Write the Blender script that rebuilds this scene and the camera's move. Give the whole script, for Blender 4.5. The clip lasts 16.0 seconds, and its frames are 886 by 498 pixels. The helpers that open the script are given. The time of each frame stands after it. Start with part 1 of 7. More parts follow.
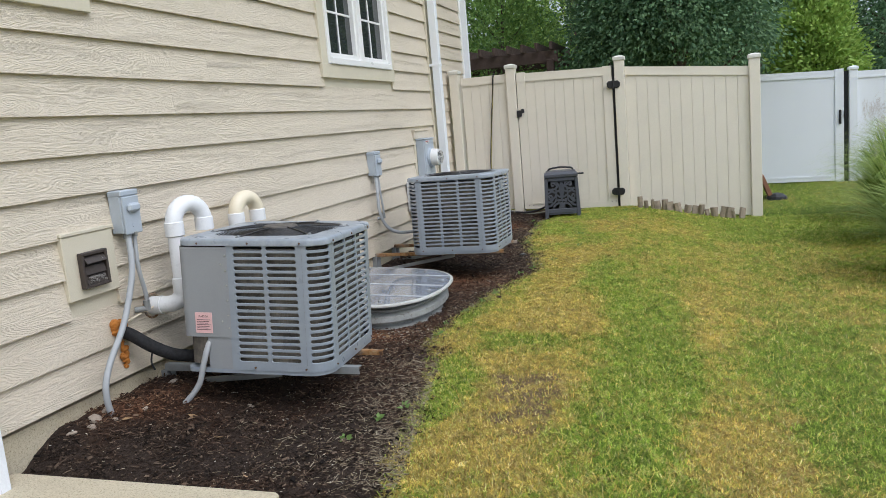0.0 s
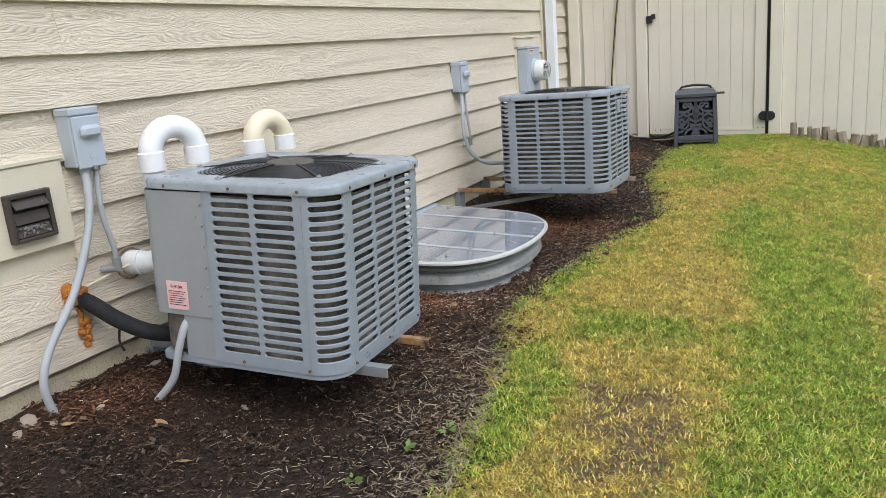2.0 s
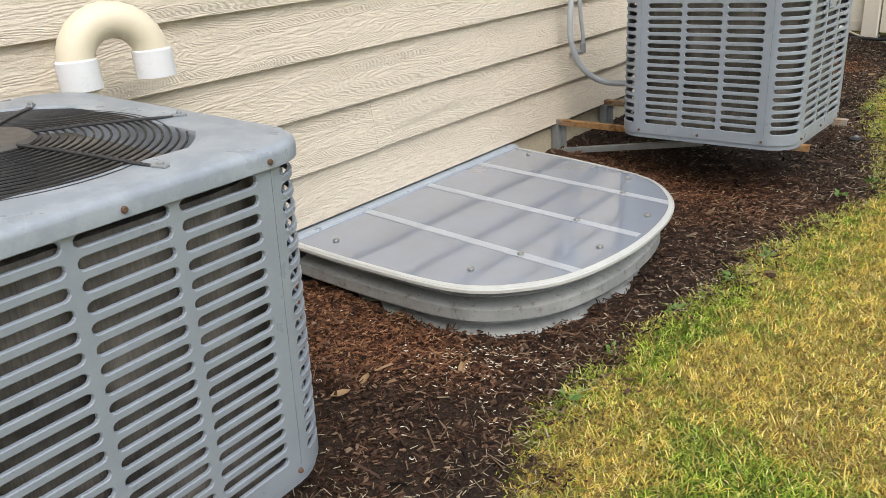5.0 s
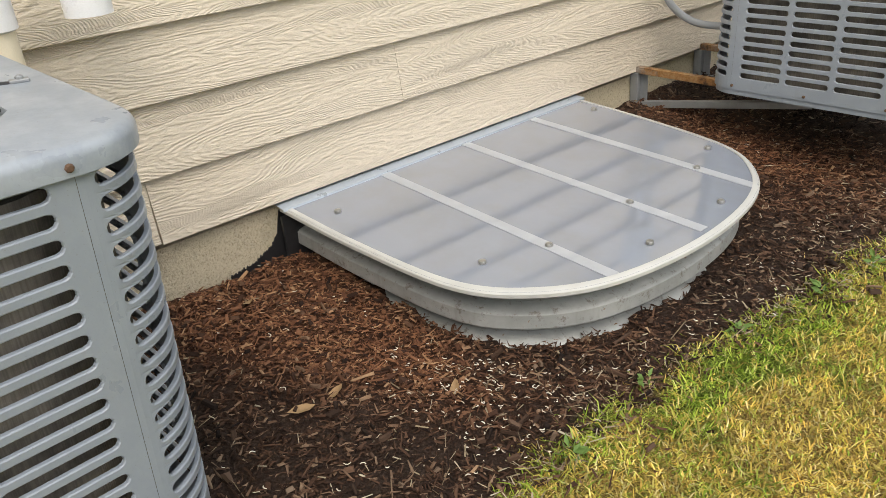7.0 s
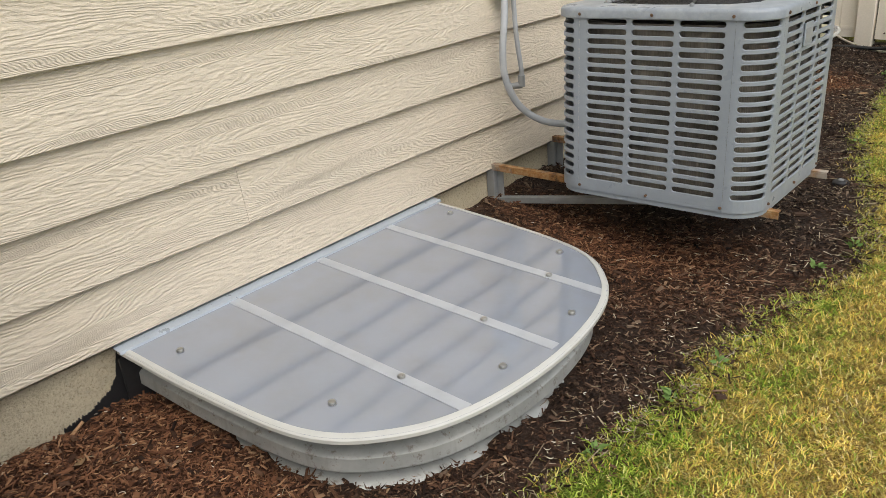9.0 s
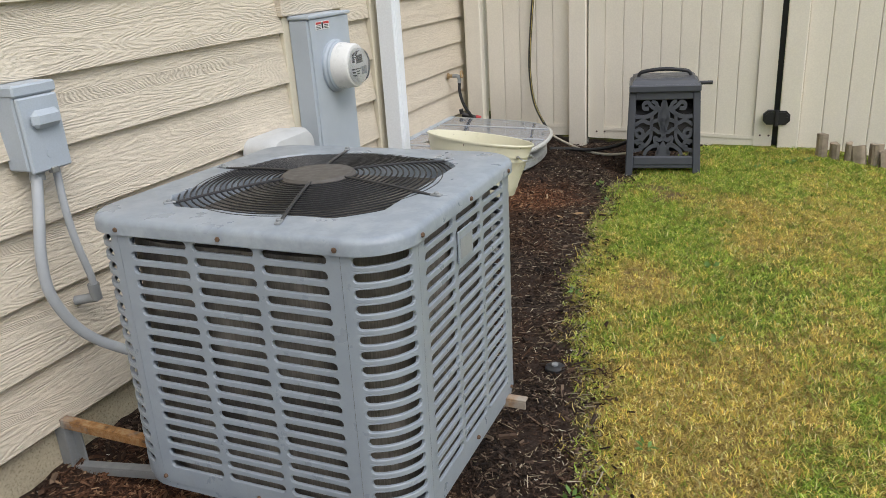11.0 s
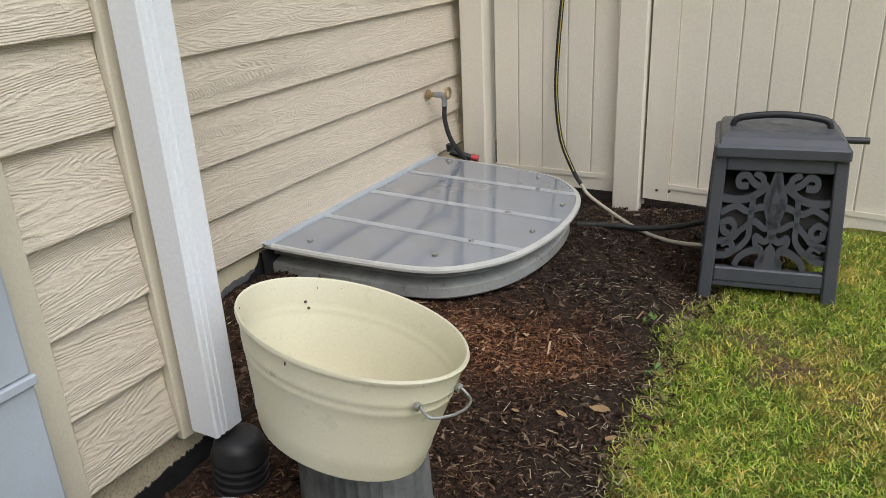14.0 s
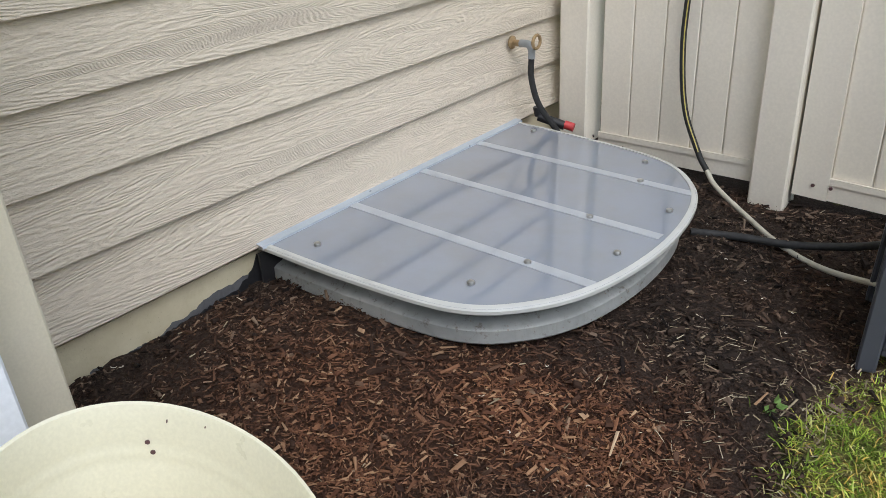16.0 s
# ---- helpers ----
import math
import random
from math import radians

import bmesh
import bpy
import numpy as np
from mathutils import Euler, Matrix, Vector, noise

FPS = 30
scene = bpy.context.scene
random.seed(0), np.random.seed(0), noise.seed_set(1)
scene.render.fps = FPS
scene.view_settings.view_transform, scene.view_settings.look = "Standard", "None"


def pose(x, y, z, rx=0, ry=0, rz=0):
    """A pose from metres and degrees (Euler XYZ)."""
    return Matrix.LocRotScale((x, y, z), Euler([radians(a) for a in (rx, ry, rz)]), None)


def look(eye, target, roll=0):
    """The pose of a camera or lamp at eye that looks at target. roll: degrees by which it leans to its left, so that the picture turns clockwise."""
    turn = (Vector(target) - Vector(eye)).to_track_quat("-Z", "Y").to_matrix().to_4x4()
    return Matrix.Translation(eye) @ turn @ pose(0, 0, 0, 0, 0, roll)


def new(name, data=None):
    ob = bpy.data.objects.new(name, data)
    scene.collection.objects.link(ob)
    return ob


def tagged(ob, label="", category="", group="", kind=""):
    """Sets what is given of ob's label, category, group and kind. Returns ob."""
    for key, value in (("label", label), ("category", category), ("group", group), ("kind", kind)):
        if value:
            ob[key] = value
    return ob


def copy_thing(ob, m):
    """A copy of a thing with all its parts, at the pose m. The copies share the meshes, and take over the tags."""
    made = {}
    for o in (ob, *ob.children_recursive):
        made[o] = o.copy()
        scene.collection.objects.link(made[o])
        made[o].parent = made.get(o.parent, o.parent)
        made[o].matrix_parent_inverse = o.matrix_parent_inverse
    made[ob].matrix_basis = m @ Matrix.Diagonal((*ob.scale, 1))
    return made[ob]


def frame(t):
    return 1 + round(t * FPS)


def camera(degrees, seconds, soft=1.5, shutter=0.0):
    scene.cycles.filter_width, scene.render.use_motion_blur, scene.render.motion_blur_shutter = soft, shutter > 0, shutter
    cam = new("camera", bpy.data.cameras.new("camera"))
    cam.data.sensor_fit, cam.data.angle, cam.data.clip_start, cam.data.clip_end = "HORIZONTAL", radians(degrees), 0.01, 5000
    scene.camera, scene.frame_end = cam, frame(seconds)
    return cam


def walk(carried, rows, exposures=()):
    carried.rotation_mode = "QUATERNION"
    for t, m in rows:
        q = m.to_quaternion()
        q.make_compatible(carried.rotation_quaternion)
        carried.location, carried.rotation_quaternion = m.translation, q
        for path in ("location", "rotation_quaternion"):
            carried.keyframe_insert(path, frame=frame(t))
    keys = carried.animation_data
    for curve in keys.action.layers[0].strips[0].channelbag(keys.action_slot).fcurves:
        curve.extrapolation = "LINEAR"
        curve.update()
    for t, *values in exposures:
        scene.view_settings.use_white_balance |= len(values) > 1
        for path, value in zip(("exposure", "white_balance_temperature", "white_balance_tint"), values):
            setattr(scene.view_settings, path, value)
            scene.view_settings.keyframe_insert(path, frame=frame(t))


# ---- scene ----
cam = camera(59.6, 16.0, soft=0.4)
PATH = [
    (0, (0.447, -0.106, 1.289), (-0.175, 1.768, 0.972), -5.0),
    (0.5, (0.372, 0.126, 1.277), (-0.291, 1.978, 0.916), -5.0),
    (1, (0.347, 0.453, 1.239), (-0.41, 2.255, 0.815), -4.8),
    (1.5, (0.303, 0.766, 1.215), (-0.535, 2.521, 0.749), -4.6),
    (2, (0.222, 1.085, 1.201), (-0.681, 2.799, 0.704), -4.8),
    (2.5, (0.174, 1.423, 1.193), (-0.793, 3.089, 0.655), -5.4),
    (3, (0.123, 1.737, 1.189), (-0.895, 3.354, 0.596), -5.9),
    (3.5, (0.03, 2.058, 1.181), (-1.045, 3.611, 0.523), -5.7),
    (4, (-0.048, 2.375, 1.147), (-1.216, 3.845, 0.456), -5.7),
    (4.5, (-0.14, 2.645, 1.122), (-1.341, 4.074, 0.405), -5.1),
    (7, (-0.331, 3.372, 1.062), (-1.715, 4.494, 0.152), -4.9),
    (7.5, (-0.317, 3.393, 1.055), (-1.733, 4.489, 0.164), -5.5),
    (8, (-0.294, 3.399, 1.065), (-1.719, 4.507, 0.205), -5.9),
    (8.5, (-0.272, 3.421, 1.132), (-1.632, 4.628, 0.3), -5.5),
    (9, (-0.332, 3.546, 1.191), (-1.558, 4.913, 0.397), -4.8),
    (9.5, (-0.353, 3.701, 1.268), (-1.391, 5.233, 0.512), -4.4),
    (10, (-0.361, 3.997, 1.293), (-1.244, 5.636, 0.564), -4.3),
    (10.2, (-0.371, 4.132, 1.314), (-1.224, 5.789, 0.588), -4.2),
    (12.3, (-0.755, 5.706, 1.32), (-1.471, 7.459, 0.678), -3.2),
    (12.5, (-0.783, 5.831, 1.339), (-1.501, 7.579, 0.684), -3.2),
    (13, (-0.823, 6.212, 1.292), (-1.566, 7.945, 0.623), -3.4),
    (13.5, (-0.854, 6.576, 1.275), (-1.674, 8.258, 0.568), -2.8),
    (14, (-0.904, 6.873, 1.259), (-1.816, 8.481, 0.496), -2.7),
    (14.5, (-0.89, 7.186, 1.248), (-1.924, 8.69, 0.43), -3.6),
    (15, (-0.928, 7.379, 1.249), (-2.023, 8.815, 0.389), -3.7),
    (15.5, (-1.048, 7.579, 1.21), (-2.18, 8.964, 0.316), -3.7),
    (16, (-1.095, 7.698, 1.188), (-2.261, 9.037, 0.268), -3.7),
]
walk(cam, [(t, look(eye, target, roll)) for t, eye, target, roll in PATH],
     [(0, -0.16, 6050, 10), (1.5, -0.02, 6150, 10), (2.5, 0.03, 6200, 10), (4, 0.10, 6400, 10), (7, 0.07, 7000, 10), (9, -0.1, 6900, 10), (10, -0.12, 6450, 10), (12.5, -0.16, 6450, 10), (14, -0.22, 6450, 10), (15, -0.22, 6350, 10), (15.5, -0.12, 6050, 10), (16, -0.1, 6050, 10)])

# ---- light ----
SUN_DIR = (0.55, -0.35, 0.76)
world = bpy.data.worlds.new("world")
scene.world = world
world.use_nodes = True
wn = world.node_tree
sky = wn.nodes.new("ShaderNodeTexSky")
sky.sky_type = "NISHITA"
sky.sun_disc = False
sky.sun_elevation, sky.sun_rotation = radians(50), radians(122)
sky.air_density, sky.dust_density, sky.ozone_density = 1.0, 6.0, 1.0
pale = wn.nodes.new("ShaderNodeMixRGB")
pale.inputs[0].default_value = 0.72
pale.inputs[2].default_value = (8.15, 8.8, 9.9, 1)
wn.links.new(sky.outputs[0], pale.inputs[1])
# overcast: brighter overhead than at the horizon
where = wn.nodes.new("ShaderNodeTexCoord")
axes = wn.nodes.new("ShaderNodeSeparateXYZ")
wn.links.new(where.outputs["Generated"], axes.inputs[0])
lift_ = wn.nodes.new("ShaderNodeMapRange")
lift_.inputs["To Min"].default_value, lift_.inputs["To Max"].default_value = 0.62, 1.56
wn.links.new(axes.outputs["Z"], lift_.inputs["Value"])
dome_sky = wn.nodes.new("ShaderNodeMixRGB")
dome_sky.blend_type = "MULTIPLY"
dome_sky.inputs[0].default_value = 1.0
wn.links.new(pale.outputs[0], dome_sky.inputs[1])
wn.links.new(lift_.outputs[0], dome_sky.inputs[2])
back = wn.nodes["Background"]
wn.links.new(dome_sky.outputs[0], back.inputs[0])
back.inputs[1].default_value = 0.145
sun = new("sun", bpy.data.lights.new("sun", "SUN"))
sun.data.energy, sun.data.angle, sun.data.color = 1.3, radians(35), (1.0, 0.985, 0.96)
sun.matrix_world = look((0, 0, 20), (-SUN_DIR[0] * 20, -SUN_DIR[1] * 20, 20 - SUN_DIR[2] * 20))


# ---- materials ----
class Mat:
    """A node material with a few shortcuts."""

    def __init__(self, name, base=(0.5, 0.5, 0.5), rough=0.6, metal=0.0, spec=0.5):
        self.m = bpy.data.materials.new(name)
        self.m.use_nodes = True
        self.t = self.m.node_tree
        self.b = self.t.nodes["Principled BSDF"]
        self.b.inputs["Base Color"].default_value = (*base, 1)
        self.b.inputs["Roughness"].default_value = rough
        self.b.inputs["Metallic"].default_value = metal
        self.b.inputs["Specular IOR Level"].default_value = spec
        self.base = base

    def node(self, kind, **values):
        n = self.t.nodes.new(kind)
        for k, v in values.items():
            n.inputs[k].default_value = v
        return n

    def link(self, a, b):
        self.t.links.new(a, b)

    def coord(self, scale=(1, 1, 1), use="Object"):
        c = self.t.nodes.new("ShaderNodeTexCoord")
        mp = self.t.nodes.new("ShaderNodeMapping")
        mp.inputs["Scale"].default_value = scale
        self.link(c.outputs[use], mp.inputs[0])
        return mp.outputs[0]

    def place(self, scale=(1, 1, 1)):
        """World position."""
        c = self.t.nodes.new("ShaderNodeNewGeometry")
        mp = self.t.nodes.new("ShaderNodeMapping")
        mp.inputs["Scale"].default_value = scale
        self.link(c.outputs["Position"], mp.inputs[0])
        return mp.outputs[0]

    def noise(self, vec, scale, detail=4, rough=0.55, distort=0.0):
        n = self.node("ShaderNodeTexNoise", Scale=scale, Detail=detail, Roughness=rough, Distortion=distort)
        self.link(vec, n.inputs["Vector"])
        return n.outputs["Fac"]

    def ramp(self, fac, *stops):
        r = self.t.nodes.new("ShaderNodeValToRGB")
        e = r.color_ramp.elements
        while len(e) < len(stops):
            e.new(0.5)
        for s, (p, c) in zip(e, stops):
            s.position = p
            s.color = (*c, 1) if len(c) == 3 else c
        self.link(fac, r.inputs[0])
        return r.outputs[0]

    def grey(self, fac, a, b, lo=0.0, hi=1.0):
        return self.ramp(fac, (a, (lo,) * 3), (b, (hi,) * 3))

    def mix(self, fac, a, b, kind="MIX"):
        n = self.t.nodes.new("ShaderNodeMixRGB")
        n.blend_type = kind
        for i, v in ((0, fac), (1, a), (2, b)):
            if isinstance(v, (int, float)):
                n.inputs[i].default_value = v
            elif isinstance(v, tuple):
                n.inputs[i].default_value = (*v, 1)
            else:
                self.link(v, n.inputs[i])
        return n.outputs[0]

    def attr(self, name):
        n = self.t.nodes.new("ShaderNodeAttribute")
        n.attribute_name = name
        return n.outputs["Fac"]

    def random(self):
        return self.t.nodes.new("ShaderNodeObjectInfo").outputs["Random"]

    def island(self):
        return self.t.nodes.new("ShaderNodeNewGeometry").outputs["Random Per Island"]

    def colour(self, out):
        self.link(out, self.b.inputs["Base Color"])

    def roughness(self, out):
        self.link(out, self.b.inputs["Roughness"])

    def bump(self, height, strength=0.3, distance=0.01):
        n = self.node("ShaderNodeBump", Strength=strength, Distance=distance)
        self.link(height, n.inputs["Height"])
        self.link(n.outputs[0], self.b.inputs["Normal"])


def painted(name, base, rough=0.5, metal=0.0, dirt=0.25, scale=6.0, bump=0.05, spec=0.5):
    """Paint, plastic or plated metal with soft mottling, fine speckle and grime."""
    k = Mat(name, base, rough, metal, spec)
    p = k.place()
    dark = tuple(c * 0.62 for c in base)
    big = k.grey(k.noise(p, scale, 6, 0.6), 0.42, 0.72, 0.0, dirt)
    c = k.mix(big, base, dark)
    fine = k.grey(k.noise(p, scale * 40, 2), 0.35, 0.7, 0.96, 1.03)
    k.colour(k.mix(1.0, c, fine, "MULTIPLY"))
    k.roughness(k.grey(k.noise(p, scale * 3, 4), 0.3, 0.7, max(0.05, rough - 0.1), min(1, rough + 0.15)))
    k.bump(k.noise(p, scale * 25, 3), bump, 0.004)
    return k.m


def siding_material():
    """Cream paint over embossed wood grain: short broken ridges that bend round a few knots."""
    k = Mat("painted_lap_siding", (0.66, 0.585, 0.455), 0.62)
    p = k.place()
    r = k.random()
    shift = k.t.nodes.new("ShaderNodeVectorMath")
    shift.operation = "ADD"
    comb = k.t.nodes.new("ShaderNodeCombineXYZ")
    far = k.t.nodes.new("ShaderNodeMath")
    far.operation = "MULTIPLY"
    far.inputs[1].default_value = 37.0
    k.link(r, far.inputs[0])
    k.link(far.outputs[0], comb.inputs[1])
    k.link(p, shift.inputs[0])
    k.link(comb.outputs[0], shift.inputs[1])

    def stretched(y, z):
        mp = k.t.nodes.new("ShaderNodeMapping")
        mp.inputs["Scale"].default_value = (1, y, z)
        k.link(shift.outputs[0], mp.inputs[0])
        return mp.outputs[0]

    def maths(op, a, b, c=None):
        n = k.t.nodes.new("ShaderNodeMath")
        n.operation = op
        for i, v in enumerate((a, b, c)):
            if isinstance(v, (int, float)):
                n.inputs[i].default_value = v
            elif v is not None:
                k.link(v, n.inputs[i])
        return n.outputs[0]
    field = k.noise(stretched(0.8, 6.0), 1.0, 2.0, 0.45, 0.25)
    wave = maths("SINE", maths("ADD", maths("MULTIPLY", field, 420.0), maths("MULTIPLY", k.noise(stretched(18, 60), 1.0, 3, 0.6), 10.0)), 0.0)
    ridge = k.grey(maths("MULTIPLY_ADD", wave, 0.5, 0.5), 0.1, 0.9)
    dash = k.grey(k.noise(stretched(17, 105), 1.0, 4, 0.6, 0.35), 0.36, 0.64)
    fibre = k.noise(stretched(60, 240), 1.0, 3, 0.65, 0.5)
    cut = k.mix(0.40, dash, ridge)
    k.bump(k.mix(0.35, cut, fibre), 1.0, 0.0042)
    base = k.mix(k.grey(r, 0.0, 1.0, 0.0, 0.5), (0.70, 0.62, 0.497), (0.665, 0.588, 0.47))
    stain = k.grey(k.noise(p, 2.3, 5, 0.6), 0.5, 0.8, 0.0, 0.3)
    c = k.mix(stain, base, (0.60, 0.53, 0.42))
    speck = k.grey(k.noise(p, 260, 2), 0.70, 0.76, 0.0, 0.35)
    c = k.mix(speck, c, (0.42, 0.36, 0.28))
    # relief shade painted in: colour darker in the grain's cuts, lighter on ridges
    groove = k.mix(1.0, k.grey(cut, 0.1, 0.9, 0.935, 1.03), k.grey(fibre, 0.3, 0.7, 0.965, 1.03), "MULTIPLY")
    k.colour(k.mix(1.0, c, groove, "MULTIPLY"))
    return k.m


def concrete_material():
    """Pitted grey-tan concrete with dark damp blotches and pebbly grain."""
    k = Mat("pitted_concrete", (0.46, 0.42, 0.34), 0.88, spec=0.25)
    p = k.place()
    grain = k.noise(p, 140, 5, 0.7)
    c = k.ramp(grain, (0.30, (0.34, 0.28, 0.18)), (0.46, (0.63, 0.55, 0.395)), (0.75, (0.74, 0.67, 0.51)))
    damp = k.grey(k.noise(p, 6, 7, 0.72), 0.56, 0.74, 0.0, 0.38)
    c = k.mix(damp, c, (0.17, 0.155, 0.125))
    rusty = k.grey(k.noise(p, 2.7, 4, 0.6), 0.60, 0.76, 0.0, 0.4)
    k.colour(k.mix(rusty, c, (0.42, 0.30, 0.17)))
    k.bump(grain, 0.8, 0.012)
    return k.m


def parged_material():
    """Smooth cream-painted render with faint trowel clouds and a few pits."""
    k = Mat("cream_parging", (0.60, 0.54, 0.38), 0.85, spec=0.25)
    p = k.place()
    c = k.mix(k.grey(k.noise(p, 9, 6, 0.65), 0.35, 0.7), (0.55, 0.485, 0.325), (0.66, 0.595, 0.425))
    c = k.mix(k.grey(k.noise(p, 3.1, 5, 0.65), 0.58, 0.76, 0.0, 0.45), c, (0.36, 0.32, 0.235))
    k.colour(k.mix(k.grey(k.noise(p, 210, 3), 0.66, 0.74, 0.0, 0.55), c, (0.27, 0.235, 0.17)))
    k.bump(k.noise(p, 120, 5, 0.65), 0.25, 0.005)
    return k.m


def unit_material(name, cloud):
    """Grey powder coat with chalky pale clouds, drip marks and fine dust."""
    k = Mat(name, (0.30, 0.34, 0.38), 0.45)
    p = k.place()
    c = k.mix(k.grey(k.noise(p, 17, 7, 0.68), 0.42, 0.60, 0.0, cloud), (0.262, 0.298, 0.343), (0.42, 0.458, 0.495))
    c = k.mix(k.grey(k.noise(p, 5, 6, 0.65), 0.52, 0.74, 0.0, 0.3), c, (0.225, 0.245, 0.27))
    c = k.mix(k.grey(k.noise(k.place((40, 40, 2.5)), 1.0, 5, 0.6), 0.60, 0.76, 0.0, 0.22), c, (0.23, 0.22, 0.20))
    k.colour(k.mix(k.grey(k.noise(p, 320, 2), 0.67, 0.74, 0.0, 0.4), c, (0.19, 0.17, 0.14)))
    k.roughness(k.grey(k.noise(p, 13, 5), 0.35, 0.7, 0.27, 0.46))
    k.bump(k.noise(p, 160, 3), 0.06, 0.003)
    return k.m


M_SIDING = siding_material()
M_UNIT, M_UNIT_TOP = unit_material("grey_powder_coat", 0.12), unit_material("chalky_grey_powder_coat", 0.42)
M_CONCRETE, M_PARGED = concrete_material(), parged_material()
M_TRIM = painted("cream_trim_paint", (0.66, 0.605, 0.475), 0.55, dirt=0.2, scale=5, bump=0.3)
M_WHITE = painted("white_gloss_paint", (0.80, 0.83, 0.87), 0.4, dirt=0.05, scale=3, bump=0.04)
M_WINDOW_FRAME = painted("white_vinyl_frame", (0.83, 0.83, 0.82), 0.35, dirt=0.06, scale=3, bump=0.02)
M_TAN = painted("tan_vinyl", (0.785, 0.73, 0.625), 0.42, dirt=0.12, scale=2.5, bump=0.03)
M_CAP = painted("pale_cap_vinyl", (0.72, 0.70, 0.64), 0.4, dirt=0.2, scale=9, bump=0.03)
M_WHITE_VINYL = painted("white_vinyl", (0.80, 0.83, 0.88), 0.4, dirt=0.08, scale=2, bump=0.03)
M_PVC = painted("white_pvc", (0.82, 0.83, 0.84), 0.32, dirt=0.10, scale=9, bump=0.02)
M_PVC_OLD = painted("yellowed_pvc", (0.80, 0.72, 0.55), 0.38, dirt=0.12, scale=9, bump=0.02)
M_PANEL = painted("grey_panel_paint", (0.29, 0.305, 0.32), 0.45, dirt=0.2, scale=5, bump=0.05)
M_GALV = painted("grey_enamel", (0.43, 0.48, 0.535), 0.42, dirt=0.2, scale=7, bump=0.06)
M_CONDUIT = painted("grey_conduit", (0.40, 0.42, 0.44), 0.5, dirt=0.2, scale=18, bump=0.1)
M_BLACK = painted("black_plastic", (0.018, 0.018, 0.02), 0.45, dirt=0.3, scale=14, bump=0.06)
M_FOAM = painted("black_foam_sleeve", (0.012, 0.012, 0.014), 0.8, dirt=0.3, scale=20, bump=0.4)
M_WIRE = painted("black_coated_wire", (0.014, 0.014, 0.016), 0.4, dirt=0.3, scale=30, bump=0.05)
M_SPOKE = painted("dull_grey_wire", (0.05, 0.05, 0.053), 0.4, metal=0.3, dirt=0.3, scale=30, bump=0.05)
M_HUB = painted("faded_fan_hub", (0.10, 0.09, 0.08), 0.6, dirt=0.4, scale=18, bump=0.06)
M_REEL = painted("dark_slate_resin", (0.070, 0.075, 0.090), 0.38, dirt=0.4, scale=9, bump=0.1)
M_TUB = painted("cream_enamel", (0.69, 0.66, 0.50), 0.34, dirt=0.12, scale=5, bump=0.03)


def rust_material():
    k = Mat("rusty_steel", (0.33, 0.20, 0.10), 0.75)
    p = k.place()
    c = k.ramp(k.noise(p, 26, 7, 0.7), (0.34, (0.075, 0.040, 0.022)), (0.5, (0.30, 0.145, 0.045)), (0.66, (0.40, 0.27, 0.14)))
    k.colour(k.mix(k.grey(k.noise(p, 9, 5, 0.6), 0.52, 0.66, 0.0, 0.7), c, (0.34, 0.33, 0.30)))
    k.bump(k.noise(p, 120, 5), 0.5, 0.003)
    return k.m


M_RUST = rust_material()
M_STEEL = painted("dull_galvanised_steel", (0.33, 0.345, 0.35), 0.5, metal=0.4, dirt=0.5, scale=13, bump=0.1)
M_GLASSY = painted("white_meter_plastic", (0.74, 0.74, 0.72), 0.3, dirt=0.1, scale=12, bump=0.02)
M_ORANGE = painted("orange_spray_foam", (0.56, 0.21, 0.035), 0.8, dirt=0.55, scale=40, bump=0.8)
M_WOOD = painted("weathered_wood", (0.30, 0.245, 0.185), 0.85, dirt=0.7, scale=14, bump=0.6)
M_PERGOLA = painted("dark_stained_wood", (0.085, 0.055, 0.045), 0.8, dirt=0.5, scale=6, bump=0.4)
M_OLD_SCREW = painted("dark_rusted_screw", (0.13, 0.075, 0.045), 0.8, dirt=0.6, scale=60, bump=0.3)
M_SCREW = painted("zinc_screw", (0.42, 0.42, 0.40), 0.35, metal=0.8, dirt=0.4, scale=60, bump=0.05)
M_RUBBER = painted("black_rubber", (0.02, 0.02, 0.02), 0.7, dirt=0.2, scale=20, bump=0.1)
# near-black paint: the shade inside hollows is put into the colour
M_DARK = painted("inside_shade_black", (0.03, 0.028, 0.026), 0.9, dirt=0.4, scale=9, bump=0.1)


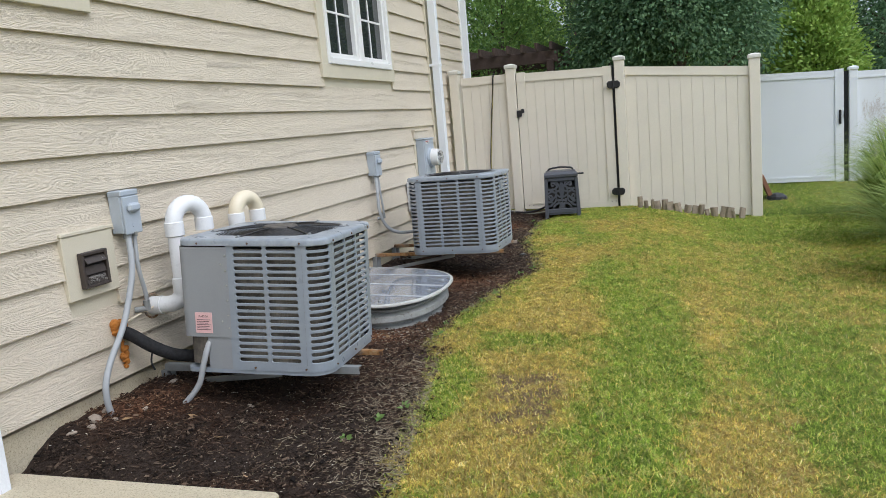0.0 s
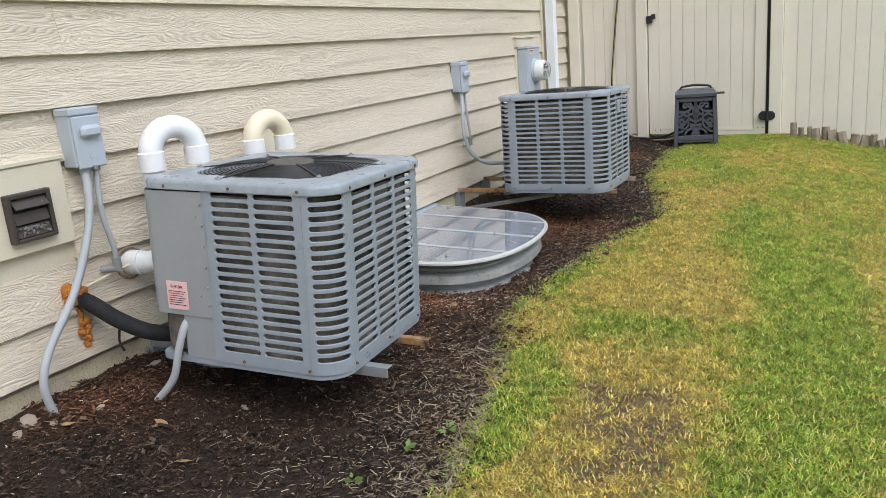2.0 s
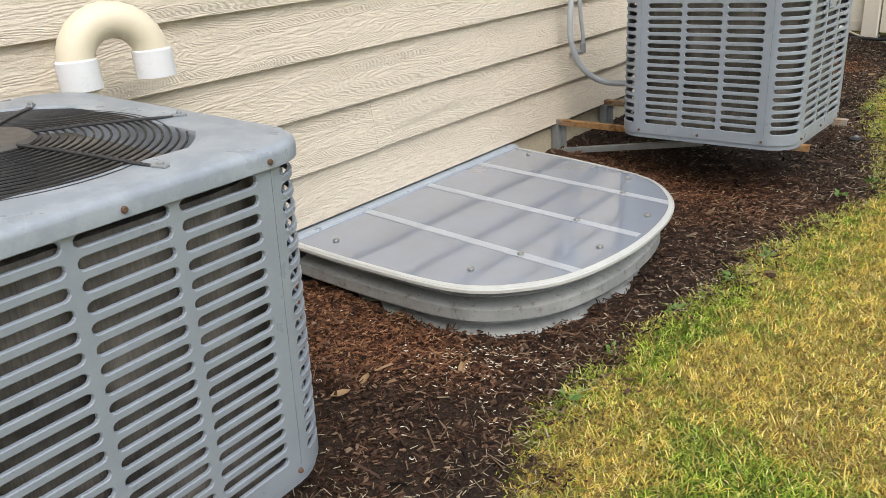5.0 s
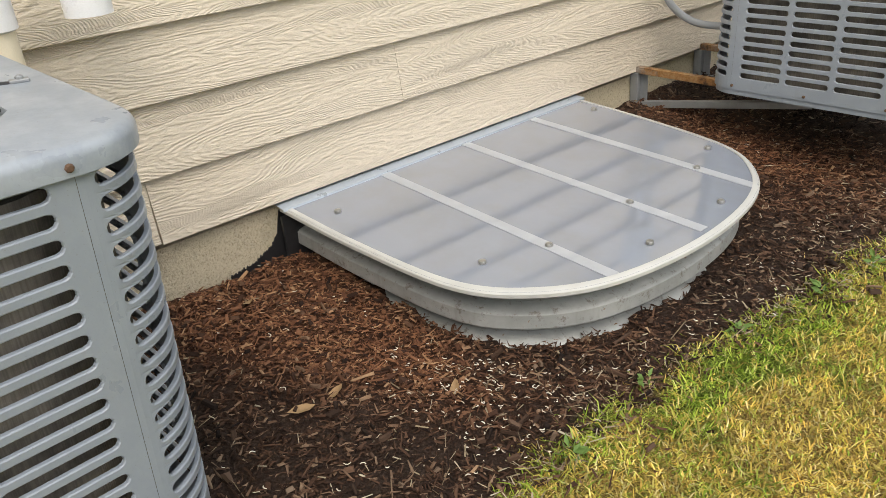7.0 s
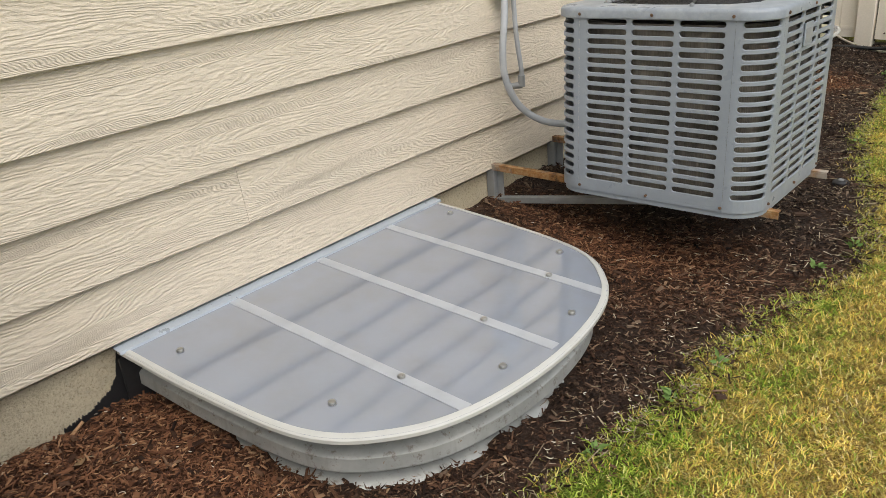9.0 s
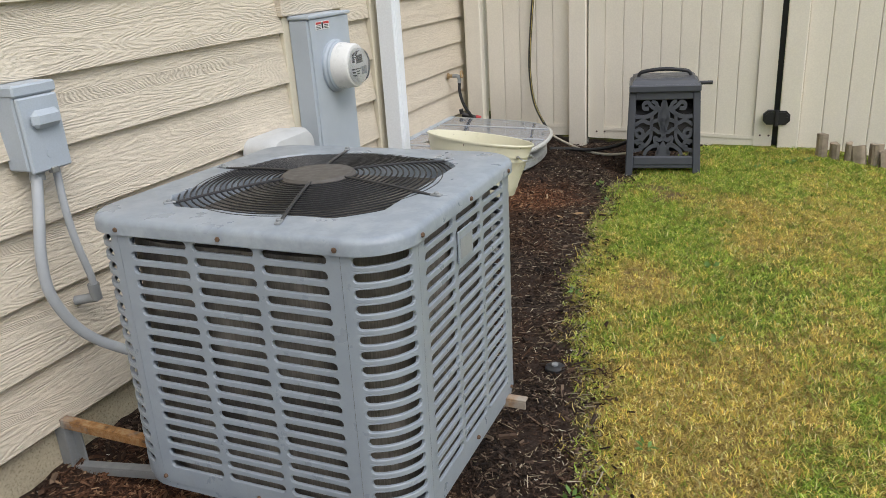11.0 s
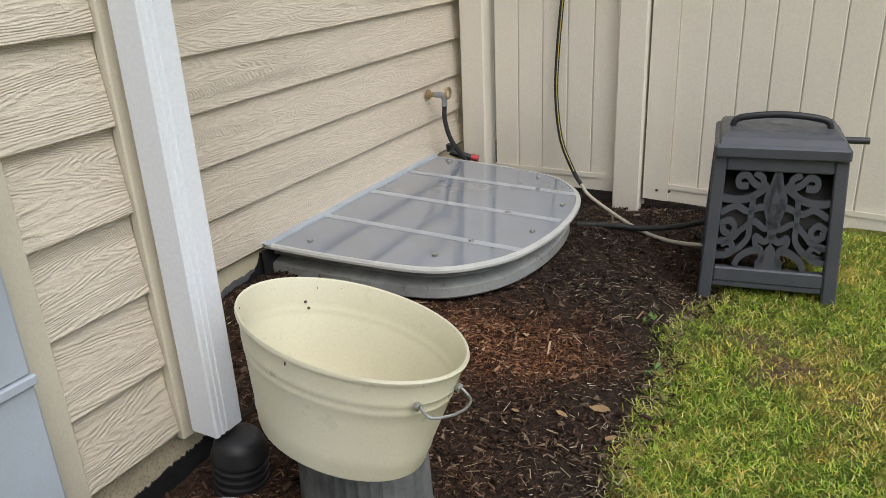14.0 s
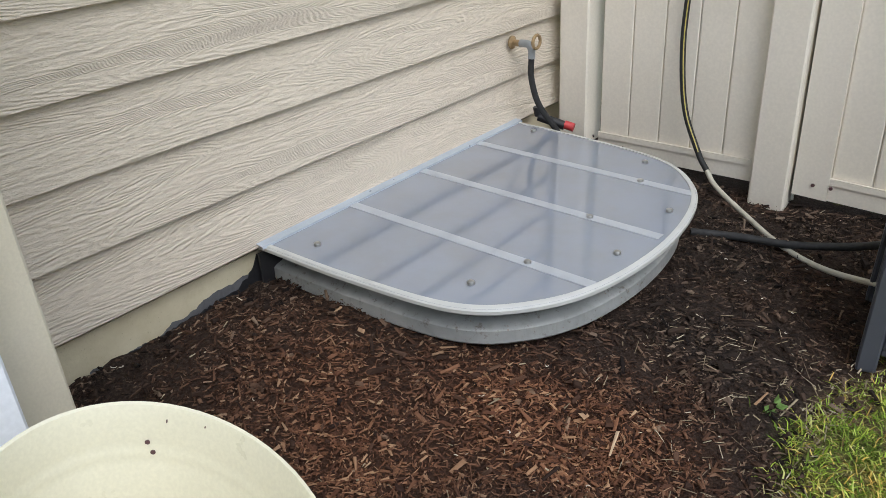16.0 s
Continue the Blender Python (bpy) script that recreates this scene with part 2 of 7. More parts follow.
# ---- mesh helpers ----
class Geo:
    def __init__(self):
        self.v, self.f, self.n = [], [], 0

    def add(self, verts, faces, m=None):
        verts = [tuple(m @ Vector(p)) for p in verts] if m is not None else [tuple(p) for p in verts]
        self.f += [tuple(i + self.n for i in q) for q in faces]
        self.v += verts
        self.n += len(verts)
        return self

    def box(self, x0, x1, y0, y1, z0, z1, b=0.0, m=None):
        """A box with its edges chamfered by b."""
        if b <= 0:
            v = [(x, y, z) for x in (x0, x1) for y in (y0, y1) for z in (z0, z1)]
            return self.add(v, [(0, 1, 3, 2), (4, 6, 7, 5), (0, 4, 5, 1), (2, 3, 7, 6), (0, 2, 6, 4), (1, 5, 7, 3)], m)
        b = min(b, 0.45 * min(abs(x1 - x0), abs(y1 - y0), abs(z1 - z0)))
        v, idx = [], {}
        for i, x in enumerate((x0, x1)):
            for j, y in enumerate((y0, y1)):
                for k, z in enumerate((z0, z1)):
                    sx, sy, sz = (b if i == 0 else -b), (b if j == 0 else -b), (b if k == 0 else -b)
                    for a, p in enumerate(((x, y + sy, z + sz), (x + sx, y, z + sz), (x + sx, y + sy, z))):
                        idx[i, j, k, a] = len(v)
                        v.append(p)
        f = []
        for i in (0, 1):
            q = [idx[i, 0, 0, 0], idx[i, 0, 1, 0], idx[i, 1, 1, 0], idx[i, 1, 0, 0]]
            f.append(q if i == 0 else q[::-1])
            q = [idx[0, i, 0, 1], idx[1, i, 0, 1], idx[1, i, 1, 1], idx[0, i, 1, 1]]
            f.append(q if i == 0 else q[::-1])
            q = [idx[0, 0, i, 2], idx[0, 1, i, 2], idx[1, 1, i, 2], idx[1, 0, i, 2]]
            f.append(q if i == 0 else q[::-1])
        for i in (0, 1):
            for j in (0, 1):
                f.append((idx[i, j, 0, 0], idx[i, j, 0, 1], idx[i, j, 1, 1], idx[i, j, 1, 0]))
                f.append((idx[i, 0, j, 0], idx[i, 0, j, 2], idx[i, 1, j, 2], idx[i, 1, j, 0]))
                f.append((idx[0, i, j, 1], idx[0, i, j, 2], idx[1, i, j, 2], idx[1, i, j, 1]))
                for k in (0, 1):
                    f.append((idx[i, j, k, 0], idx[i, j, k, 1], idx[i, j, k, 2]))
        return self.add(v, f, m)

    def tube(self, pts, r, n=10, caps=True, closed=False):
        """A tube along points; r is a number or one for each point."""
        pts = [Vector(p) for p in pts]
        rs = r if isinstance(r, (list, tuple)) else [r] * len(pts)
        rings, side = [], None
        for i, p in enumerate(pts):
            a = pts[(i - 1) % len(pts)] if (i or closed) else p
            c = pts[(i + 1) % len(pts)] if (i < len(pts) - 1 or closed) else p
            d = (c - a).normalized()
            if side is None:
                side = d.orthogonal().normalized()
            side = (side - d * side.dot(d)).normalized()
            up = d.cross(side)
            rings.append([p + (side * math.cos(t) + up * math.sin(t)) * rs[i] for t in (2 * math.pi * j / n for j in range(n))])
        v = [q for ring in rings for q in ring]
        f = []
        m = len(pts)
        for i in range(m if closed else m - 1):
            for j in range(n):
                a, b = i * n, ((i + 1) % m) * n
                f.append((a + j, a + (j + 1) % n, b + (j + 1) % n, b + j))
        if caps and not closed:
            f += [tuple(range(n))[::-1], tuple(range((m - 1) * n, m * n))]
        return self.add(v, f)

    def lathe(self, prof, n=32, m=None, ex=1.0, ey=1.0, caps=True):
        """A turned shape from (radius, z) pairs; ex, ey stretch it to an oval."""
        v, f = [], []
        for r, z in prof:
            v += [(r * ex * math.cos(2 * math.pi * j / n), r * ey * math.sin(2 * math.pi * j / n), z) for j in range(n)]
        for i in range(len(prof) - 1):
            for j in range(n):
                f.append((i * n + j, i * n + (j + 1) % n, (i + 1) * n + (j + 1) % n, (i + 1) * n + j))
        if caps:
            f += [tuple(range(n))[::-1], tuple(range((len(prof) - 1) * n, len(prof) * n))]
        return self.add(v, f, m)

    def prism(self, outline, z0, z1, m=None):
        n = len(outline)
        v = [(x, y, z0) for x, y in outline] + [(x, y, z1) for x, y in outline]
        f = [tuple(range(n))[::-1], tuple(range(n, 2 * n))] + [(i, (i + 1) % n, n + (i + 1) % n, n + i) for i in range(n)]
        return self.add(v, f, m)

    def mesh(self, name, mat, smooth=False):
        me = bpy.data.meshes.new(name)
        me.from_pydata(self.v, [], self.f)
        me.materials.append(mat)
        if smooth:
            me.shade_smooth()
            me.set_sharp_from_angle(angle=radians(40))
        return me


def thing(name, label, category, group="", kind="", at=None):
    ob = new(name)
    ob.empty_display_size = 0.1
    if at is not None:
        ob.matrix_world = at
    return tagged(ob, label, category, group, kind)


def part(name, geo, mat, parent, label="", smooth=False):
    ob = new(name, geo.mesh(name, mat, smooth))
    ob.parent = parent
    if label:
        tagged(ob, label)
    return ob


def single(name, geo, mat, label, category, group="", kind="", smooth=False, at=None):
    ob = new(name, geo.mesh(name, mat, smooth))
    if at is not None:
        ob.matrix_world = at
    return tagged(ob, label, category, group, kind)


def curve_points(ctrl, steps=8):
    """A smooth line through the control points."""
    c = [Vector(p) for p in ctrl]
    c = [c[0] * 2 - c[1]] + c + [c[-1] * 2 - c[-2]]
    out = []
    for i in range(1, len(c) - 2):
        for s in range(steps):
            t = s / steps
            a, b, d, e = c[i - 1], c[i], c[i + 1], c[i + 2]
            out.append(0.5 * (2 * b + (d - a) * t + (2 * a - 5 * b + 4 * d - e) * t * t + (3 * b - a - 3 * d + e) * t ** 3))
    out.append(c[-2])
    return out


# ---- ground ----
WALL_A, WALL_B, CORNER_Y, FENCE_Y = -2.2, -2.78, 8.02, 10.4
LAWN_EDGE = [(-3, -0.55), (2.3, -0.65), (2.85, -0.77), (3.6, -0.92), (4.2, -1.1), (4.67, -1.13), (5.07, -1.04), (5.75, -1.0), (6.15, -0.86),
             (6.5, -0.89), (7.3, -1.12), (7.7, -1.23), (8.5, -1.31), (9.2, -1.37), (9.6, -1.30), (10.0, -1.06), (10.4, -1.02), (10.8, -3.0), (14, -9)]
EDGE_Y, EDGE_X = np.array([p[0] for p in LAWN_EDGE]), np.array([p[1] for p in LAWN_EDGE])


def ripple(x, y, s):
    """Smooth pseudo-noise on arrays, about -1 to 1."""
    return (np.sin(x * 1.7 * s + 1.3 * np.sin(y * 1.1 * s + 0.7)) + np.sin(y * 2.1 * s + 1.7 * np.sin(x * 1.3 * s + 2.1))
            + 0.6 * np.sin((x + y) * 3.7 * s + 2.3 * np.sin((x - y) * 1.9 * s))) / 2.6


def lawn_side(x, y):
    """How far a place lies inside the lawn, in metres."""
    return x - np.interp(y, EDGE_Y, EDGE_X) + 0.045 * ripple(x, y, 5.0) + 0.03 * ripple(x, y, 17.0)


def ground_z(x, y):
    x, y = np.asarray(x, float), np.asarray(y, float)
    s = np.clip((x + 0.4) / 1.6, 0, 1)
    z = -0.21 * s * s * (3 - 2 * s)
    wall = np.where(y < CORNER_Y, WALL_A, WALL_B)
    near = np.clip(1 - (x - wall) / 0.85, 0, 1)
    rise = np.interp(y, [1.5, 2.14, 2.42, 3.2, 4.0, 4.4, 5.4, 6.5, 7.6, 8.4, 10.4], [0.0, 0.03, 0.16, 0.14, 0.06, 0.05, 0.10, 0.12, 0.08, 0.11, 0.10])
    z = z + rise * near * near * (3 - 2 * near) * (y < 11) * (y > 0)
    inside = np.clip(lawn_side(x, y) / 0.10, 0, 1)
    z = z + 0.012 * inside - 0.012 * (1 - inside) * (x < 0)
    z = z + (1 - inside) * (x < 0.2) * (y > 1) * (y < 10.6) * (0.010 * ripple(x, y, 9.0) + 0.009 * ripple(x, y, 27.0))
    heap = ((x + 2.78) / 1.0) ** 2 + ((y - 9.455) / 0.70) ** 2
    z = z + 0.058 * np.clip((2.0 - heap) / 0.8, 0, 1) * np.clip((x + 2.78) / 0.55, 0.1, 1)
    return z + 0.006 * ripple(x, y, 2.0)


DRY_SPOTS = [(-0.63, 6.45, 0.25, 0.2, 0.9), (-0.30, 4.47, 0.26, 0.16, 0.9), (-0.36, 3.38, 0.25, 0.38, 1.0), (0.60, 2.94, 0.22, 0.6, 0.9), (0.52, 4.7, 0.13, 1.3, 0.6), (-0.6, 6.85, 0.25, 0.35, 0.9),
             (-0.68, 4.55, 0.24, 0.16, 0.8), (-0.42, 4.85, 0.3, 0.25, 0.9), (-0.93, 4.13, 0.13, 0.2, 0.7), (-0.6, 3.8, 0.22, 0.13, 0.7), (-0.60, 5.85, 0.25, 0.3, 0.9), (-0.62, 8.93, 0.2, 0.22, 0.6), (-0.54, 8.39, 0.25, 0.22, 0.7), (-0.97, 7.82, 0.2, 0.25, 0.6), (-0.45, 2.65, 0.35, 0.3, 0.7), (-0.55, 5.3, 0.2, 0.5, 0.6), (-0.35, 7.6, 0.3, 0.3, 0.5), (0.1, 8.6, 0.4, 0.4, 0.5), (-0.62, 7.0, 0.25, 0.3, 0.4)]
GREEN_SPOTS = [(0.35, 4.4, 0.45, 0.8, 0.3), (0.45, 2.4, 0.3, 0.5, 0.4), (1.5, 2.6, 0.35, 0.9, 0.5), (-0.48, 7.6, 0.18, 0.4, 0.4), (0.0, 5.1, 0.2, 0.5, 0.7), (-0.48, 4.19, 0.22, 0.11, 1.0), (0.19, 3.6, 0.22, 1.4, 0.7), (-0.72, 3.25, 0.12, 0.4, 1.0), (1.06, 3.8, 0.4, 1.2, 0.6), (1.4, 9.8, 0.9, 1.2, 0.8), (0.36, 3.84, 0.2, 0.4, 0.4),
               (-1.0, 4.8, 0.07, 0.25, 0.9), (-0.84, 3.72, 0.08, 0.15, 0.9), (-0.92, 8.36, 0.2, 0.22, 0.7), (-0.28, 6.4, 0.15, 0.35, 0.8), (-0.30, 5.75, 0.2, 0.25, 0.8), (-1.12, 8.85, 0.14, 0.16, 0.6), (-0.8, 9.5, 0.5, 0.25, 0.4)]


def dryness(x, y):
    d = 0.495 - 0.035 * np.clip((y - 4.5) / 0.6, 0, 1) + 0.12 * ripple(x, y, 1.3) + 0.14 * ripple(x + 5, y, 4.1) + 0.17 * ripple(x, y + 3, 11.0) + 0.16 * ripple(x + 2, y - 1, 24.0)
    for cx, cy, rx, ry, a in DRY_SPOTS:
        d = d + 0.62 * a * np.exp(-(((x - cx) / rx) ** 2 + ((y - cy) / ry) ** 2))
    for cx, cy, rx, ry, a in GREEN_SPOTS:
        d = d - 0.68 * a * np.exp(-(((x - cx) / rx) ** 2 + ((y - cy) / ry) ** 2))
    d = d - 0.25 * np.clip((y - 9) / 5, 0, 1)
    far = np.clip((np.clip(x - 2.2, 0, None) + np.clip(1.4 - y, 0, None) + np.clip(y - 14, 0, None)) / 0.8, 0, 1)
    d = (d + 0.05 - 0.08 * np.clip((y - 6.8) / 0.8, 0, 1)) * (1 - far) + 0.48 * far
    return np.clip(0.5 + 1.8 * (d - 0.53), 0, 1)


def redness(x, y):
    """Where the bark is fresh and red-brown."""
    r = 0.04 + 0.22 * np.clip((6.6 - y) / 0.8, 0, 1) - 0.24 * np.clip((3.75 - y) / 0.4, 0, 1) + 0.14 * ripple(x, y, 2.3) + 0.12 * ripple(x, y, 7.0)
    for cx, cy, rx, ry, a in ((-2.02, 4.12, 0.32, 0.24, 1.3), (-1.6, 4.24, 0.28, 0.13, 0.75), (-2.2, 8.62, 0.45, 0.22, 0.7), (-1.7, 8.95, 0.25, 0.18, 0.6), (-1.82, 8.86, 0.28, 0.13, 1.1), (-2.1, 8.35, 0.3, 0.25, 0.6), (-1.75, 5.92, 0.36, 0.18, 0.8), (-1.35, 6.0, 0.3, 0.3, 0.3), (-2.03, 2.75, 0.2, 0.3, 0.6), (-2.0, 7.75, 0.2, 0.25, 0.6)):
        r = r + a * np.exp(-(((x - cx) / rx) ** 2 + ((y - cy) / ry) ** 2))
    return np.clip(r, 0, 1)


BARE_SPOTS = [(-0.30, 3.02, 0.16, 0.30, 0.9), (-0.36, 3.38, 0.2, 0.30, 0.6), (0.62, 2.5, 0.14, 0.2, 0.6), (-0.42, 4.85, 0.22, 0.18, 0.5), (-0.97, 7.82, 0.12, 0.2, 0.5), (-0.60, 6.6, 0.2, 0.22, 0.4), (-1.33, 9.35, 0.14, 0.25, 0.9), (-1.05, 9.25, 0.22, 0.3, 0.45), (-0.38, 3.5, 0.16, 0.16, 0.7), (-0.45, 7.9, 0.5, 0.9, 0.38), (-0.9, 9.0, 0.3, 0.3, 0.4)]


def bareness(x, y):
    b = 0.10 + 0.16 * np.clip(ripple(x - 3, y + 1, 6.3), 0, 1)
    for cx, cy, rx, ry, a in BARE_SPOTS:
        b = b + a * np.exp(-(((x - cx) / rx) ** 2 + ((y - cy) / ry) ** 2))
    return np.clip(b * (0.72 + 0.5 * ripple(x, y, 13.0)), 0, 0.8)


def ground_material():
    k = Mat("earth_and_turf", (0.1, 0.07, 0.05), 0.95, spec=0.2)
    p = k.place()
    lawn, dry = k.attr("lawn"), k.attr("dry")
    soil = k.ramp(k.noise(p, 120, 8, 0.75), (0.32, (0.014, 0.010, 0.008)), (0.55, (0.062, 0.044, 0.034)), (0.75, (0.15, 0.11, 0.085)))
    bark = k.ramp(k.noise(p, 130, 7, 0.75), (0.32, (0.022, 0.011, 0.007)), (0.55, (0.085, 0.040, 0.022)), (0.75, (0.20, 0.105, 0.058)))
    soil = k.mix(k.attr("red"), soil, bark)
    fine = k.noise(p, 230, 4, 0.75)
    green = k.ramp(fine, (0.36, (0.030, 0.048, 0.007)), (0.5, (0.125, 0.185, 0.022)), (0.64, (0.30, 0.39, 0.06)))
    straw = k.ramp(fine, (0.36, (0.09, 0.052, 0.018)), (0.5, (0.41, 0.285, 0.085)), (0.64, (0.82, 0.63, 0.25)))
    thatch = k.ramp(fine, (0.34, (0.07, 0.045, 0.025)), (0.5, (0.22, 0.15, 0.085)), (0.66, (0.42, 0.31, 0.18)))
    tuft = k.grey(k.noise(p, 42, 3, 0.6), 0.34, 0.66, 0.62, 1.22)
    turf = k.mix(k.grey(k.attr("bare"), 0.35, 0.75), k.mix(dry, green, straw), thatch)
    k.colour(k.mix(lawn, soil, k.mix(1.0, turf, tuft, "MULTIPLY")))
    k.bump(k.noise(p, 110, 8, 0.75), 1.0, 0.02)
    return k.m


def well_outline(y0, wall, depth, half, n=10, grow=0.0):
    """The D-shaped plan of a window well, from the wall round to the wall."""
    ctrl = [(0.0, half), (0.36, half - 0.015), (0.70, half - 0.06), (0.87, half - 0.18), (0.965, half - 0.36), (1.0, 0.0)]
    ctrl += [(a, -b) for a, b in ctrl[-2::-1]]
    pts = curve_points([(wall + a * (depth + grow), y0 - b * (1 + grow / half), 0) for a, b in ctrl], n)
    return [(p.x, p.y) for p in pts]


WELL_A = dict(y0=4.937, wall=WALL_A + 0.012, depth=0.955, half=0.638)
WELL_B = dict(y0=9.455, wall=WALL_B + 0.012, depth=0.925, half=0.625)


def inside_well(x, y, w, margin=0.14):
    """Whether places lie inside a well's plan drawn in by margin."""
    ring = well_outline(**w, grow=-margin)
    ring = [(w["wall"] - 0.3, ring[0][1])] + ring + [(w["wall"] - 0.3, ring[-1][1])]
    inside = np.zeros(np.shape(x), bool)
    for (ax, ay), (bx, by) in zip(ring, ring[1:] + ring[:1]):
        if ay != by:
            inside ^= ((ay > y) != (by > y)) & (x < ax + (y - ay) * (bx - ax) / (by - ay))
    return inside


def build_ground():
    xs = np.concatenate([[-400, -120, -40, -14, -7, -4.5], np.arange(-3.2, 1.9, 0.035), np.arange(1.9, 4.0, 0.15), [4.5, 6, 9, 14, 30, 90, 400]])
    ys = np.concatenate([[-400, -100, -30, -10, -5, -2], np.arange(-1.0, 1.5, 0.15), np.arange(1.5, 10.7, 0.035), np.arange(10.7, 16, 0.25), [17, 20, 26, 40, 100, 400]])
    gx, gy = np.meshgrid(xs, ys, indexing="ij")
    gz = ground_z(gx, gy)
    side = lawn_side(gx, gy)
    nx, ny = gx.shape
    cx, cy = 0.5 * (gx[:-1, :-1] + gx[1:, 1:]), 0.5 * (gy[:-1, :-1] + gy[1:, 1:])
    keep = ~(inside_well(cx, cy, WELL_A) | inside_well(cx, cy, WELL_B)).ravel()
    i = np.arange(nx * ny).reshape(nx, ny)
    quads = np.stack([i[:-1, :-1], i[1:, :-1], i[1:, 1:], i[:-1, 1:]], -1).reshape(-1, 4)[keep]
    me = bpy.data.meshes.new("ground")
    me.from_pydata(np.stack([gx, gy, gz], -1).reshape(-1, 3).tolist(), [], quads.tolist())
    me.attributes.new("lawn", "FLOAT", "POINT").data.foreach_set("value", np.clip(side / 0.06 + 0.5, 0, 1).ravel())
    me.attributes.new("dry", "FLOAT", "POINT").data.foreach_set("value", dryness(gx, gy).ravel())
    me.attributes.new("bare", "FLOAT", "POINT").data.foreach_set("value", bareness(gx, gy).ravel())
    me.attributes.new("red", "FLOAT", "POINT").data.foreach_set("value", redness(gx, gy).ravel())
    me.materials.append(ground_material())
    me.shade_smooth()
    ob = new("ground", me)
    return tagged(ob, "mulched bed and patchy lawn beside a house", "ground", kind="structure")


build_ground()

# ---- house walls ----
COURSE, FIRST = 0.178, 0.222


def plank_mesh(length):
    """One lap board along y, thick at its lower edge."""
    g = Geo()
    h, lo, hi, b = COURSE + 0.022, 0.0215, -0.002, 0.0015
    prof = [(-0.003, 0.013), (lo - 0.012, 0.013), (lo - 0.009, 0), (lo - b, 0), (lo, b), (hi, h), (-0.003, h)]
    n = len(prof)
    v = [(x, y, z) for y in (0.0005, length - 0.0005) for x, z in prof]
    f = [tuple(range(n)), tuple(range(n, 2 * n))[::-1]] + [(i, n + i, n + (i + 1) % n, (i + 1) % n) for i in range(n)]
    return g.add(v, f).mesh("plank", M_SIDING)


PLANKS = {}


def lay_planks(wall, x, y0, y1, rows, seams, gaps=()):
    """Boards in rows; seams gives joints for a row, gaps are openings (y0, y1, z0, z1)."""
    for r in range(rows):
        z = FIRST + r * COURSE
        cuts = sorted([y0, y1] + [s for s in seams.get(r, []) if y0 < s < y1])
        spans = [q for q in zip(cuts[:-1], cuts[1:]) if q[1] - q[0] > 0.02]
        for g0, g1, z0, z1 in gaps:
            if z0 - 0.02 < z + 0.09 < z1:
                spans = [q for a, b in spans for q in ((a, min(b, g0)), (max(a, g1), b)) if q[1] - q[0] > 0.02]
        for a, b in spans:
            key = round(b - a, 3)
            if key not in PLANKS:
                PLANKS[key] = plank_mesh(b - a)
            ob = new("plank", PLANKS[key])
            ob.parent = wall
            ob.location = (x, a, z)
            tilt = random.uniform(-0.0015, 0.0015)
            ob.rotation_euler = (tilt / 2, 0, 0)


wall_a = single("wall_west", Geo().box(WALL_A - 0.2, WALL_A, -4.0, 5.30, 0.245, 3.7).box(WALL_A - 0.2, WALL_A, 6.79, CORNER_Y, 0.245, 3.7)
                .box(WALL_A - 0.2, WALL_A, 5.30, 6.79, 0.245, 1.74).box(WALL_A - 0.2, WALL_A, 5.30, 6.79, 3.1, 3.7), M_TRIM,
                "cream painted lap siding on the long house wall", "wall", kind="structure")
SEAMS_A = {0: [3.948, 3.952], 1: [4.765], 2: [1.3, 6.3], 4: [2.2, 5.80], 5: [4.32], 6: [2.965, 6.9], 7: [3.48], 8: [3.84, 6.2], 9: [1.9, 5.5], 10: [4.1], 11: [2.6, 5.2], 12: [3.6], 13: [4.4]}
GAPS_A = [(5.33, 6.76, 1.70, 3.12), (2.55, 2.86, 0.665, 0.94), (7.20, 7.62, -1, 1.255), (-4.0, 2.93, 1.96, 3.3)]
wall_b = single("wall_recess", Geo().box(WALL_B - 0.2, WALL_B, CORNER_Y - 0.25, 11.3, 0.245, 3.7), M_TRIM,
                "cream painted lap siding on the set-back house wall", "wall", kind="structure")
single("wall_return", Geo().box(WALL_B, WALL_A - 0.2, CORNER_Y - 0.14, CORNER_Y, 0.19, 3.7), M_TRIM, "cream return wall at the house corner", "wall", kind="structure")
single("foundation", Geo().box(-2.6, WALL_A - 0.012, -4, CORNER_Y - 0.03, -0.8, 0.20), M_CONCRETE, "stained poured concrete house foundation", "foundation", kind="structure")
def tar_coat(x, stops, seed):
    """A ragged black damp-proofing smear on the foundation face; stops are (y, height)."""
    r = random.Random(seed)
    ys = [stops[0][0] + (stops[-1][0] - stops[0][0]) * i / 90 for i in range(91)]
    edge = [(y, float(np.interp(y, [a for a, b in stops], [b for a, b in stops])) + r.uniform(-0.005, 0.005)) for y in ys]
    m = Matrix(((0, 0, 1, x), (1, 0, 0, 0), (0, 1, 0, 0), (0, 0, 0, 1)))
    return single("tar_coat", Geo().prism([(ys[0], -0.1)] + edge + [(ys[-1], -0.1)], 0.0, 0.003, m), M_BLACK, "ragged black damp-proofing smear on the foundation", "coating", "damp-proofing smears")


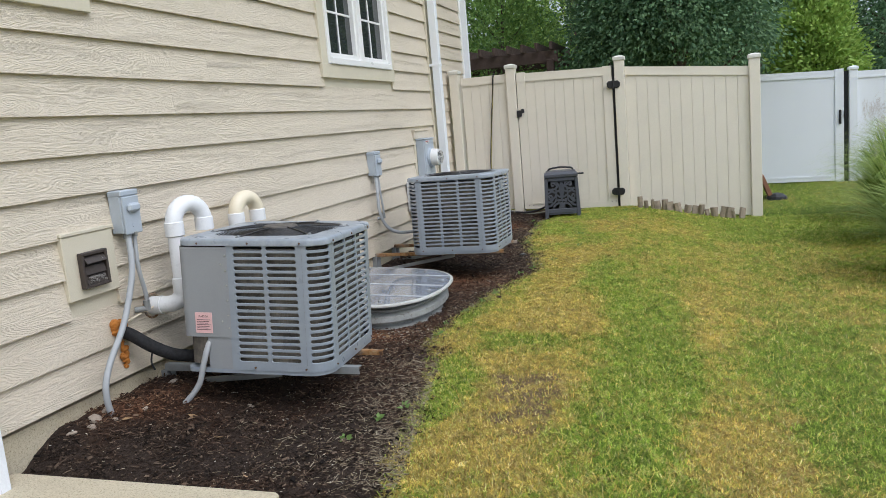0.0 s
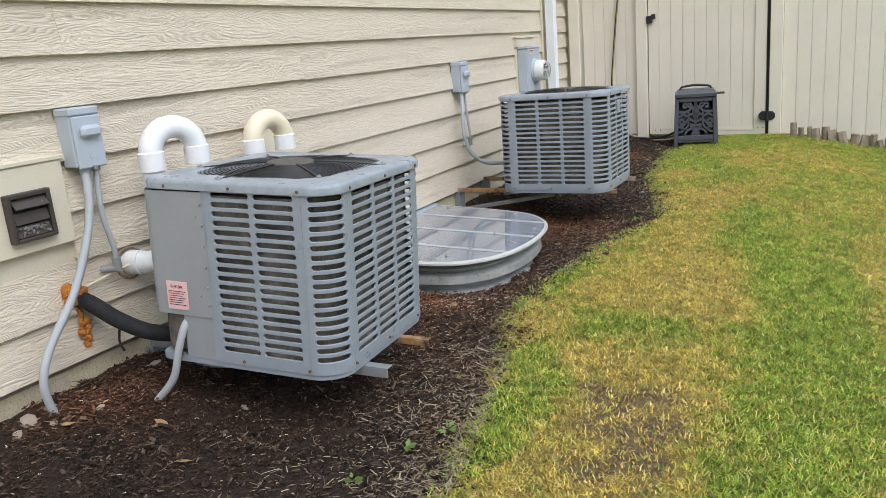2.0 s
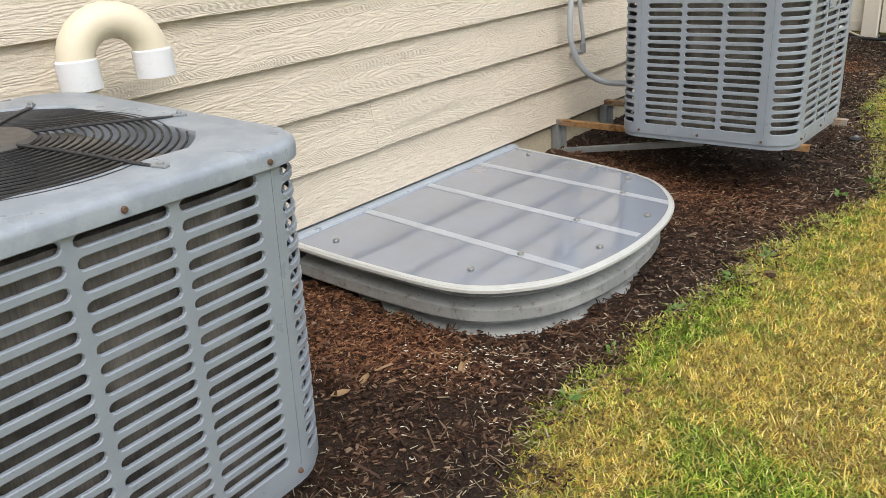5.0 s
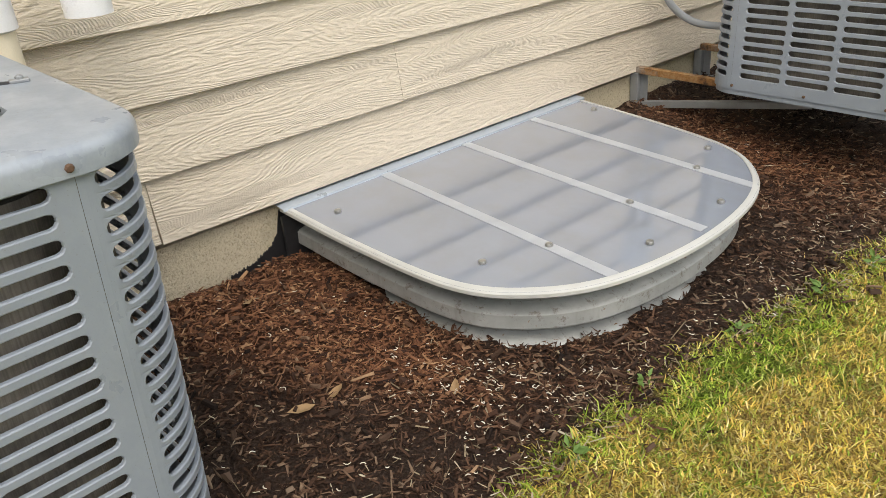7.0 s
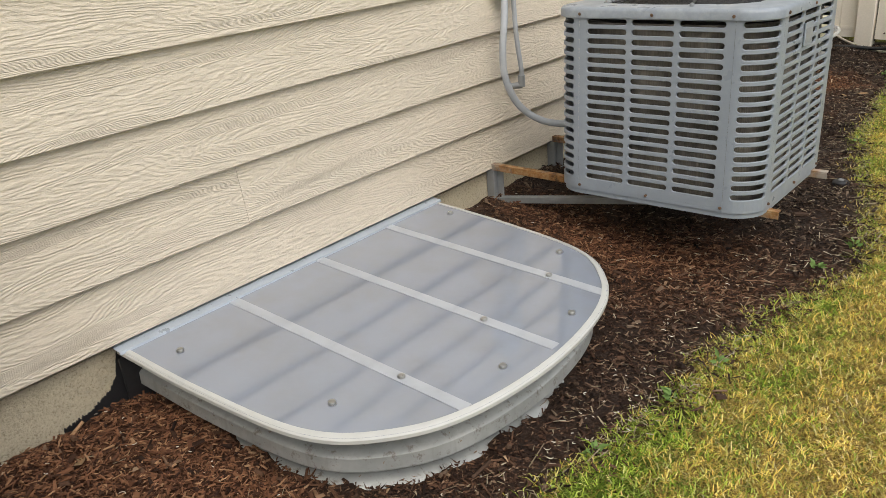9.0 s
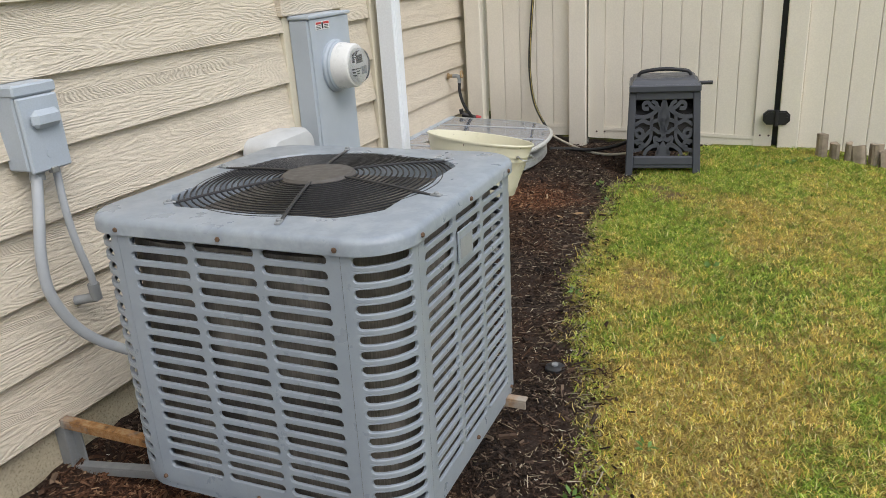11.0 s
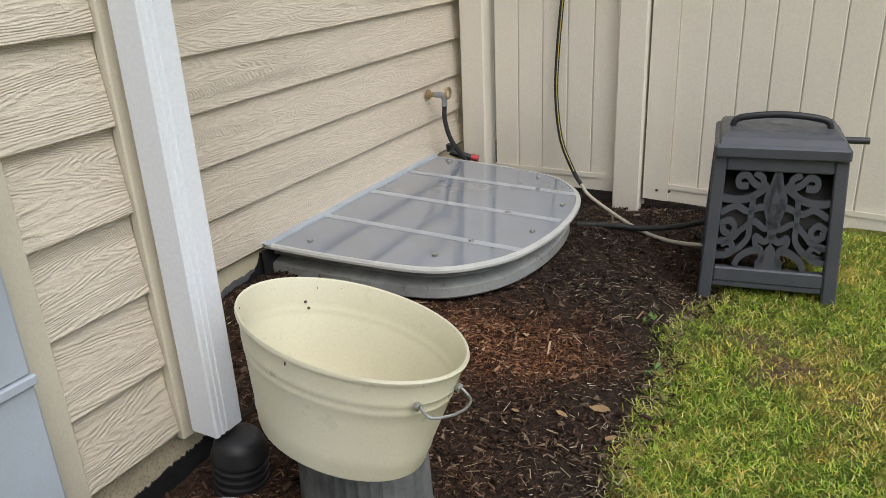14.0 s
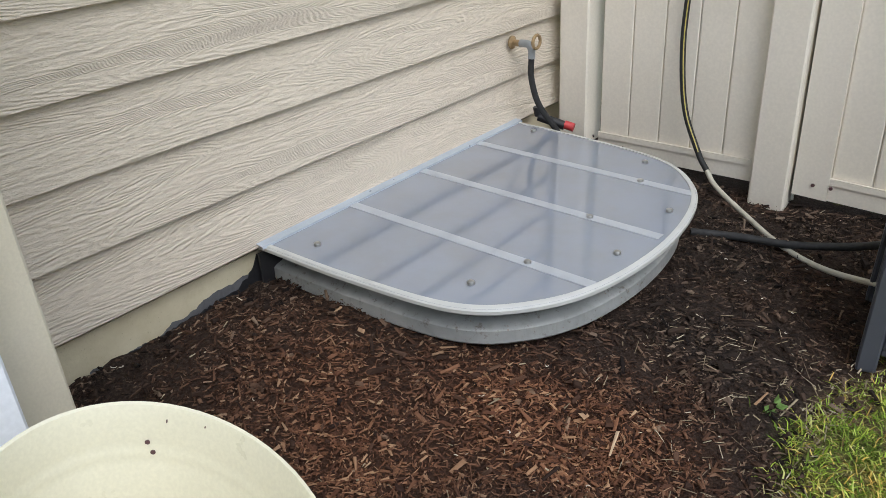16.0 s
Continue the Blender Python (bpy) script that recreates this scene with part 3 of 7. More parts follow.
tar_coat(WALL_A - 0.012, [(4.12, 0.045), (4.2, 0.06), (4.255, 0.085), (4.285, 0.12), (4.30, 0.185), (4.345, 0.188)], 1)
tar_coat(WALL_B - 0.012, [(8.06, 0.085), (8.5, 0.095), (8.75, 0.115), (8.815, 0.15), (8.83, 0.188), (8.87, 0.188)], 2)
tar_coat(WALL_A - 0.012, [(7.62, 0.11), (7.8, 0.125), (7.99, 0.14)], 3)
single("foundation_recess", Geo().box(-3.2, WALL_B - 0.012, CORNER_Y - 0.3, 11.3, -0.8, 0.20), M_PARGED, "smooth cream-painted foundation of the set-back wall", "foundation", kind="structure")
single("house_upper_wall", Geo().box(-2.42, WALL_A + 0.005, -4, CORNER_Y, 3.7, 5.6).box(-3.0, WALL_B + 0.005, CORNER_Y, 11.3, 3.7, 5.6).box(-9, -2.6, -4, -3.8, 0, 5.6).box(-9, -3, 11.1, 11.3, 0, 5.6),
       M_TRIM, "plain cream upper house wall", "wall", kind="structure")
single("eaves", Geo().box(-9, -1.75, -4.4, 11.7, 5.6, 5.75), M_WHITE, "white boarded eaves above the house wall", "eaves", kind="structure")


# ---- air conditioners ----
def slot_cells(g, to3, u0, u1, v0, v1, cols, rows, gap, slot_h, n=6, arc=5, lip=0.007):
    """A sheet with rows and columns of long round-ended openings. to3(u, v, depth) gives the place."""
    cw, ch = (u1 - u0) / cols, (v1 - v0) / rows
    for c in range(cols):
        for r in range(rows):
            ua, ub, va, vb = u0 + c * cw, u0 + (c + 1) * cw, v0 + r * ch, v0 + (r + 1) * ch
            sa, sb = ua + gap / 2, ub - gap / 2
            mid, rad = (va + vb) / 2, slot_h / 2
            bev = 0.0016

            def loop(grow):
                rr, pts = rad + grow, []
                for i in range(n + 1):
                    pts.append((sa + rad + i / n * (sb - sa - 2 * rad), mid + rr))
                for j in range(1, arc):
                    a = math.pi / 2 - math.pi * j / arc
                    pts.append((sb - rad + rr * math.cos(a), mid + rr * math.sin(a)))
                for i in range(n + 1):
                    pts.append((sb - rad - i / n * (sb - sa - 2 * rad), mid - rr))
                for j in range(1, arc):
                    a = -math.pi / 2 - math.pi * j / arc
                    pts.append((sa + rad + rr * math.cos(a), mid + rr * math.sin(a)))
                return pts
            outer = [(ua + i / n * (ub - ua), vb) for i in range(n + 1)] + [(ub, vb + (va - vb) * j / arc) for j in range(1, arc)]
            outer += [(ub - i / n * (ub - ua), va) for i in range(n + 1)] + [(ua, va + (vb - va) * j / arc) for j in range(1, arc)]
            rims = [(outer, 0), (loop(bev), 0), (loop(0), bev), (loop(0), lip)]
            k = len(outer)
            v = [to3(u, w, d) for ring, d in rims for u, w in ring]
            g.add(v, [(q * k + i, (q + 1) * k + i, (q + 1) * k + (i + 1) % k, q * k + (i + 1) % k) for q in range(3) for i in range(k)])


def fin_material():
    k = Mat("dusty_coil_fins", (0.15, 0.13, 0.11), 0.8, 0.1)
    p = k.coord((1, 1, 1))
    big = k.noise(p, 7, 5, 0.6)
    fins = k.node("ShaderNodeTexNoise", Scale=1.0, Detail=2)
    k.link(k.coord((420, 420, 3)), fins.inputs["Vector"])
    c = k.ramp(big, (0.35, (0.06, 0.054, 0.047)), (0.55, (0.20, 0.178, 0.15)), (0.75, (0.36, 0.325, 0.275)))
    k.colour(k.mix(0.6, c, k.grey(fins.outputs["Fac"], 0.35, 0.65, 0.6, 1.05), "MULTIPLY"))
    k.bump(fins.outputs["Fac"], 0.5, 0.004)
    return k.m


def welded(ob, d=0.0004):
    bm = bmesh.new()
    bm.from_mesh(ob.data)
    bmesh.ops.remove_doubles(bm, verts=bm.verts, dist=d)
    bm.to_mesh(ob.data)
    bm.free()
    return ob


M_FINS = fin_material()
UNIT_S, UNIT_H, UNIT_R = 0.362, 0.618, 0.105


def rounded_square(s, radii, n=8):
    """Outline of a square of half-width s; radii for SE, NE, NW, SW corners."""
    out = []
    for (cx, cy, a0), r in zip(((1, -1, -90), (1, 1, 0), (-1, 1, 90), (-1, -1, 180)), radii):
        for i in range(n + 1):
            a = radians(a0 + 90 * i / n)
            out.append((cx * (s - r) + r * math.cos(a), cy * (s - r) + r * math.sin(a)))
    return out


def screw_geo(g, p, normal, r=0.0065, h=0.005):
    q = Vector(normal).to_track_quat("Z", "Y").to_matrix().to_4x4()
    g.lathe([(r, -0.002), (r, h * 0.4), (r * 0.75, h), (r * 0.2, h * 1.1)], 8, Matrix.Translation(p) @ q)


def ac_unit(at):
    s, hgt, r = UNIT_S, UNIT_H, UNIT_R
    ac = thing("air_conditioner", "grey outdoor air conditioner with slotted sides and wire fan guard", "air conditioner", "air conditioners by the wall", at=at)
    flat = s - r
    z0, z1, rows = 0.036, 0.588, 18

    def face(angle):
        m = Matrix.Rotation(angle, 4, "Z")
        return lambda u, w, d: m @ Vector((u, -s + d, w))

    def corner(angle):
        m = Matrix.Rotation(angle, 4, "Z")

        def to3(u, w, d):
            a = -math.pi / 2 + u / r
            return m @ Vector((flat + (r - d) * math.cos(a), -flat + (r - d) * math.sin(a), w))
        return to3
    arc = r * math.pi / 2

    def strip(g, to3, u0, u1, n=6, bottom=0.0):
        v = [to3(u0 + (u1 - u0) * i / n, w, 0) for w in (bottom, hgt - 0.022) for i in range(n + 1)]
        g.add(v, [(i, i + 1, n + 2 + i, n + 1 + i) for i in range(n)])

    def bands(g, to3, u0, u1, n=6):
        for a, b in ((0.0, z0), (z1, hgt - 0.022)):
            v = [to3(u0 + (u1 - u0) * i / n, w, 0) for w in (a, b) for i in range(n + 1)]
            g.add(v, [(i, i + 1, n + 2 + i, n + 1 + i) for i in range(n)])

    # side faces: south with the control cover beside two columns, the others with three columns
    for name, ang, cols, lo in (("south_panel", 0, 2, -0.1065), ("east_panel", 90, 3, -flat), ("north_panel", 180, 3, -flat), ("west_panel", 270, 2, -flat)):
        g = Geo()
        t3 = face(radians(ang))
        hi = flat
        if name == "west_panel":
            hi = 0.1065
        m = 0.020
        slot_cells(g, t3, lo + m, hi - m, z0, z1, cols, rows, 0.017, 0.0176, 3, 5)
        for a, b in ((lo - (0.008 if name == "south_panel" else 0), lo + m), (hi - m, hi + (0.008 if name == "west_panel" else 0))):
            strip(g, t3, a, b, 1)
        bands(g, t3, lo + m, hi - m, 1)
        welded(part("side_panel", g, M_UNIT, ac))
    for ang in (0, 90, 180):
        g = Geo()
        t3 = corner(radians(ang))
        m = 0.017
        slot_cells(g, t3, m, arc - m, z0, z1, 1, rows, 0.010, 0.0176, 8, 5)
        for a, b in ((0.0006, m), (arc - m, arc - 0.0006)):
            strip(g, t3, a, b, 2)
        bands(g, t3, m, arc - m, 8)
        welded(part("corner_panel", g, M_UNIT, ac))
    # control cover wraps the south-west corner, with its foot set back
    rc = 0.045
    out = [(-0.108, -s)] + [(-s + rc - rc * math.sin(a), -s + rc - rc * math.cos(a)) for a in (radians(10 * i) for i in range(10))] + [(-s, -0.108)]
    n = len(out)

    def wall(outline, a, b):
        q = len(outline)
        return [(x, y, z) for z in (a, b) for x, y in outline], [(i + 1, i, q + i, q + i + 1) for i in range(q - 1)]
    grown = [(x - 0.002 if x < -0.2 else x, y - 0.002 if y < -0.2 else y) for x, y in out]
    g = Geo().add(*wall(grown, 0.155, hgt - 0.038))
    g.add([(x, y, 0.155) for x, y in grown] + [(-0.108, -0.108, 0.155)], [tuple(range(n + 1))])
    part("control_cover", g, M_PANEL, ac, "plain grey control cover")
    part("service_plate", Geo().box(-0.235, -0.108, -s + 0.003, -s + 0.02, 0.0, 0.156, 0.002), M_PANEL, ac)
    part("service_plate", Geo().box(-s + 0.003, -s + 0.02, -0.235, -0.108, 0.0, 0.156, 0.002), M_PANEL, ac)
    g = Geo()
    for x, w in ((-0.118, 0.20), (-0.118, 0.26), (-0.118, 0.33), (-0.118, 0.40), (-0.118, 0.47), (-0.118, 0.54), (-0.14, 0.5), (-0.15, 0.23)):
        g = Geo()
        screw_geo(g, (x, -s - 0.004, w), (0, -1, 0), 0.004, 0.003)
        part("screw", g, M_SCREW, ac)
    # coil behind the louvres, and the base pan
    inset = rounded_square(s - 0.017, (0.19, 0.19, 0.19, 0.05), 6)
    part("coil", Geo().prism(inset, 0.02, hgt - 0.05), M_FINS, ac, "dusty coil fins", True)
    g = Geo()
    o1, o2 = rounded_square(s + 0.006, (r, r, r, 0.04)), rounded_square(s - 0.004, (r, r, r, 0.04))
    g.prism(o2, -0.018, 0.004)
    part("base_pan", g, M_UNIT, ac)
    # top cap with its rim and round opening
    hole = 0.318
    rim = rounded_square(s + 0.007, (r, r, r, 0.08), 17)
    k = len(rim)

    def drawn(inset, z):
        return [(x * (1 - inset / s), y * (1 - inset / s), z) for x, y in rim]
    ring = [(hole * math.cos(a), hole * math.sin(a)) for a in (math.atan2(y, x) for x, y in rim)]
    topi, dip = [(x * 1.012, y * 1.012, hgt + 0.001) for x, y in ring], [(x, y, hgt - 0.006) for x, y in ring]
    neck = [(x * 0.985, y * 0.985, hgt - 0.10) for x, y in ring]
    loops = [drawn(0.004, hgt - 0.0325), drawn(0, hgt - 0.032), drawn(0, hgt - 0.013), drawn(0.002, hgt - 0.0065), drawn(0.0065, hgt - 0.002), drawn(0.013, hgt), topi, dip, neck]
    v = [p for l in loops for p in l]
    f = [(a * k + i, a * k + (i + 1) % k, (a + 1) * k + (i + 1) % k, (a + 1) * k + i) for a in range(len(loops) - 1) for i in range(k)]
    part("top_cap", Geo().add(v, f), M_UNIT_TOP, ac, "chalky weathered top", True)
    g = Geo()
    for ang in range(4):
        m = Matrix.Rotation(radians(90 * ang), 4, "Z")
        for u in (-flat + 0.005, flat - 0.005, 0.0):
            g = Geo()
            screw_geo(g, m @ Vector((u, -s - 0.007, hgt - 0.021)), m @ Vector((0, -1, 0)), 0.0052, 0.004)
            part("screw", g, M_OLD_SCREW, ac, "rusted screw")
            g = Geo()
            screw_geo(g, m @ Vector((u, -s - 0.001, 0.014)), m @ Vector((0, -1, 0)), 0.005)
            part("screw", g, M_OLD_SCREW, ac, "rusted screw")
    # wire fan guard
    g = Geo()

    def dome(rad):
        return hgt + 0.014 - 0.018 * (rad / hole) ** 2
    rad = 0.078
    while rad < hole - 0.004:
        g = Geo().tube([(rad * math.cos(2 * math.pi * i / 56), rad * math.sin(2 * math.pi * i / 56), dome(rad)) for i in range(56)], 0.0021, 5, False, True)
        part("guard_ring", g, M_WIRE, ac, "", True)
        rad += 0.0128
    for i in range(6):
        a = radians(60 * i + 18)
        for da in (-0.012, 0.012):
            pts = [((0.07 + (hole + 0.006 - 0.07) * t) * math.cos(a + da * (1.4 - t)), (0.07 + (hole + 0.006 - 0.07) * t) * math.sin(a + da * (1.4 - t)), dome(0.07 + (hole - 0.07) * t) + 0.004) for t in (0, 0.33, 0.66, 1)]
            part("guard_spoke", Geo().tube(pts, 0.0023, 6), M_SPOKE, ac, "", True)
    for i in range(6):
        a = radians(60 * i + 18)
        m = Matrix.Translation(((hole + 0.010) * math.cos(a), (hole + 0.010) * math.sin(a), hgt + 0.003)) @ Matrix.Rotation(a, 4, "Z")
        g = Geo().box(-0.013, 0.012, -0.006, 0.006, -0.003, 0.002, 0.0012, m)
        g.lathe([(0.0055, 0.002), (0.0055, 0.005), (0.003, 0.007)], 8, m)
        part("guard_clip", g, M_STEEL, ac)
    part("hub_plate", Geo().lathe([(0.0, hgt + 0.009), (0.084, hgt + 0.009), (0.086, hgt + 0.014), (0.080, hgt + 0.020), (0.0, hgt + 0.0215)], 40, caps=False), M_HUB, ac, "faded round hub plate", True)
    # fan under the guard
    for i in range(3):
        a0 = radians(120 * i + 40)
        pts = []
        for t in range(9):
            w = t / 8
            for rr, lift in ((0.06, 0.5), (0.17, 0.8), (0.298, 1.0)):
                a = a0 + radians(95) * (w - 0.5) * (1 - 0.2 * rr / 0.27) + rr * 1.2
                pts.append((rr * math.cos(a), rr * math.sin(a), hgt - 0.075 + 0.045 * lift * (w - 0.5)))
        f = [(t * 3 + j, t * 3 + j + 1, t * 3 + j + 4, t * 3 + j + 3) for t in range(8) for j in range(2)]
        part("fan_blade", Geo().add(pts, f), M_STEEL, ac, "dull metal fan blade", True)
    part("motor", Geo().lathe([(0.0, hgt - 0.2), (0.07, hgt - 0.2), (0.075, hgt - 0.19), (0.075, hgt - 0.03), (0.06, hgt - 0.02), (0.0, hgt - 0.02)], 24, caps=False), M_BLACK, ac, "", True)
    # bowl coloured near-black so the hollow below the fan looks shaded
    part("inner_floor", Geo().lathe([(0.0, hgt - 0.24), (0.326, hgt - 0.24), (0.326, hgt - 0.105), (0.3135, hgt - 0.10)], 40, caps=False), M_DARK, ac, "near-black lining standing for the shade under the fan")
    return ac


def frame_at(cx, cy, z, yaw, tip_x=0.0, tip_y=0.0):
    return pose(cx, cy, z, tip_x, tip_y, yaw)


AC_A = frame_at(-1.547, 3.261, 0.229, 5.0, -1.5, 3.0)
AC_B = frame_at(-1.440, 6.176, 0.252, 0.4, -1.3, 0.0) @ pose(0, 0, 0, 0, 0, -90)
ac_near = ac_unit(AC_A)
ac_far = copy_thing(ac_near, AC_B)
tagged(ac_near, "weathered grey outdoor air conditioner with pink sticker, tilted on steel rails")
tagged(ac_far, "grey outdoor air conditioner with rating plate, level on steel brackets")


# ---- window wells ----
def cover_material():
    k = Mat("frosted_polycarbonate", (0.46, 0.46, 0.47), 0.2, spec=0.6)
    p = k.place()
    dust = k.grey(k.noise(p, 6, 5, 0.6), 0.4, 0.75)
    k.colour(k.mix(dust, (0.33, 0.37, 0.445), (0.31, 0.335, 0.38)))
    k.roughness(k.grey(k.noise(p, 30, 4), 0.3, 0.7, 0.05, 0.13))
    k.bump(k.noise(p, 9, 2), 0.06, 0.01)
    k.b.inputs["Coat Weight"].default_value = 1.0
    k.b.inputs["Coat IOR"].default_value = 1.95
    k.b.inputs["Coat Roughness"].default_value = 0.04
    clear = k.node("ShaderNodeBsdfTransparent")
    both = k.node("ShaderNodeMixShader")
    both.inputs[0].default_value = 0.80
    k.link(clear.outputs[0], both.inputs[1])
    k.link(k.b.outputs[0], both.inputs[2])
    k.link(both.outputs[0], k.t.nodes["Material Output"].inputs[0])
    return k.m


M_COVER = cover_material()


def milky(name, base, solid):
    """Half-clear milky plastic, lightly soiled."""
    k = Mat(name, base, 0.3)
    p = k.place()
    k.colour(k.mix(k.grey(k.noise(p, 14, 5, 0.6), 0.42, 0.72, 0.0, 0.4), base, tuple(c * 0.75 for c in base)))
    k.bump(k.noise(p, 500, 2), 0.12, 0.001)
    clear = k.node("ShaderNodeBsdfTransparent")
    both = k.node("ShaderNodeMixShader")
    both.inputs[0].default_value = solid
    k.link(clear.outputs[0], both.inputs[1])
    k.link(k.b.outputs[0], both.inputs[2])
    k.link(both.outputs[0], k.t.nodes["Material Output"].inputs[0])
    return k.m


M_STRIP = milky("milky_strip", (0.60, 0.63, 0.67), 0.62)
M_RIM = milky("milky_edge_trim", (0.64, 0.645, 0.61), 0.8)
M_FLASH = painted("bright_flashing", (0.50, 0.56, 0.63), 0.35, metal=0.3, dirt=0.25, scale=9, bump=0.05)


def window_well(w, z_wall, z_front, label):
    well = thing("window_well", label, "window well", "basement window wells")
    wall, dep = w["wall"], w["depth"]

    def cz(x):
        return z_wall + (z_front - z_wall) * (x - wall) / dep
    # corrugated steel body
    base = well_outline(**w, grow=-0.045)
    cen = Vector((wall, w["y0"], 0))
    nrm = []
    for i, (x, y) in enumerate(base):
        a, b = base[max(0, i - 1)], base[min(len(base) - 1, i + 1)]
        d = Vector((b[0] - a[0], b[1] - a[1], 0)).normalized()
        q = Vector((d.y, -d.x, 0))
        nrm.append(q)
    prof = [(-0.002, -0.012), (-0.002, -0.030), (-0.040, -0.034), (-0.042, -0.042), (-0.010, -0.046), (-0.004, -0.051), (-0.010, -0.058), (-0.044, -0.064), (-0.046, -0.074),
            (0.000, -0.086), (0.008, -0.092), (0.010, -0.126), (0.004, -0.133), (-0.046, -0.150), (-0.050, -0.166), (-0.012, -0.182), (-0.004, -0.190), (-0.004, -0.222), (-0.03, -0.25), (-0.03, -0.6)]
    g = Geo()
    nb = len(base)
    v = []
    for o, dz in prof:
        for (x, y), q in zip(base, nrm):
            v.append((x + q.x * o, y + q.y * o, cz(x) + dz))
    g.add(v, [(a * nb + i, a * nb + i + 1, (a + 1) * nb + i + 1, (a + 1) * nb + i) for a in range(len(prof) - 1) for i in range(nb - 1)])
    part("steel_body", g, M_WELL, well, "ribbed galvanised steel body", True)
    for sgn in (1, -1):
        y = w["y0"] - sgn * (w["half"] - 0.045)
        part("wall_flange", Geo().box(wall - 0.006, wall + 0.004, y - 0.05, y + 0.05, -0.15, z_wall - 0.03, 0.001), M_BLACK, well)
    # plain slab in near-black: the well's depth of shade painted as colour
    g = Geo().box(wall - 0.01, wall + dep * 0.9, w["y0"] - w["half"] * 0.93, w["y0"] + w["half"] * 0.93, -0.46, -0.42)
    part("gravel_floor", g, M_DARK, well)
    # cover sheet, edge trim, strips, flashing, screws
    top = well_outline(**w)
    n = len(top)
    g = Geo()
    v = [(x, y, cz(x) + dz) for dz in (0.0, -0.004) for x, y in top]
    g.add(v, [tuple(range(n))[::-1], tuple(range(n, 2 * n))] + [(i, (i + 1) % n, n + (i + 1) % n, n + i) for i in range(n)])
    cover = part("cover_sheet", g, M_COVER, well, "frosted clear plastic cover")
    g = Geo()
    ins = well_outline(**w, grow=-0.014)
    outl, lip = well_outline(**w, grow=0.004), well_outline(**w, grow=-0.003)
    rows = [(ins, 0.0015), (ins, 0.003), (lip, 0.0025), (outl, -0.004), (outl, -0.013), (lip, -0.0175), (ins, -0.0175), (ins, 0.0015)]
    v = [(x, y, cz(x) + dz) for o, dz in rows for x, y in o]
    g.add(v, [(a * n + i, (a + 1) * n + i, (a + 1) * n + i + 1, a * n + i + 1) for a in range(len(rows) - 1) for i in range(n - 1)])
    part("edge_trim", g, M_RIM, well, "cream plastic edge trim", True)
    for off in (-0.293, 0.042, 0.363):
        y = w["y0"] + off * w["half"] / 0.64
        reach = max(x for x, yy in top if abs(yy - y) < 0.08) - 0.03
        g = Geo()
        m = 7
        v = [(wall + 0.03 + (reach - wall - 0.03) * i / m, y + dy, cz(wall + 0.03 + (reach - wall - 0.03) * i / m) + dz) for dz in (0.0008, 0.0024) for dy in (-0.017, 0.017) for i in range(m + 1)]
        k = m + 1
        f = []
        for i in range(m):
            f += [(2 * k + i, 2 * k + i + 1, 3 * k + i + 1, 3 * k + i), (i, i + 1, 2 * k + i + 1, 2 * k + i), (k + i, 3 * k + i, 3 * k + i + 1, k + i + 1)]
        f.append((m, k + m, 3 * k + m, 2 * k + m))
        g.add(v, f)
        part("cover_strip", g, M_STRIP, well, "milky crossing strip")
    g = Geo()
    v = [(wall + a, y, z_wall + dz) for y in (w["y0"] - w["half"] - 0.012, w["y0"] + w["half"] + 0.012) for a, dz in ((-0.020, 0.009), (0.004, 0.008), (0.010, 0.007), (0.036, 0.005), (0.038, -0.002))]
    g.add(v, [(i, i + 1, 6 + i, 5 + i) for i in range(4)])
    part("flashing", g, M_FLASH, well, "bright metal flashing strip")
    spots = [(0.159, 0.547), (0.674, 0.465), (0.734, 0.292), (0.912, 0.112), (0.731, -0.041), (0.912, -0.208), (0.732, -0.362), (0.668, -0.518), (0.150, -0.575)]
    for a, b in spots:
        x, y = wall + a * dep, w["y0"] - b * w["half"] / 0.64
        g = Geo().lathe([(0.010, 0.001), (0.010, 0.0065), (0.0085, 0.009), (0.003, 0.0105)], 10, Matrix.Translation((x, y, cz(x))))
        part("screw", g, M_SCREW, well, "", True)
    return well


def well_material():
    """Weathered zinc with soil splashes towards the foot, rust specks and faint streaks."""
    k = Mat("weathered_galvanised_steel", (0.45, 0.46, 0.46), 0.42, 0.35)
    p = k.place()
    c = k.ramp(k.noise(p, 6, 6, 0.65), (0.35, (0.33, 0.345, 0.335)), (0.6, (0.46, 0.475, 0.46)), (0.8, (0.56, 0.57, 0.55)))
    streak = k.grey(k.noise(k.place((30, 30, 4)), 1.0, 5, 0.65), 0.55, 0.72, 0.0, 0.45)
    c = k.mix(streak, c, (0.27, 0.26, 0.23))
    soil = k.grey(k.noise(p, 34, 6, 0.75), 0.56, 0.66, 0.0, 0.7)
    c = k.mix(soil, c, (0.16, 0.125, 0.095))
    k.colour(k.mix(k.grey(k.noise(p, 75, 3), 0.68, 0.74, 0.0, 0.7), c, (0.26, 0.14, 0.07)))
    k.roughness(k.grey(k.noise(p, 18, 4), 0.3, 0.7, 0.32, 0.62))
    k.bump(k.noise(p, 45, 4), 0.10, 0.004)
    return k.m


M_WELL = well_material()
window_well(WELL_A, 0.205, 0.165, "plastic-covered steel window well in the mulch against the foundation")
window_well(WELL_B, 0.230, 0.212, "plastic-covered steel window well in the corner by the fence")


# ---- fences ----
FENCE_TOP, FENCE_LOW = 1.86, 0.0


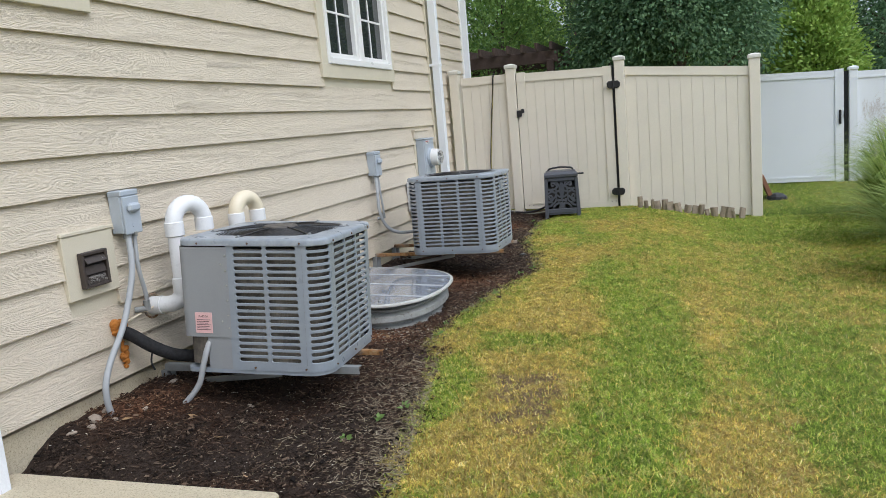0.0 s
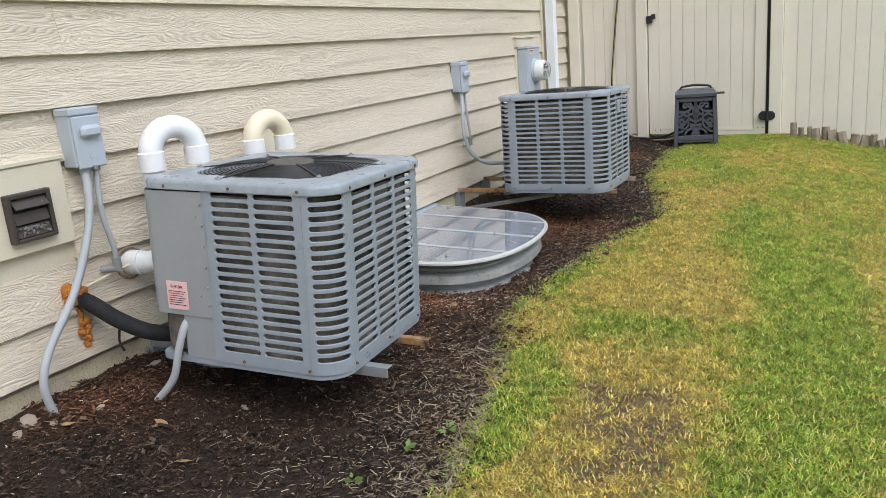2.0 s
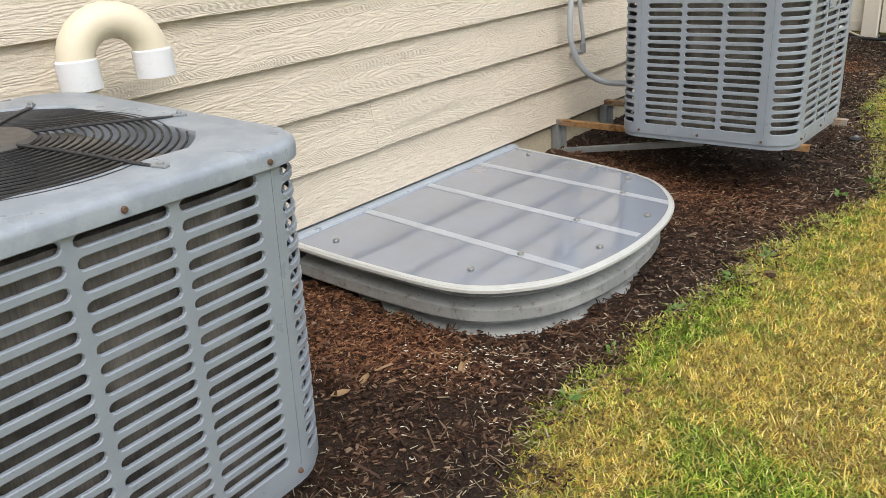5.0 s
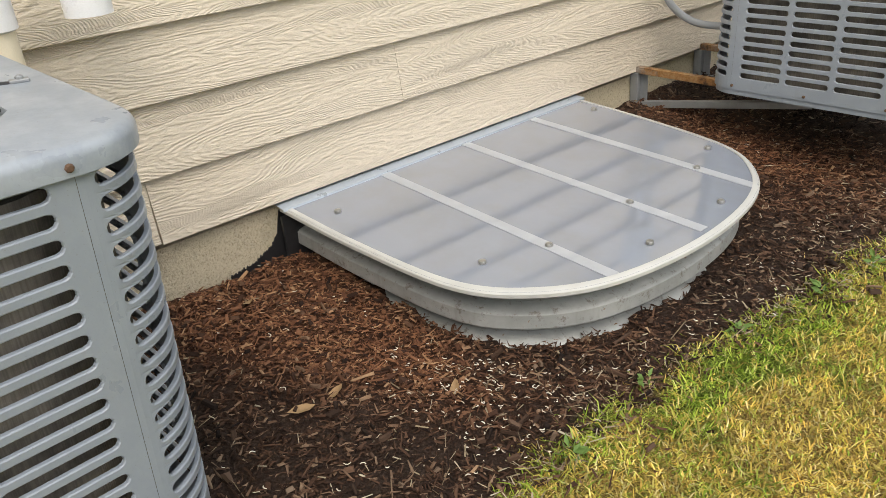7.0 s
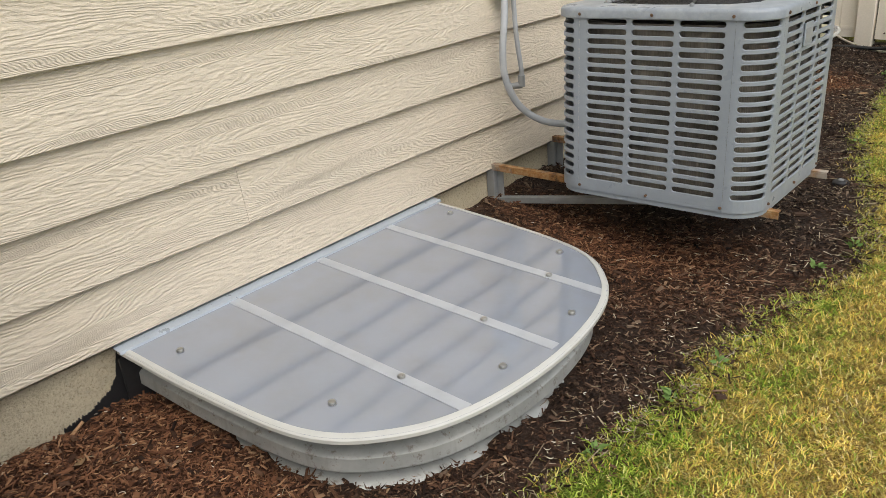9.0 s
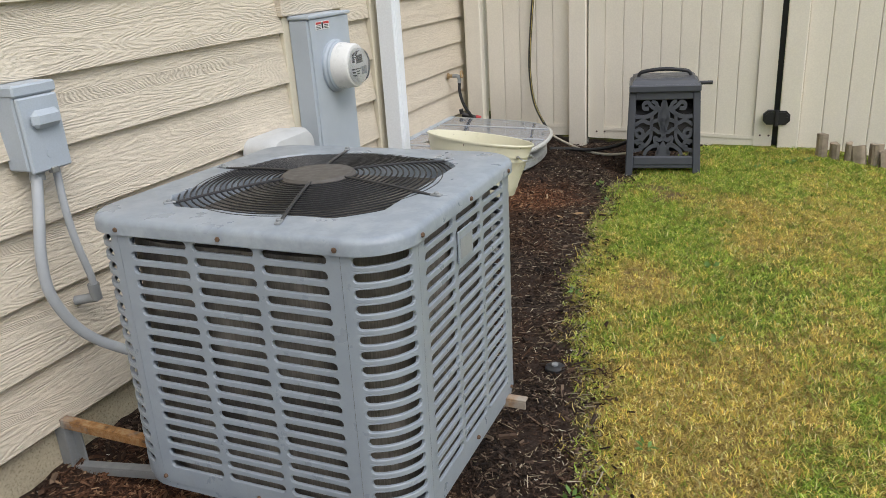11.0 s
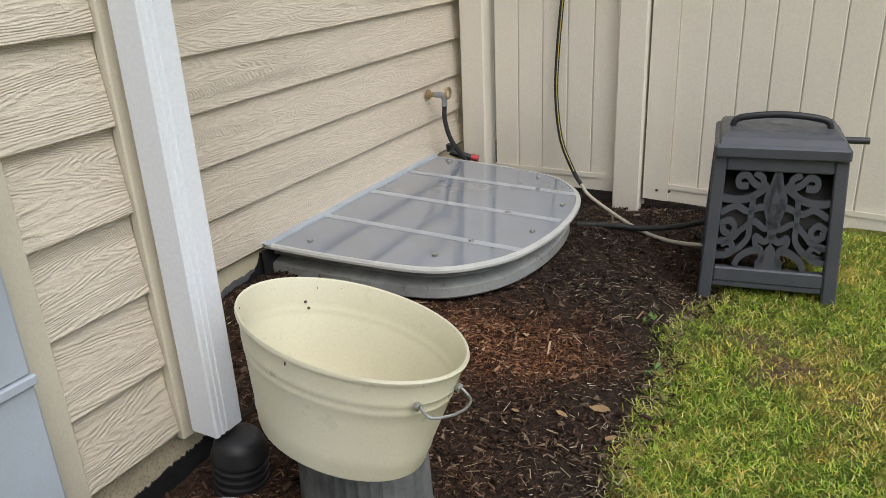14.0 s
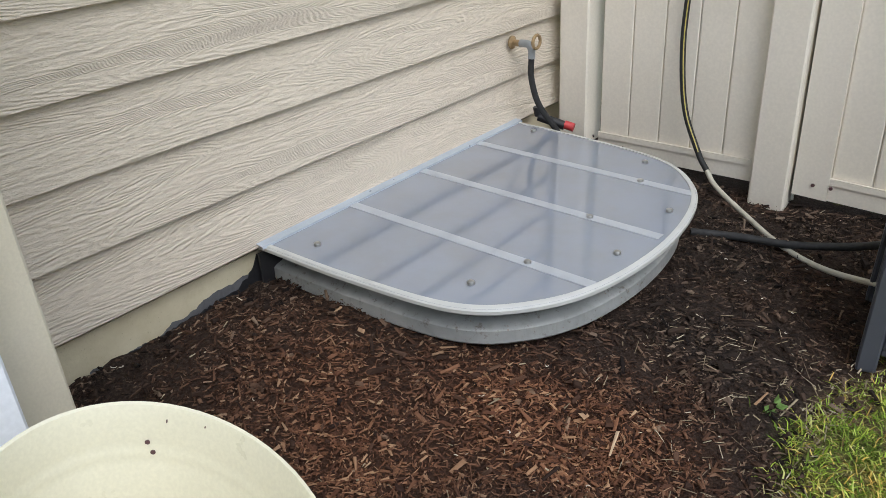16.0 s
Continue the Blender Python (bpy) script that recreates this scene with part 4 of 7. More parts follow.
def post(x, y, z0, z1, mat, cap_mat, name="fence_post", label="square tan vinyl fence post with a moulded cap", w=0.0635, group="tan fence posts"):
    ob = thing(name, label, "fence post", group)
    part("shaft", Geo().box(x - w, x + w, y - w, y + w, z0, z1, 0.006), mat, ob)
    m = Matrix.Translation((x, y, z1))
    c = Geo().box(-w - 0.012, w + 0.012, -w - 0.012, w + 0.012, -0.012, 0.022, 0.005, m)
    prof = [(1.30, 0.02), (1.30, 0.028), (1.18, 0.036), (0.7, 0.046), (0.15, 0.052)]
    v = [(sx * w * s / 1.1, sy * w * s / 1.1, z) for s, z in prof for sx, sy in ((-1, -1), (1, -1), (1, 1), (-1, 1))]
    f = [(4 * a + i, 4 * a + (i + 1) % 4, 4 * a + 4 + (i + 1) % 4, 4 * a + 4 + i) for a in range(4) for i in range(4)] + [(16, 17, 18, 19)]
    c.add(v, f, m)
    part("cap", c, cap_mat, ob, "pale moulded post cap")
    return ob


def fence_panel(name, label, x0, x1, y, top, low, boards, mat, group="", category="fence panel", stiles=False):
    """Tongue-and-groove boards between two rails. top and low are heights at x0 and x1."""
    ob = thing(name, label, category, group)

    def at(pair, x):
        return pair[0] + (pair[1] - pair[0]) * (x - x0) / (x1 - x0)

    def slab(xa, xb, ya, yb, za, zb, b=0.004):
        g = Geo().box(xa, xb, ya, yb, 0, 1, 0)
        g.v = [(x, yy, (at(za, x) if zz < 0.5 else at(zb, x))) for x, yy, zz in g.v]
        return g
    lift = lambda pair, d: (pair[0] + d, pair[1] + d)
    part("top_rail", slab(x0, x1, y - 0.022, y + 0.022, lift(top, -0.095), top), mat, ob)
    part("rail_lip", slab(x0, x1, y - 0.027, y - 0.0215, lift(top, -0.110), lift(top, -0.078)), mat, ob)
    part("bottom_rail", slab(x0, x1, y - 0.022, y + 0.022, lift(low, 0.02), lift(low, 0.095)), mat, ob)
    part("rail_lip", slab(x0, x1, y - 0.027, y - 0.0215, lift(low, 0.080), lift(low, 0.104)), mat, ob)
    lo = x0 + (0.115 if stiles else 0.0)
    hi = x1 - (0.115 if stiles else 0.0)
    if stiles:
        part("stile", slab(x0, lo, y - 0.030, y + 0.030, lift(low, 0.02), lift(top, 0.012)), mat, ob)
        part("stile", slab(hi, x1, y - 0.030, y + 0.030, lift(low, -0.03), lift(top, 0.012)), mat, ob)
    step = (hi - lo) / boards
    for i in range(boards):
        a, b = lo + i * step + 0.0018, lo + (i + 1) * step - 0.0018
        za, zb = lift(low, 0.09), lift(top, -0.09)
        g = Geo()
        c = 0.004
        prof = [(a, -0.007), (a, -0.0105), (a + c, -0.013), (b - c, -0.013), (b, -0.0105), (b, -0.007), (b, 0.01), (a, 0.01)]
        v = [(x, y + d, at(za, x)) for x, d in prof] + [(x, y + d, at(zb, x)) for x, d in prof]
        g.add(v, [(j, (j + 1) % 8, 8 + (j + 1) % 8, 8 + j) for j in range(8)])
        part("board", g, mat, ob)
    part("backing", slab(lo, hi, y - 0.003, y + 0.003, lift(low, 0.09), lift(top, -0.09)), mat, ob)
    return ob


fy = FENCE_Y
post(-2.655, fy, -0.1, 1.96, M_TAN, M_CAP, label="tan vinyl fence post with pale cap beside the house wall")
post(-1.86, fy, -0.1, 1.96, M_TAN, M_CAP, label="tan vinyl latch post with pale cap")
post(-0.425, fy, -0.2, 1.92, M_TAN, M_CAP, label="tan vinyl hinge post with pale cap")
post(1.20, fy, -0.35, 1.775, M_TAN, M_CAP, label="tan vinyl end post with pale cap")
fence_panel("fence", "narrow tan vinyl fence panel between house and gate", -2.555, -1.925, fy, (1.885, 1.885), (0.03, 0.03), 5, M_TAN, "tan fence panels")
gate = fence_panel("gate", "closed tan vinyl garden gate with black hinges", -1.785, -0.525, fy, (1.875, 1.84), (0.02, -0.03), 8, M_TAN, category="gate", stiles=True)
fence_panel("fence", "wide tan vinyl fence panel stepping down the slope", -0.36, 1.135, fy, (1.823, 1.675), (-0.09, -0.20), 11, M_TAN, "tan fence panels")

# white neighbour fence
wy = 14.0
for a in (0.2, 2.925, 4.9):
    post(a, wy, -0.4, 1.60, M_WHITE_VINYL, M_WHITE_VINYL, label="white vinyl post of the neighbouring fence", group="white fence posts")
white_panel = fence_panel("fence", "plain white vinyl fence panel with a black latch", 0.27, 2.79, wy, (1.70, 1.60), (-0.16, -0.2), 1, M_WHITE_VINYL, "white fence panels")
fence_panel("fence", "plain white vinyl fence panel of the neighbouring yard", 2.99, 4.83, wy, (1.56, 1.5), (-0.2, -0.22), 1, M_WHITE_VINYL, "white fence panels")
part("stile", Geo().box(2.66, 2.79, wy - 0.032, wy + 0.03, -0.2, 1.62, 0.004), M_WHITE_VINYL, white_panel)
part("latch", Geo().box(2.715, 2.75, wy - 0.06, wy - 0.031, 0.74, 0.97, 0.008), M_BLACK, white_panel, "black gate latch")
part("latch", Geo().box(2.795, 2.82, wy - 0.06, wy - 0.02, 0.85, 0.97, 0.006), M_BLACK, white_panel)
# black strip set behind the gap to paint its shade
part("gap_strip", Geo().box(2.795, 2.86, wy + 0.015, wy + 0.025, -0.2, 1.58), M_BLACK, white_panel, "black strip standing for the shaded gap beside the post")


# ---- fittings on the house wall ----
def window(y0, y1, z0, z1, label, name):
    w = thing(name, label, "window", kind="structure")
    x = WALL_A
    t = 0.105
    part("trim", Geo().box(x, x + 0.032, y0, y0 + t, z0, z1, 0.003), M_TRIM, w)
    part("trim", Geo().box(x, x + 0.032, y1 - t + 0.04, y1, z0, z1, 0.003), M_TRIM, w)
    part("trim", Geo().box(x, x + 0.034, y0 - 0.004, y1 + 0.004, z0 - 0.03, z0 + 0.075, 0.003), M_TRIM, w)
    a, b, c, d = y0 + t, y1 - t + 0.04, z0 + 0.075, z1
    mid = (a + b) / 2
    for q in (Geo().box(x - 0.08, x + 0.045, a, a + 0.045, c, d, 0.004), Geo().box(x - 0.08, x + 0.045, b - 0.045, b, c, d, 0.004),
              Geo().box(x - 0.08, x + 0.042, mid - 0.04, mid + 0.04, c + 0.05, d, 0.004), Geo().box(x - 0.08, x + 0.05, a + 0.045, b - 0.045, c, c + 0.05, 0.004)):
        part("frame", q, M_WINDOW_FRAME, w)
    for ya, yb in ((a + 0.045, mid - 0.04), (mid + 0.04, b - 0.045)):
        sash = part("sash", Geo().box(x - 0.05, x + 0.02, ya, ya + 0.035, c + 0.05, d, 0.003).box(x - 0.05, x + 0.02, yb - 0.035, yb, c + 0.05, d, 0.003).box(x - 0.05, x + 0.021, ya + 0.035, yb - 0.035, c + 0.05, c + 0.09, 0.003), M_WINDOW_FRAME, w)
        part("pane", Geo().box(x - 0.022, x - 0.016, ya + 0.03, yb - 0.03, c + 0.08, d), M_PANE, w, "dark reflecting glass")
        part("glazing_bar", Geo().box(x - 0.016, x - 0.008, (ya + yb) / 2 - 0.009, (ya + yb) / 2 + 0.009, c + 0.09, d, 0.002), M_WINDOW_FRAME, w)
        part("glazing_bar", Geo().box(x - 0.0165, x - 0.0085, ya + 0.03, yb - 0.03, c + 0.40, c + 0.418, 0.002), M_WINDOW_FRAME, w)
    # added near-black sheet in place of a dim room behind the panes
    part("room_shade", Geo().box(x - 0.35, x - 0.34, y0, y1, z0, z1), M_DARK, w, "near-black sheet standing for the unlit room")
    return w


def pane_material():
    k = Mat("window_glass", (0.03, 0.035, 0.035), 0.04, spec=0.8)
    return k.m


M_PANE = pane_material()
window(5.30, 6.79, 1.745, 3.1, "white vinyl window with glazing bars and cream trim", "window_1")
window(1.45, 2.94, 1.965, 3.3, "white vinyl window with cream trim", "window_2")

# corner board and downspout
tr = thing("corner_trim", "textured cream corner board at the house corner", "trim", kind="structure")
part("corner_board", Geo().box(WALL_A + 0.002, WALL_A + 0.03, CORNER_Y - 0.158, CORNER_Y + 0.026, 0.2, 3.7, 0.004), M_TRIM, tr)
part("corner_board", Geo().box(WALL_A - 0.10, WALL_A + 0.001, CORNER_Y + 0.0, CORNER_Y + 0.026, 0.2, 3.7, 0.004), M_TRIM, tr)


def ribbed(x, y, w, d, z0, z1):
    """A square drain pipe with shallow ribs on its front."""
    prof = [(-d, -w), (d - 0.004, -w)]
    for u, o in ((-w + 0.004, 0.0), (-w + 0.010, 0.0), (-w + 0.012, -0.003), (-w + 0.018, -0.003), (-w + 0.020, 0.0), (-w + 0.025, 0.0), (-w + 0.027, -0.003), (-w + 0.033, -0.003), (-w + 0.035, 0.0), (w - 0.004, 0.0)):
        prof.append((d + o, u))
    prof += [(d - 0.004, w), (-d, w)]
    return Geo().prism([(x + a, y + b) for a, b in prof], z0, z1)


ds = thing("downspout", "white ribbed metal downspout on the house corner", "downspout", "white downspouts")
part("pipe", ribbed(-2.103, CORNER_Y - 0.113, 0.041, 0.038, 0.235, 3.7), M_WHITE, ds)
part("strap", Geo().box(-2.172, -2.060, CORNER_Y - 0.158, CORNER_Y - 0.066, 1.9, 1.925, 0.002), M_WHITE, ds)
ribs_ = [(0.036, 0.205), (0.050, 0.197), (0.059, 0.180), (0.062, 0.162)]
for i in range(9):
    ribs_ += [(0.066, 0.156 - 0.022 * i), (0.066, 0.146 - 0.022 * i), (0.057, 0.142 - 0.022 * i), (0.057, 0.138 - 0.022 * i)]
part("drain_boot", Geo().lathe(ribs_, 24, Matrix.Translation((-2.083, CORNER_Y - 0.098, 0.012)) @ Matrix.Rotation(radians(7), 4, "Y")), M_BLACK, ds, "black ribbed drain boot", True)
ds2 = thing("downspout", "white ribbed metal downspout beside the concrete slab", "downspout", "white downspouts")
part("pipe", ribbed(-2.10, 1.965, 0.040, 0.036, 0.06, 3.7), M_WHITE, ds2)

ds3 = thing("downspout", "white ribbed metal downspout at the far house corner", "downspout", "white downspouts")
part("pipe", ribbed(-2.715, 11.34, 0.040, 0.036, 0.0, 3.7), M_WHITE, ds3)
single("far_corner_trim", Geo().box(-2.80, -2.752, 11.25, 11.42, 0.2, 3.7, 0.004), M_WINDOW_FRAME, "white corner trim at the far house corner", "trim", kind="structure")

# dryer vent
v = thing("dryer_vent", "brown louvred dryer vent clogged with lint on a cream block", "vent")
part("mounting_block", Geo().box(WALL_A + 0.001, WALL_A + 0.030, 2.545, 2.862, 0.655, 0.945, 0.004).box(WALL_A + 0.001, WALL_A + 0.036, 2.538, 2.868, 0.945, 0.962, 0.003), M_TRIM, v, "cream mounting block")
M_VENT = painted("brown_plastic", (0.055, 0.042, 0.035), 0.5, dirt=0.4, scale=18, bump=0.08)
M_LINT = painted("grey_lint", (0.33, 0.31, 0.29), 1.0, dirt=0.6, scale=60, bump=1.0)
x = WALL_A + 0.03
part("vent_frame", Geo().box(x, x + 0.028, 2.618, 2.634, 0.70, 0.862, 0.003).box(x, x + 0.028, 2.764, 2.780, 0.70, 0.862, 0.003).box(x, x + 0.0285, 2.634, 2.764, 0.70, 0.714, 0.003).box(x, x + 0.0285, 2.634, 2.764, 0.846, 0.862, 0.003), M_VENT, v)
# near-black plate, its colour giving the shade behind the louvres
part("vent_throat", Geo().box(x, x + 0.004, 2.634, 2.764, 0.714, 0.846), M_DARK, v)
for i, (z, open_) in enumerate(((0.812, 0.030), (0.768, 0.012), (0.724, 0.014))):
    m = Matrix.Translation((x + 0.012, 2.699, z + 0.03)) @ Matrix.Rotation(-open_ * 22, 4, "Y")
    part("louvre", Geo().box(-0.001, 0.003, -0.062, 0.062, -0.040, 0.0, 0.001, m), M_VENT, v)
rng = random.Random(3)
for z in (0.818, 0.742, 0.728):
    g = Geo()
    for i in range(26):
        y = rng.uniform(2.645, 2.755)
        g.lathe([(0.001, -0.004), (0.006, 0.0), (0.001, 0.004)], 6, Matrix.Translation((x + 0.022 + rng.uniform(-0.006, 0.006), y, z + rng.uniform(-0.006, 0.006))) @ Matrix.Rotation(rng.uniform(0, 3), 4, "X"))
    tagged(part("lint", g, M_LINT, v, "grey lint tufts"), kind="stuff")


# electrical disconnect boxes
def disconnect(y, z, label):
    b = thing("disconnect_box", label, "electrical box", "electrical boxes on the wall")
    x = WALL_A + 0.022
    part("back_box", Geo().box(x - 0.012, x + 0.055, y, y + 0.118, z, z + 0.198, 0.004), M_GALV, b)
    part("hood", Geo().box(x - 0.013, x + 0.068, y - 0.003, y + 0.121, z + 0.176, z + 0.204, 0.005), M_GALV, b)
    lid = part("lid", Geo().box(x + 0.056, x + 0.070, y + 0.002, y + 0.116, z - 0.006, z + 0.174, 0.004), M_GALV, b)
    part("handle", Geo().box(x + 0.066, x + 0.094, y + 0.020, y + 0.102, z + 0.098, z + 0.142, 0.012), M_GALV, lid, "raised handle")
    part("emblem", Geo().lathe([(0.012, 0.0), (0.012, 0.0012), (0.009, 0.0015)], 18, Matrix.Translation((x + 0.070, y + 0.06, z + 0.035)) @ Matrix.Rotation(radians(90), 4, "Y")), M_GALV, lid)
    part("hasp", Geo().box(x + 0.058, x + 0.076, y + 0.05, y + 0.068, z - 0.014, z + 0.002, 0.002), M_SCREW, b)
    return b


disconnect(2.885, 0.908, "grey metal disconnect box above the dryer vent")
disconnect(5.995, 0.908, "grey metal disconnect box near the second unit")


def conduit(name, label, ctrl, r, mat, ends=(), n=10, steps=8):
    c = thing(name, label, "conduit")
    part("run", Geo().tube(curve_points(ctrl, steps), r, n), mat, c, "", True)
    for p, q, rr in ends:
        part("fitting", Geo().tube([p, q], rr, 10), M_STEEL, c, "", True)
    return c


X = WALL_A
conduit("conduit", "flexible grey conduit hanging from a box to the mulch", [(X + 0.06, 2.925, 0.91), (X + 0.085, 2.90, 0.80), (X + 0.10, 2.855, 0.68), (X + 0.11, 2.75, 0.50), (X + 0.12, 2.62, 0.36), (X + 0.125, 2.565, 0.26), (X + 0.12, 2.575, 0.15), (X + 0.13, 2.61, 0.06)], 0.0145, M_CONDUIT, [((X + 0.06, 2.926, 0.915), (X + 0.062, 2.922, 0.88), 0.02)])
conduit("conduit", "grey metal conduit with elbow entering the wall", [(X + 0.06, 2.972, 0.91), (X + 0.07, 2.955, 0.80), (X + 0.075, 2.95, 0.72), (X + 0.075, 2.972, 0.60), (X + 0.07, 2.975, 0.55)], 0.0105, M_CONDUIT, [((X + 0.07, 2.975, 0.565), (X + 0.07, 2.976, 0.515), 0.016), ((X + 0.072, 2.976, 0.524), (X + 0.02, 2.945, 0.522), 0.014), ((X + 0.06, 2.974, 0.915), (X + 0.06, 2.972, 0.885), 0.015)])
conduit("conduit", "flexible grey conduit looping from a box to the unit", [(X + 0.06, 6.03, 0.91), (X + 0.085, 5.985, 0.80), (X + 0.095, 5.955, 0.70), (X + 0.10, 5.955, 0.60), (X + 0.12, 6.0, 0.49), (X + 0.17, 6.06, 0.42), (X + 0.26, 6.09, 0.40), (X + 0.42, 6.12, 0.41)], 0.0135, M_CONDUIT, [((X + 0.06, 6.03, 0.915), (X + 0.062, 6.025, 0.88), 0.018)])
conduit("conduit", "grey metal conduit with elbow entering the wall", [(X + 0.06, 6.085, 0.91), (X + 0.07, 6.075, 0.80), (X + 0.075, 6.08, 0.70), (X + 0.075, 6.10, 0.60), (X + 0.07, 6.105, 0.56)], 0.0095, M_CONDUIT, [((X + 0.07, 6.105, 0.575), (X + 0.07, 6.106, 0.53), 0.015), ((X + 0.072, 6.106, 0.536), (X + 0.02, 6.08, 0.53), 0.013)])


# plastic flue pipes
def flue(y, x, z_low, z_bend, span, mat, label, wall_elbow, collar):
    p = thing("vent_pipe", label, "vent pipe", "plastic vent pipes")
    r = 0.0385
    ux, uy = span
    n = math.hypot(ux, uy)
    bend = []
    for i in range(13):
        a = math.pi * i / 12
        bend.append((x + ux * 0.5 * (1 - math.cos(a)), y + uy * 0.5 * (1 - math.cos(a)), z_bend + n * 0.5 * math.sin(a)))
    part("riser", Geo().tube([(x, y, z_low), (x, y, z_bend)], r, 20), mat, p, "", True)
    part("bend", Geo().tube(bend, 0.0425, 20), mat, p, "", True)
    part("collar", Geo().tube([(x, y, z_bend - 0.062), (x, y, z_bend - 0.058), (x, y, z_bend + 0.008), (x, y, z_bend + 0.012)], [0.040, 0.0470, 0.0470, 0.0425], 20), collar, p, "", True)
    ex, ey, ez = bend[-1]
    part("mouth_collar", Geo().tube([(ex, ey, ez + 0.012), (ex, ey, ez + 0.008), (ex, ey, ez - 0.055), (ex, ey, ez - 0.055), (ex, ey, ez - 0.01)], [0.0425, 0.0470, 0.0470, 0.040, 0.0375], 20), collar, p, "", True)
    if wall_elbow:
        low = [(x, y, z_low + 0.02), (x, y, z_low - 0.01), (x - 0.01, y, z_low - 0.045), (x - 0.035, y - 0.01, z_low - 0.072), (x - 0.075, y - 0.02, z_low - 0.085), (WALL_A + 0.005, y - 0.035, z_low - 0.088)]
        part("wall_elbow", Geo().tube(curve_points(low, 5), 0.0425, 20), mat, p, "", True)
        part("collar", Geo().tube([(x, y, z_low - 0.02), (x, y, z_low + 0.045), (x, y, z_low + 0.05)], [0.0470, 0.0470, 0.040], 20), mat, p, "", True)
        part("wall_collar", Geo().tube([(WALL_A + 0.075, y - 0.028, z_low - 0.087), (WALL_A + 0.018, y - 0.035, z_low - 0.088)], 0.047, 20), mat, p, "", True)
        part("caulk_ring", Geo().tube([(WALL_A + 0.012, y - 0.035 + 0.06 * math.cos(a), z_low - 0.088 + 0.062 * math.sin(a)) for a in (2 * math.pi * i / 20 for i in range(20))], 0.007, 6, False, True), M_RUST, p, "brown caulk ring", True)
    else:
        part("wall_elbow", Geo().tube(curve_points([(x, y, z_low), (x - 0.02, y, z_low - 0.06), (WALL_A, y, z_low - 0.09)], 5), 0.0425, 16), mat, p, "", True)
    return p


flue(3.115, -2.015, 0.60, 0.917, (0.050, 0.178), M_PVC, "white plastic vent pipe bent over like a cane", True, M_PVC)
flue(3.70, -2.035, 0.60, 0.884, (0.030, 0.175), M_PVC_OLD, "yellowed plastic vent pipe bent over like a cane", False, M_PVC)

# refrigerant line, foam and drain hose at the near unit
ls = thing("refrigerant_line", "black foam-sleeved refrigerant line sealed with orange foam", "pipe")
part("sleeve", Geo().tube(curve_points([(X + 0.005, 2.815, 0.455), (X + 0.06, 2.84, 0.43), (X + 0.14, 2.88, 0.36), (X + 0.22, 2.94, 0.30), (X + 0.30, 3.03, 0.27), (X + 0.40, 3.11, 0.285), (X + 0.47, 3.16, 0.30)], 6), 0.030, 14), M_FOAM, ls, "", True)
part("thin_line", Geo().tube(curve_points([(X + 0.02, 2.83, 0.475), (X + 0.035, 2.93, 0.495), (X + 0.06, 3.06, 0.52), (X + 0.12, 3.2, 0.54)], 6), 0.0045, 8), M_PVC_OLD, ls, "thin pale cable", True)
part("cable_tie", Geo().tube(curve_points([(X + 0.14, 2.88, 0.335), (X + 0.13, 2.875, 0.28), (X + 0.14, 2.88, 0.24)], 4), 0.0045, 6), M_WIRE, ls)
rng = random.Random(8)
for nm, cy, cz, cnt, wide, tall, lump in (("foam_lump", 2.812, 0.468, 26, 0.040, 0.026, 0.024), ("foam_drip", 2.822, 0.315, 22, 0.016, 0.050, 0.015), ("foam_streak", 2.818, 0.395, 12, 0.006, 0.035, 0.009)):
    g = Geo()
    for i in range(cnt):
        s = lump * rng.uniform(0.6, 1.15)
        m = Matrix.Translation((X + 0.022 + rng.uniform(0, 0.4) * lump, cy + rng.uniform(-wide, wide), cz + rng.uniform(-tall, tall))) @ Euler((rng.uniform(0, 3), rng.uniform(-0.6, 0.6), 0)).to_matrix().to_4x4()
        g.lathe([(s * 0.35, -s * 0.8), (s * 0.85, -s * 0.4), (s, 0.05 * s), (s * 0.7, s * 0.55), (s * 0.25, s * 0.8)], 8, m)
    part(nm, g, M_ORANGE, ls, "crusty orange spray foam", True)
single("drain_tube", Geo().tube(curve_points([(-1.735, 2.93, 0.40), (-1.745, 2.885, 0.36), (-1.765, 2.86, 0.28), (-1.80, 2.85, 0.18), (-1.87, 2.83, 0.10), (-1.925, 2.80, 0.05)], 6), 0.0135, 12), M_CONDUIT, "grey plastic tube hanging below the unit to the mulch", "tube", smooth=True)

# power meter
mt = thing("electricity_meter", "grey steel meter cabinet with a round electric meter", "electric meter")
yb0, yb1, xf = 7.232, 7.528, -2.095
part("cabinet", Geo().box(WALL_A + 0.022, xf, yb0, yb1, 0.03, 1.153, 0.006), M_GALV, mt)
part("hood", Geo().box(WALL_A + 0.02, xf + 0.012, yb0 - 0.005, yb1 + 0.005, 1.154, 1.168, 0.004), M_GALV, mt)
part("front_cover", Geo().box(xf, xf + 0.006, yb0 + 0.008, yb1 - 0.008, 0.592, 1.152, 0.002), M_GALV, mt)
part("lower_cover", Geo().box(xf, xf + 0.004, yb0 + 0.006, yb1 - 0.006, 0.04, 0.568, 0.002), M_GALV, mt)
part("cover_flange", Geo().box(xf, xf + 0.013, yb0, yb1, 0.570, 0.590, 0.003), M_GALV, mt)
part("seal_ring", Geo().tube([(xf + 0.016, 7.40 + 0.016 * math.cos(a), 0.585 + 0.014 * math.sin(a)) for a in (2 * math.pi * i / 12 for i in range(12))], 0.004, 6, False, True), M_SCREW, mt)
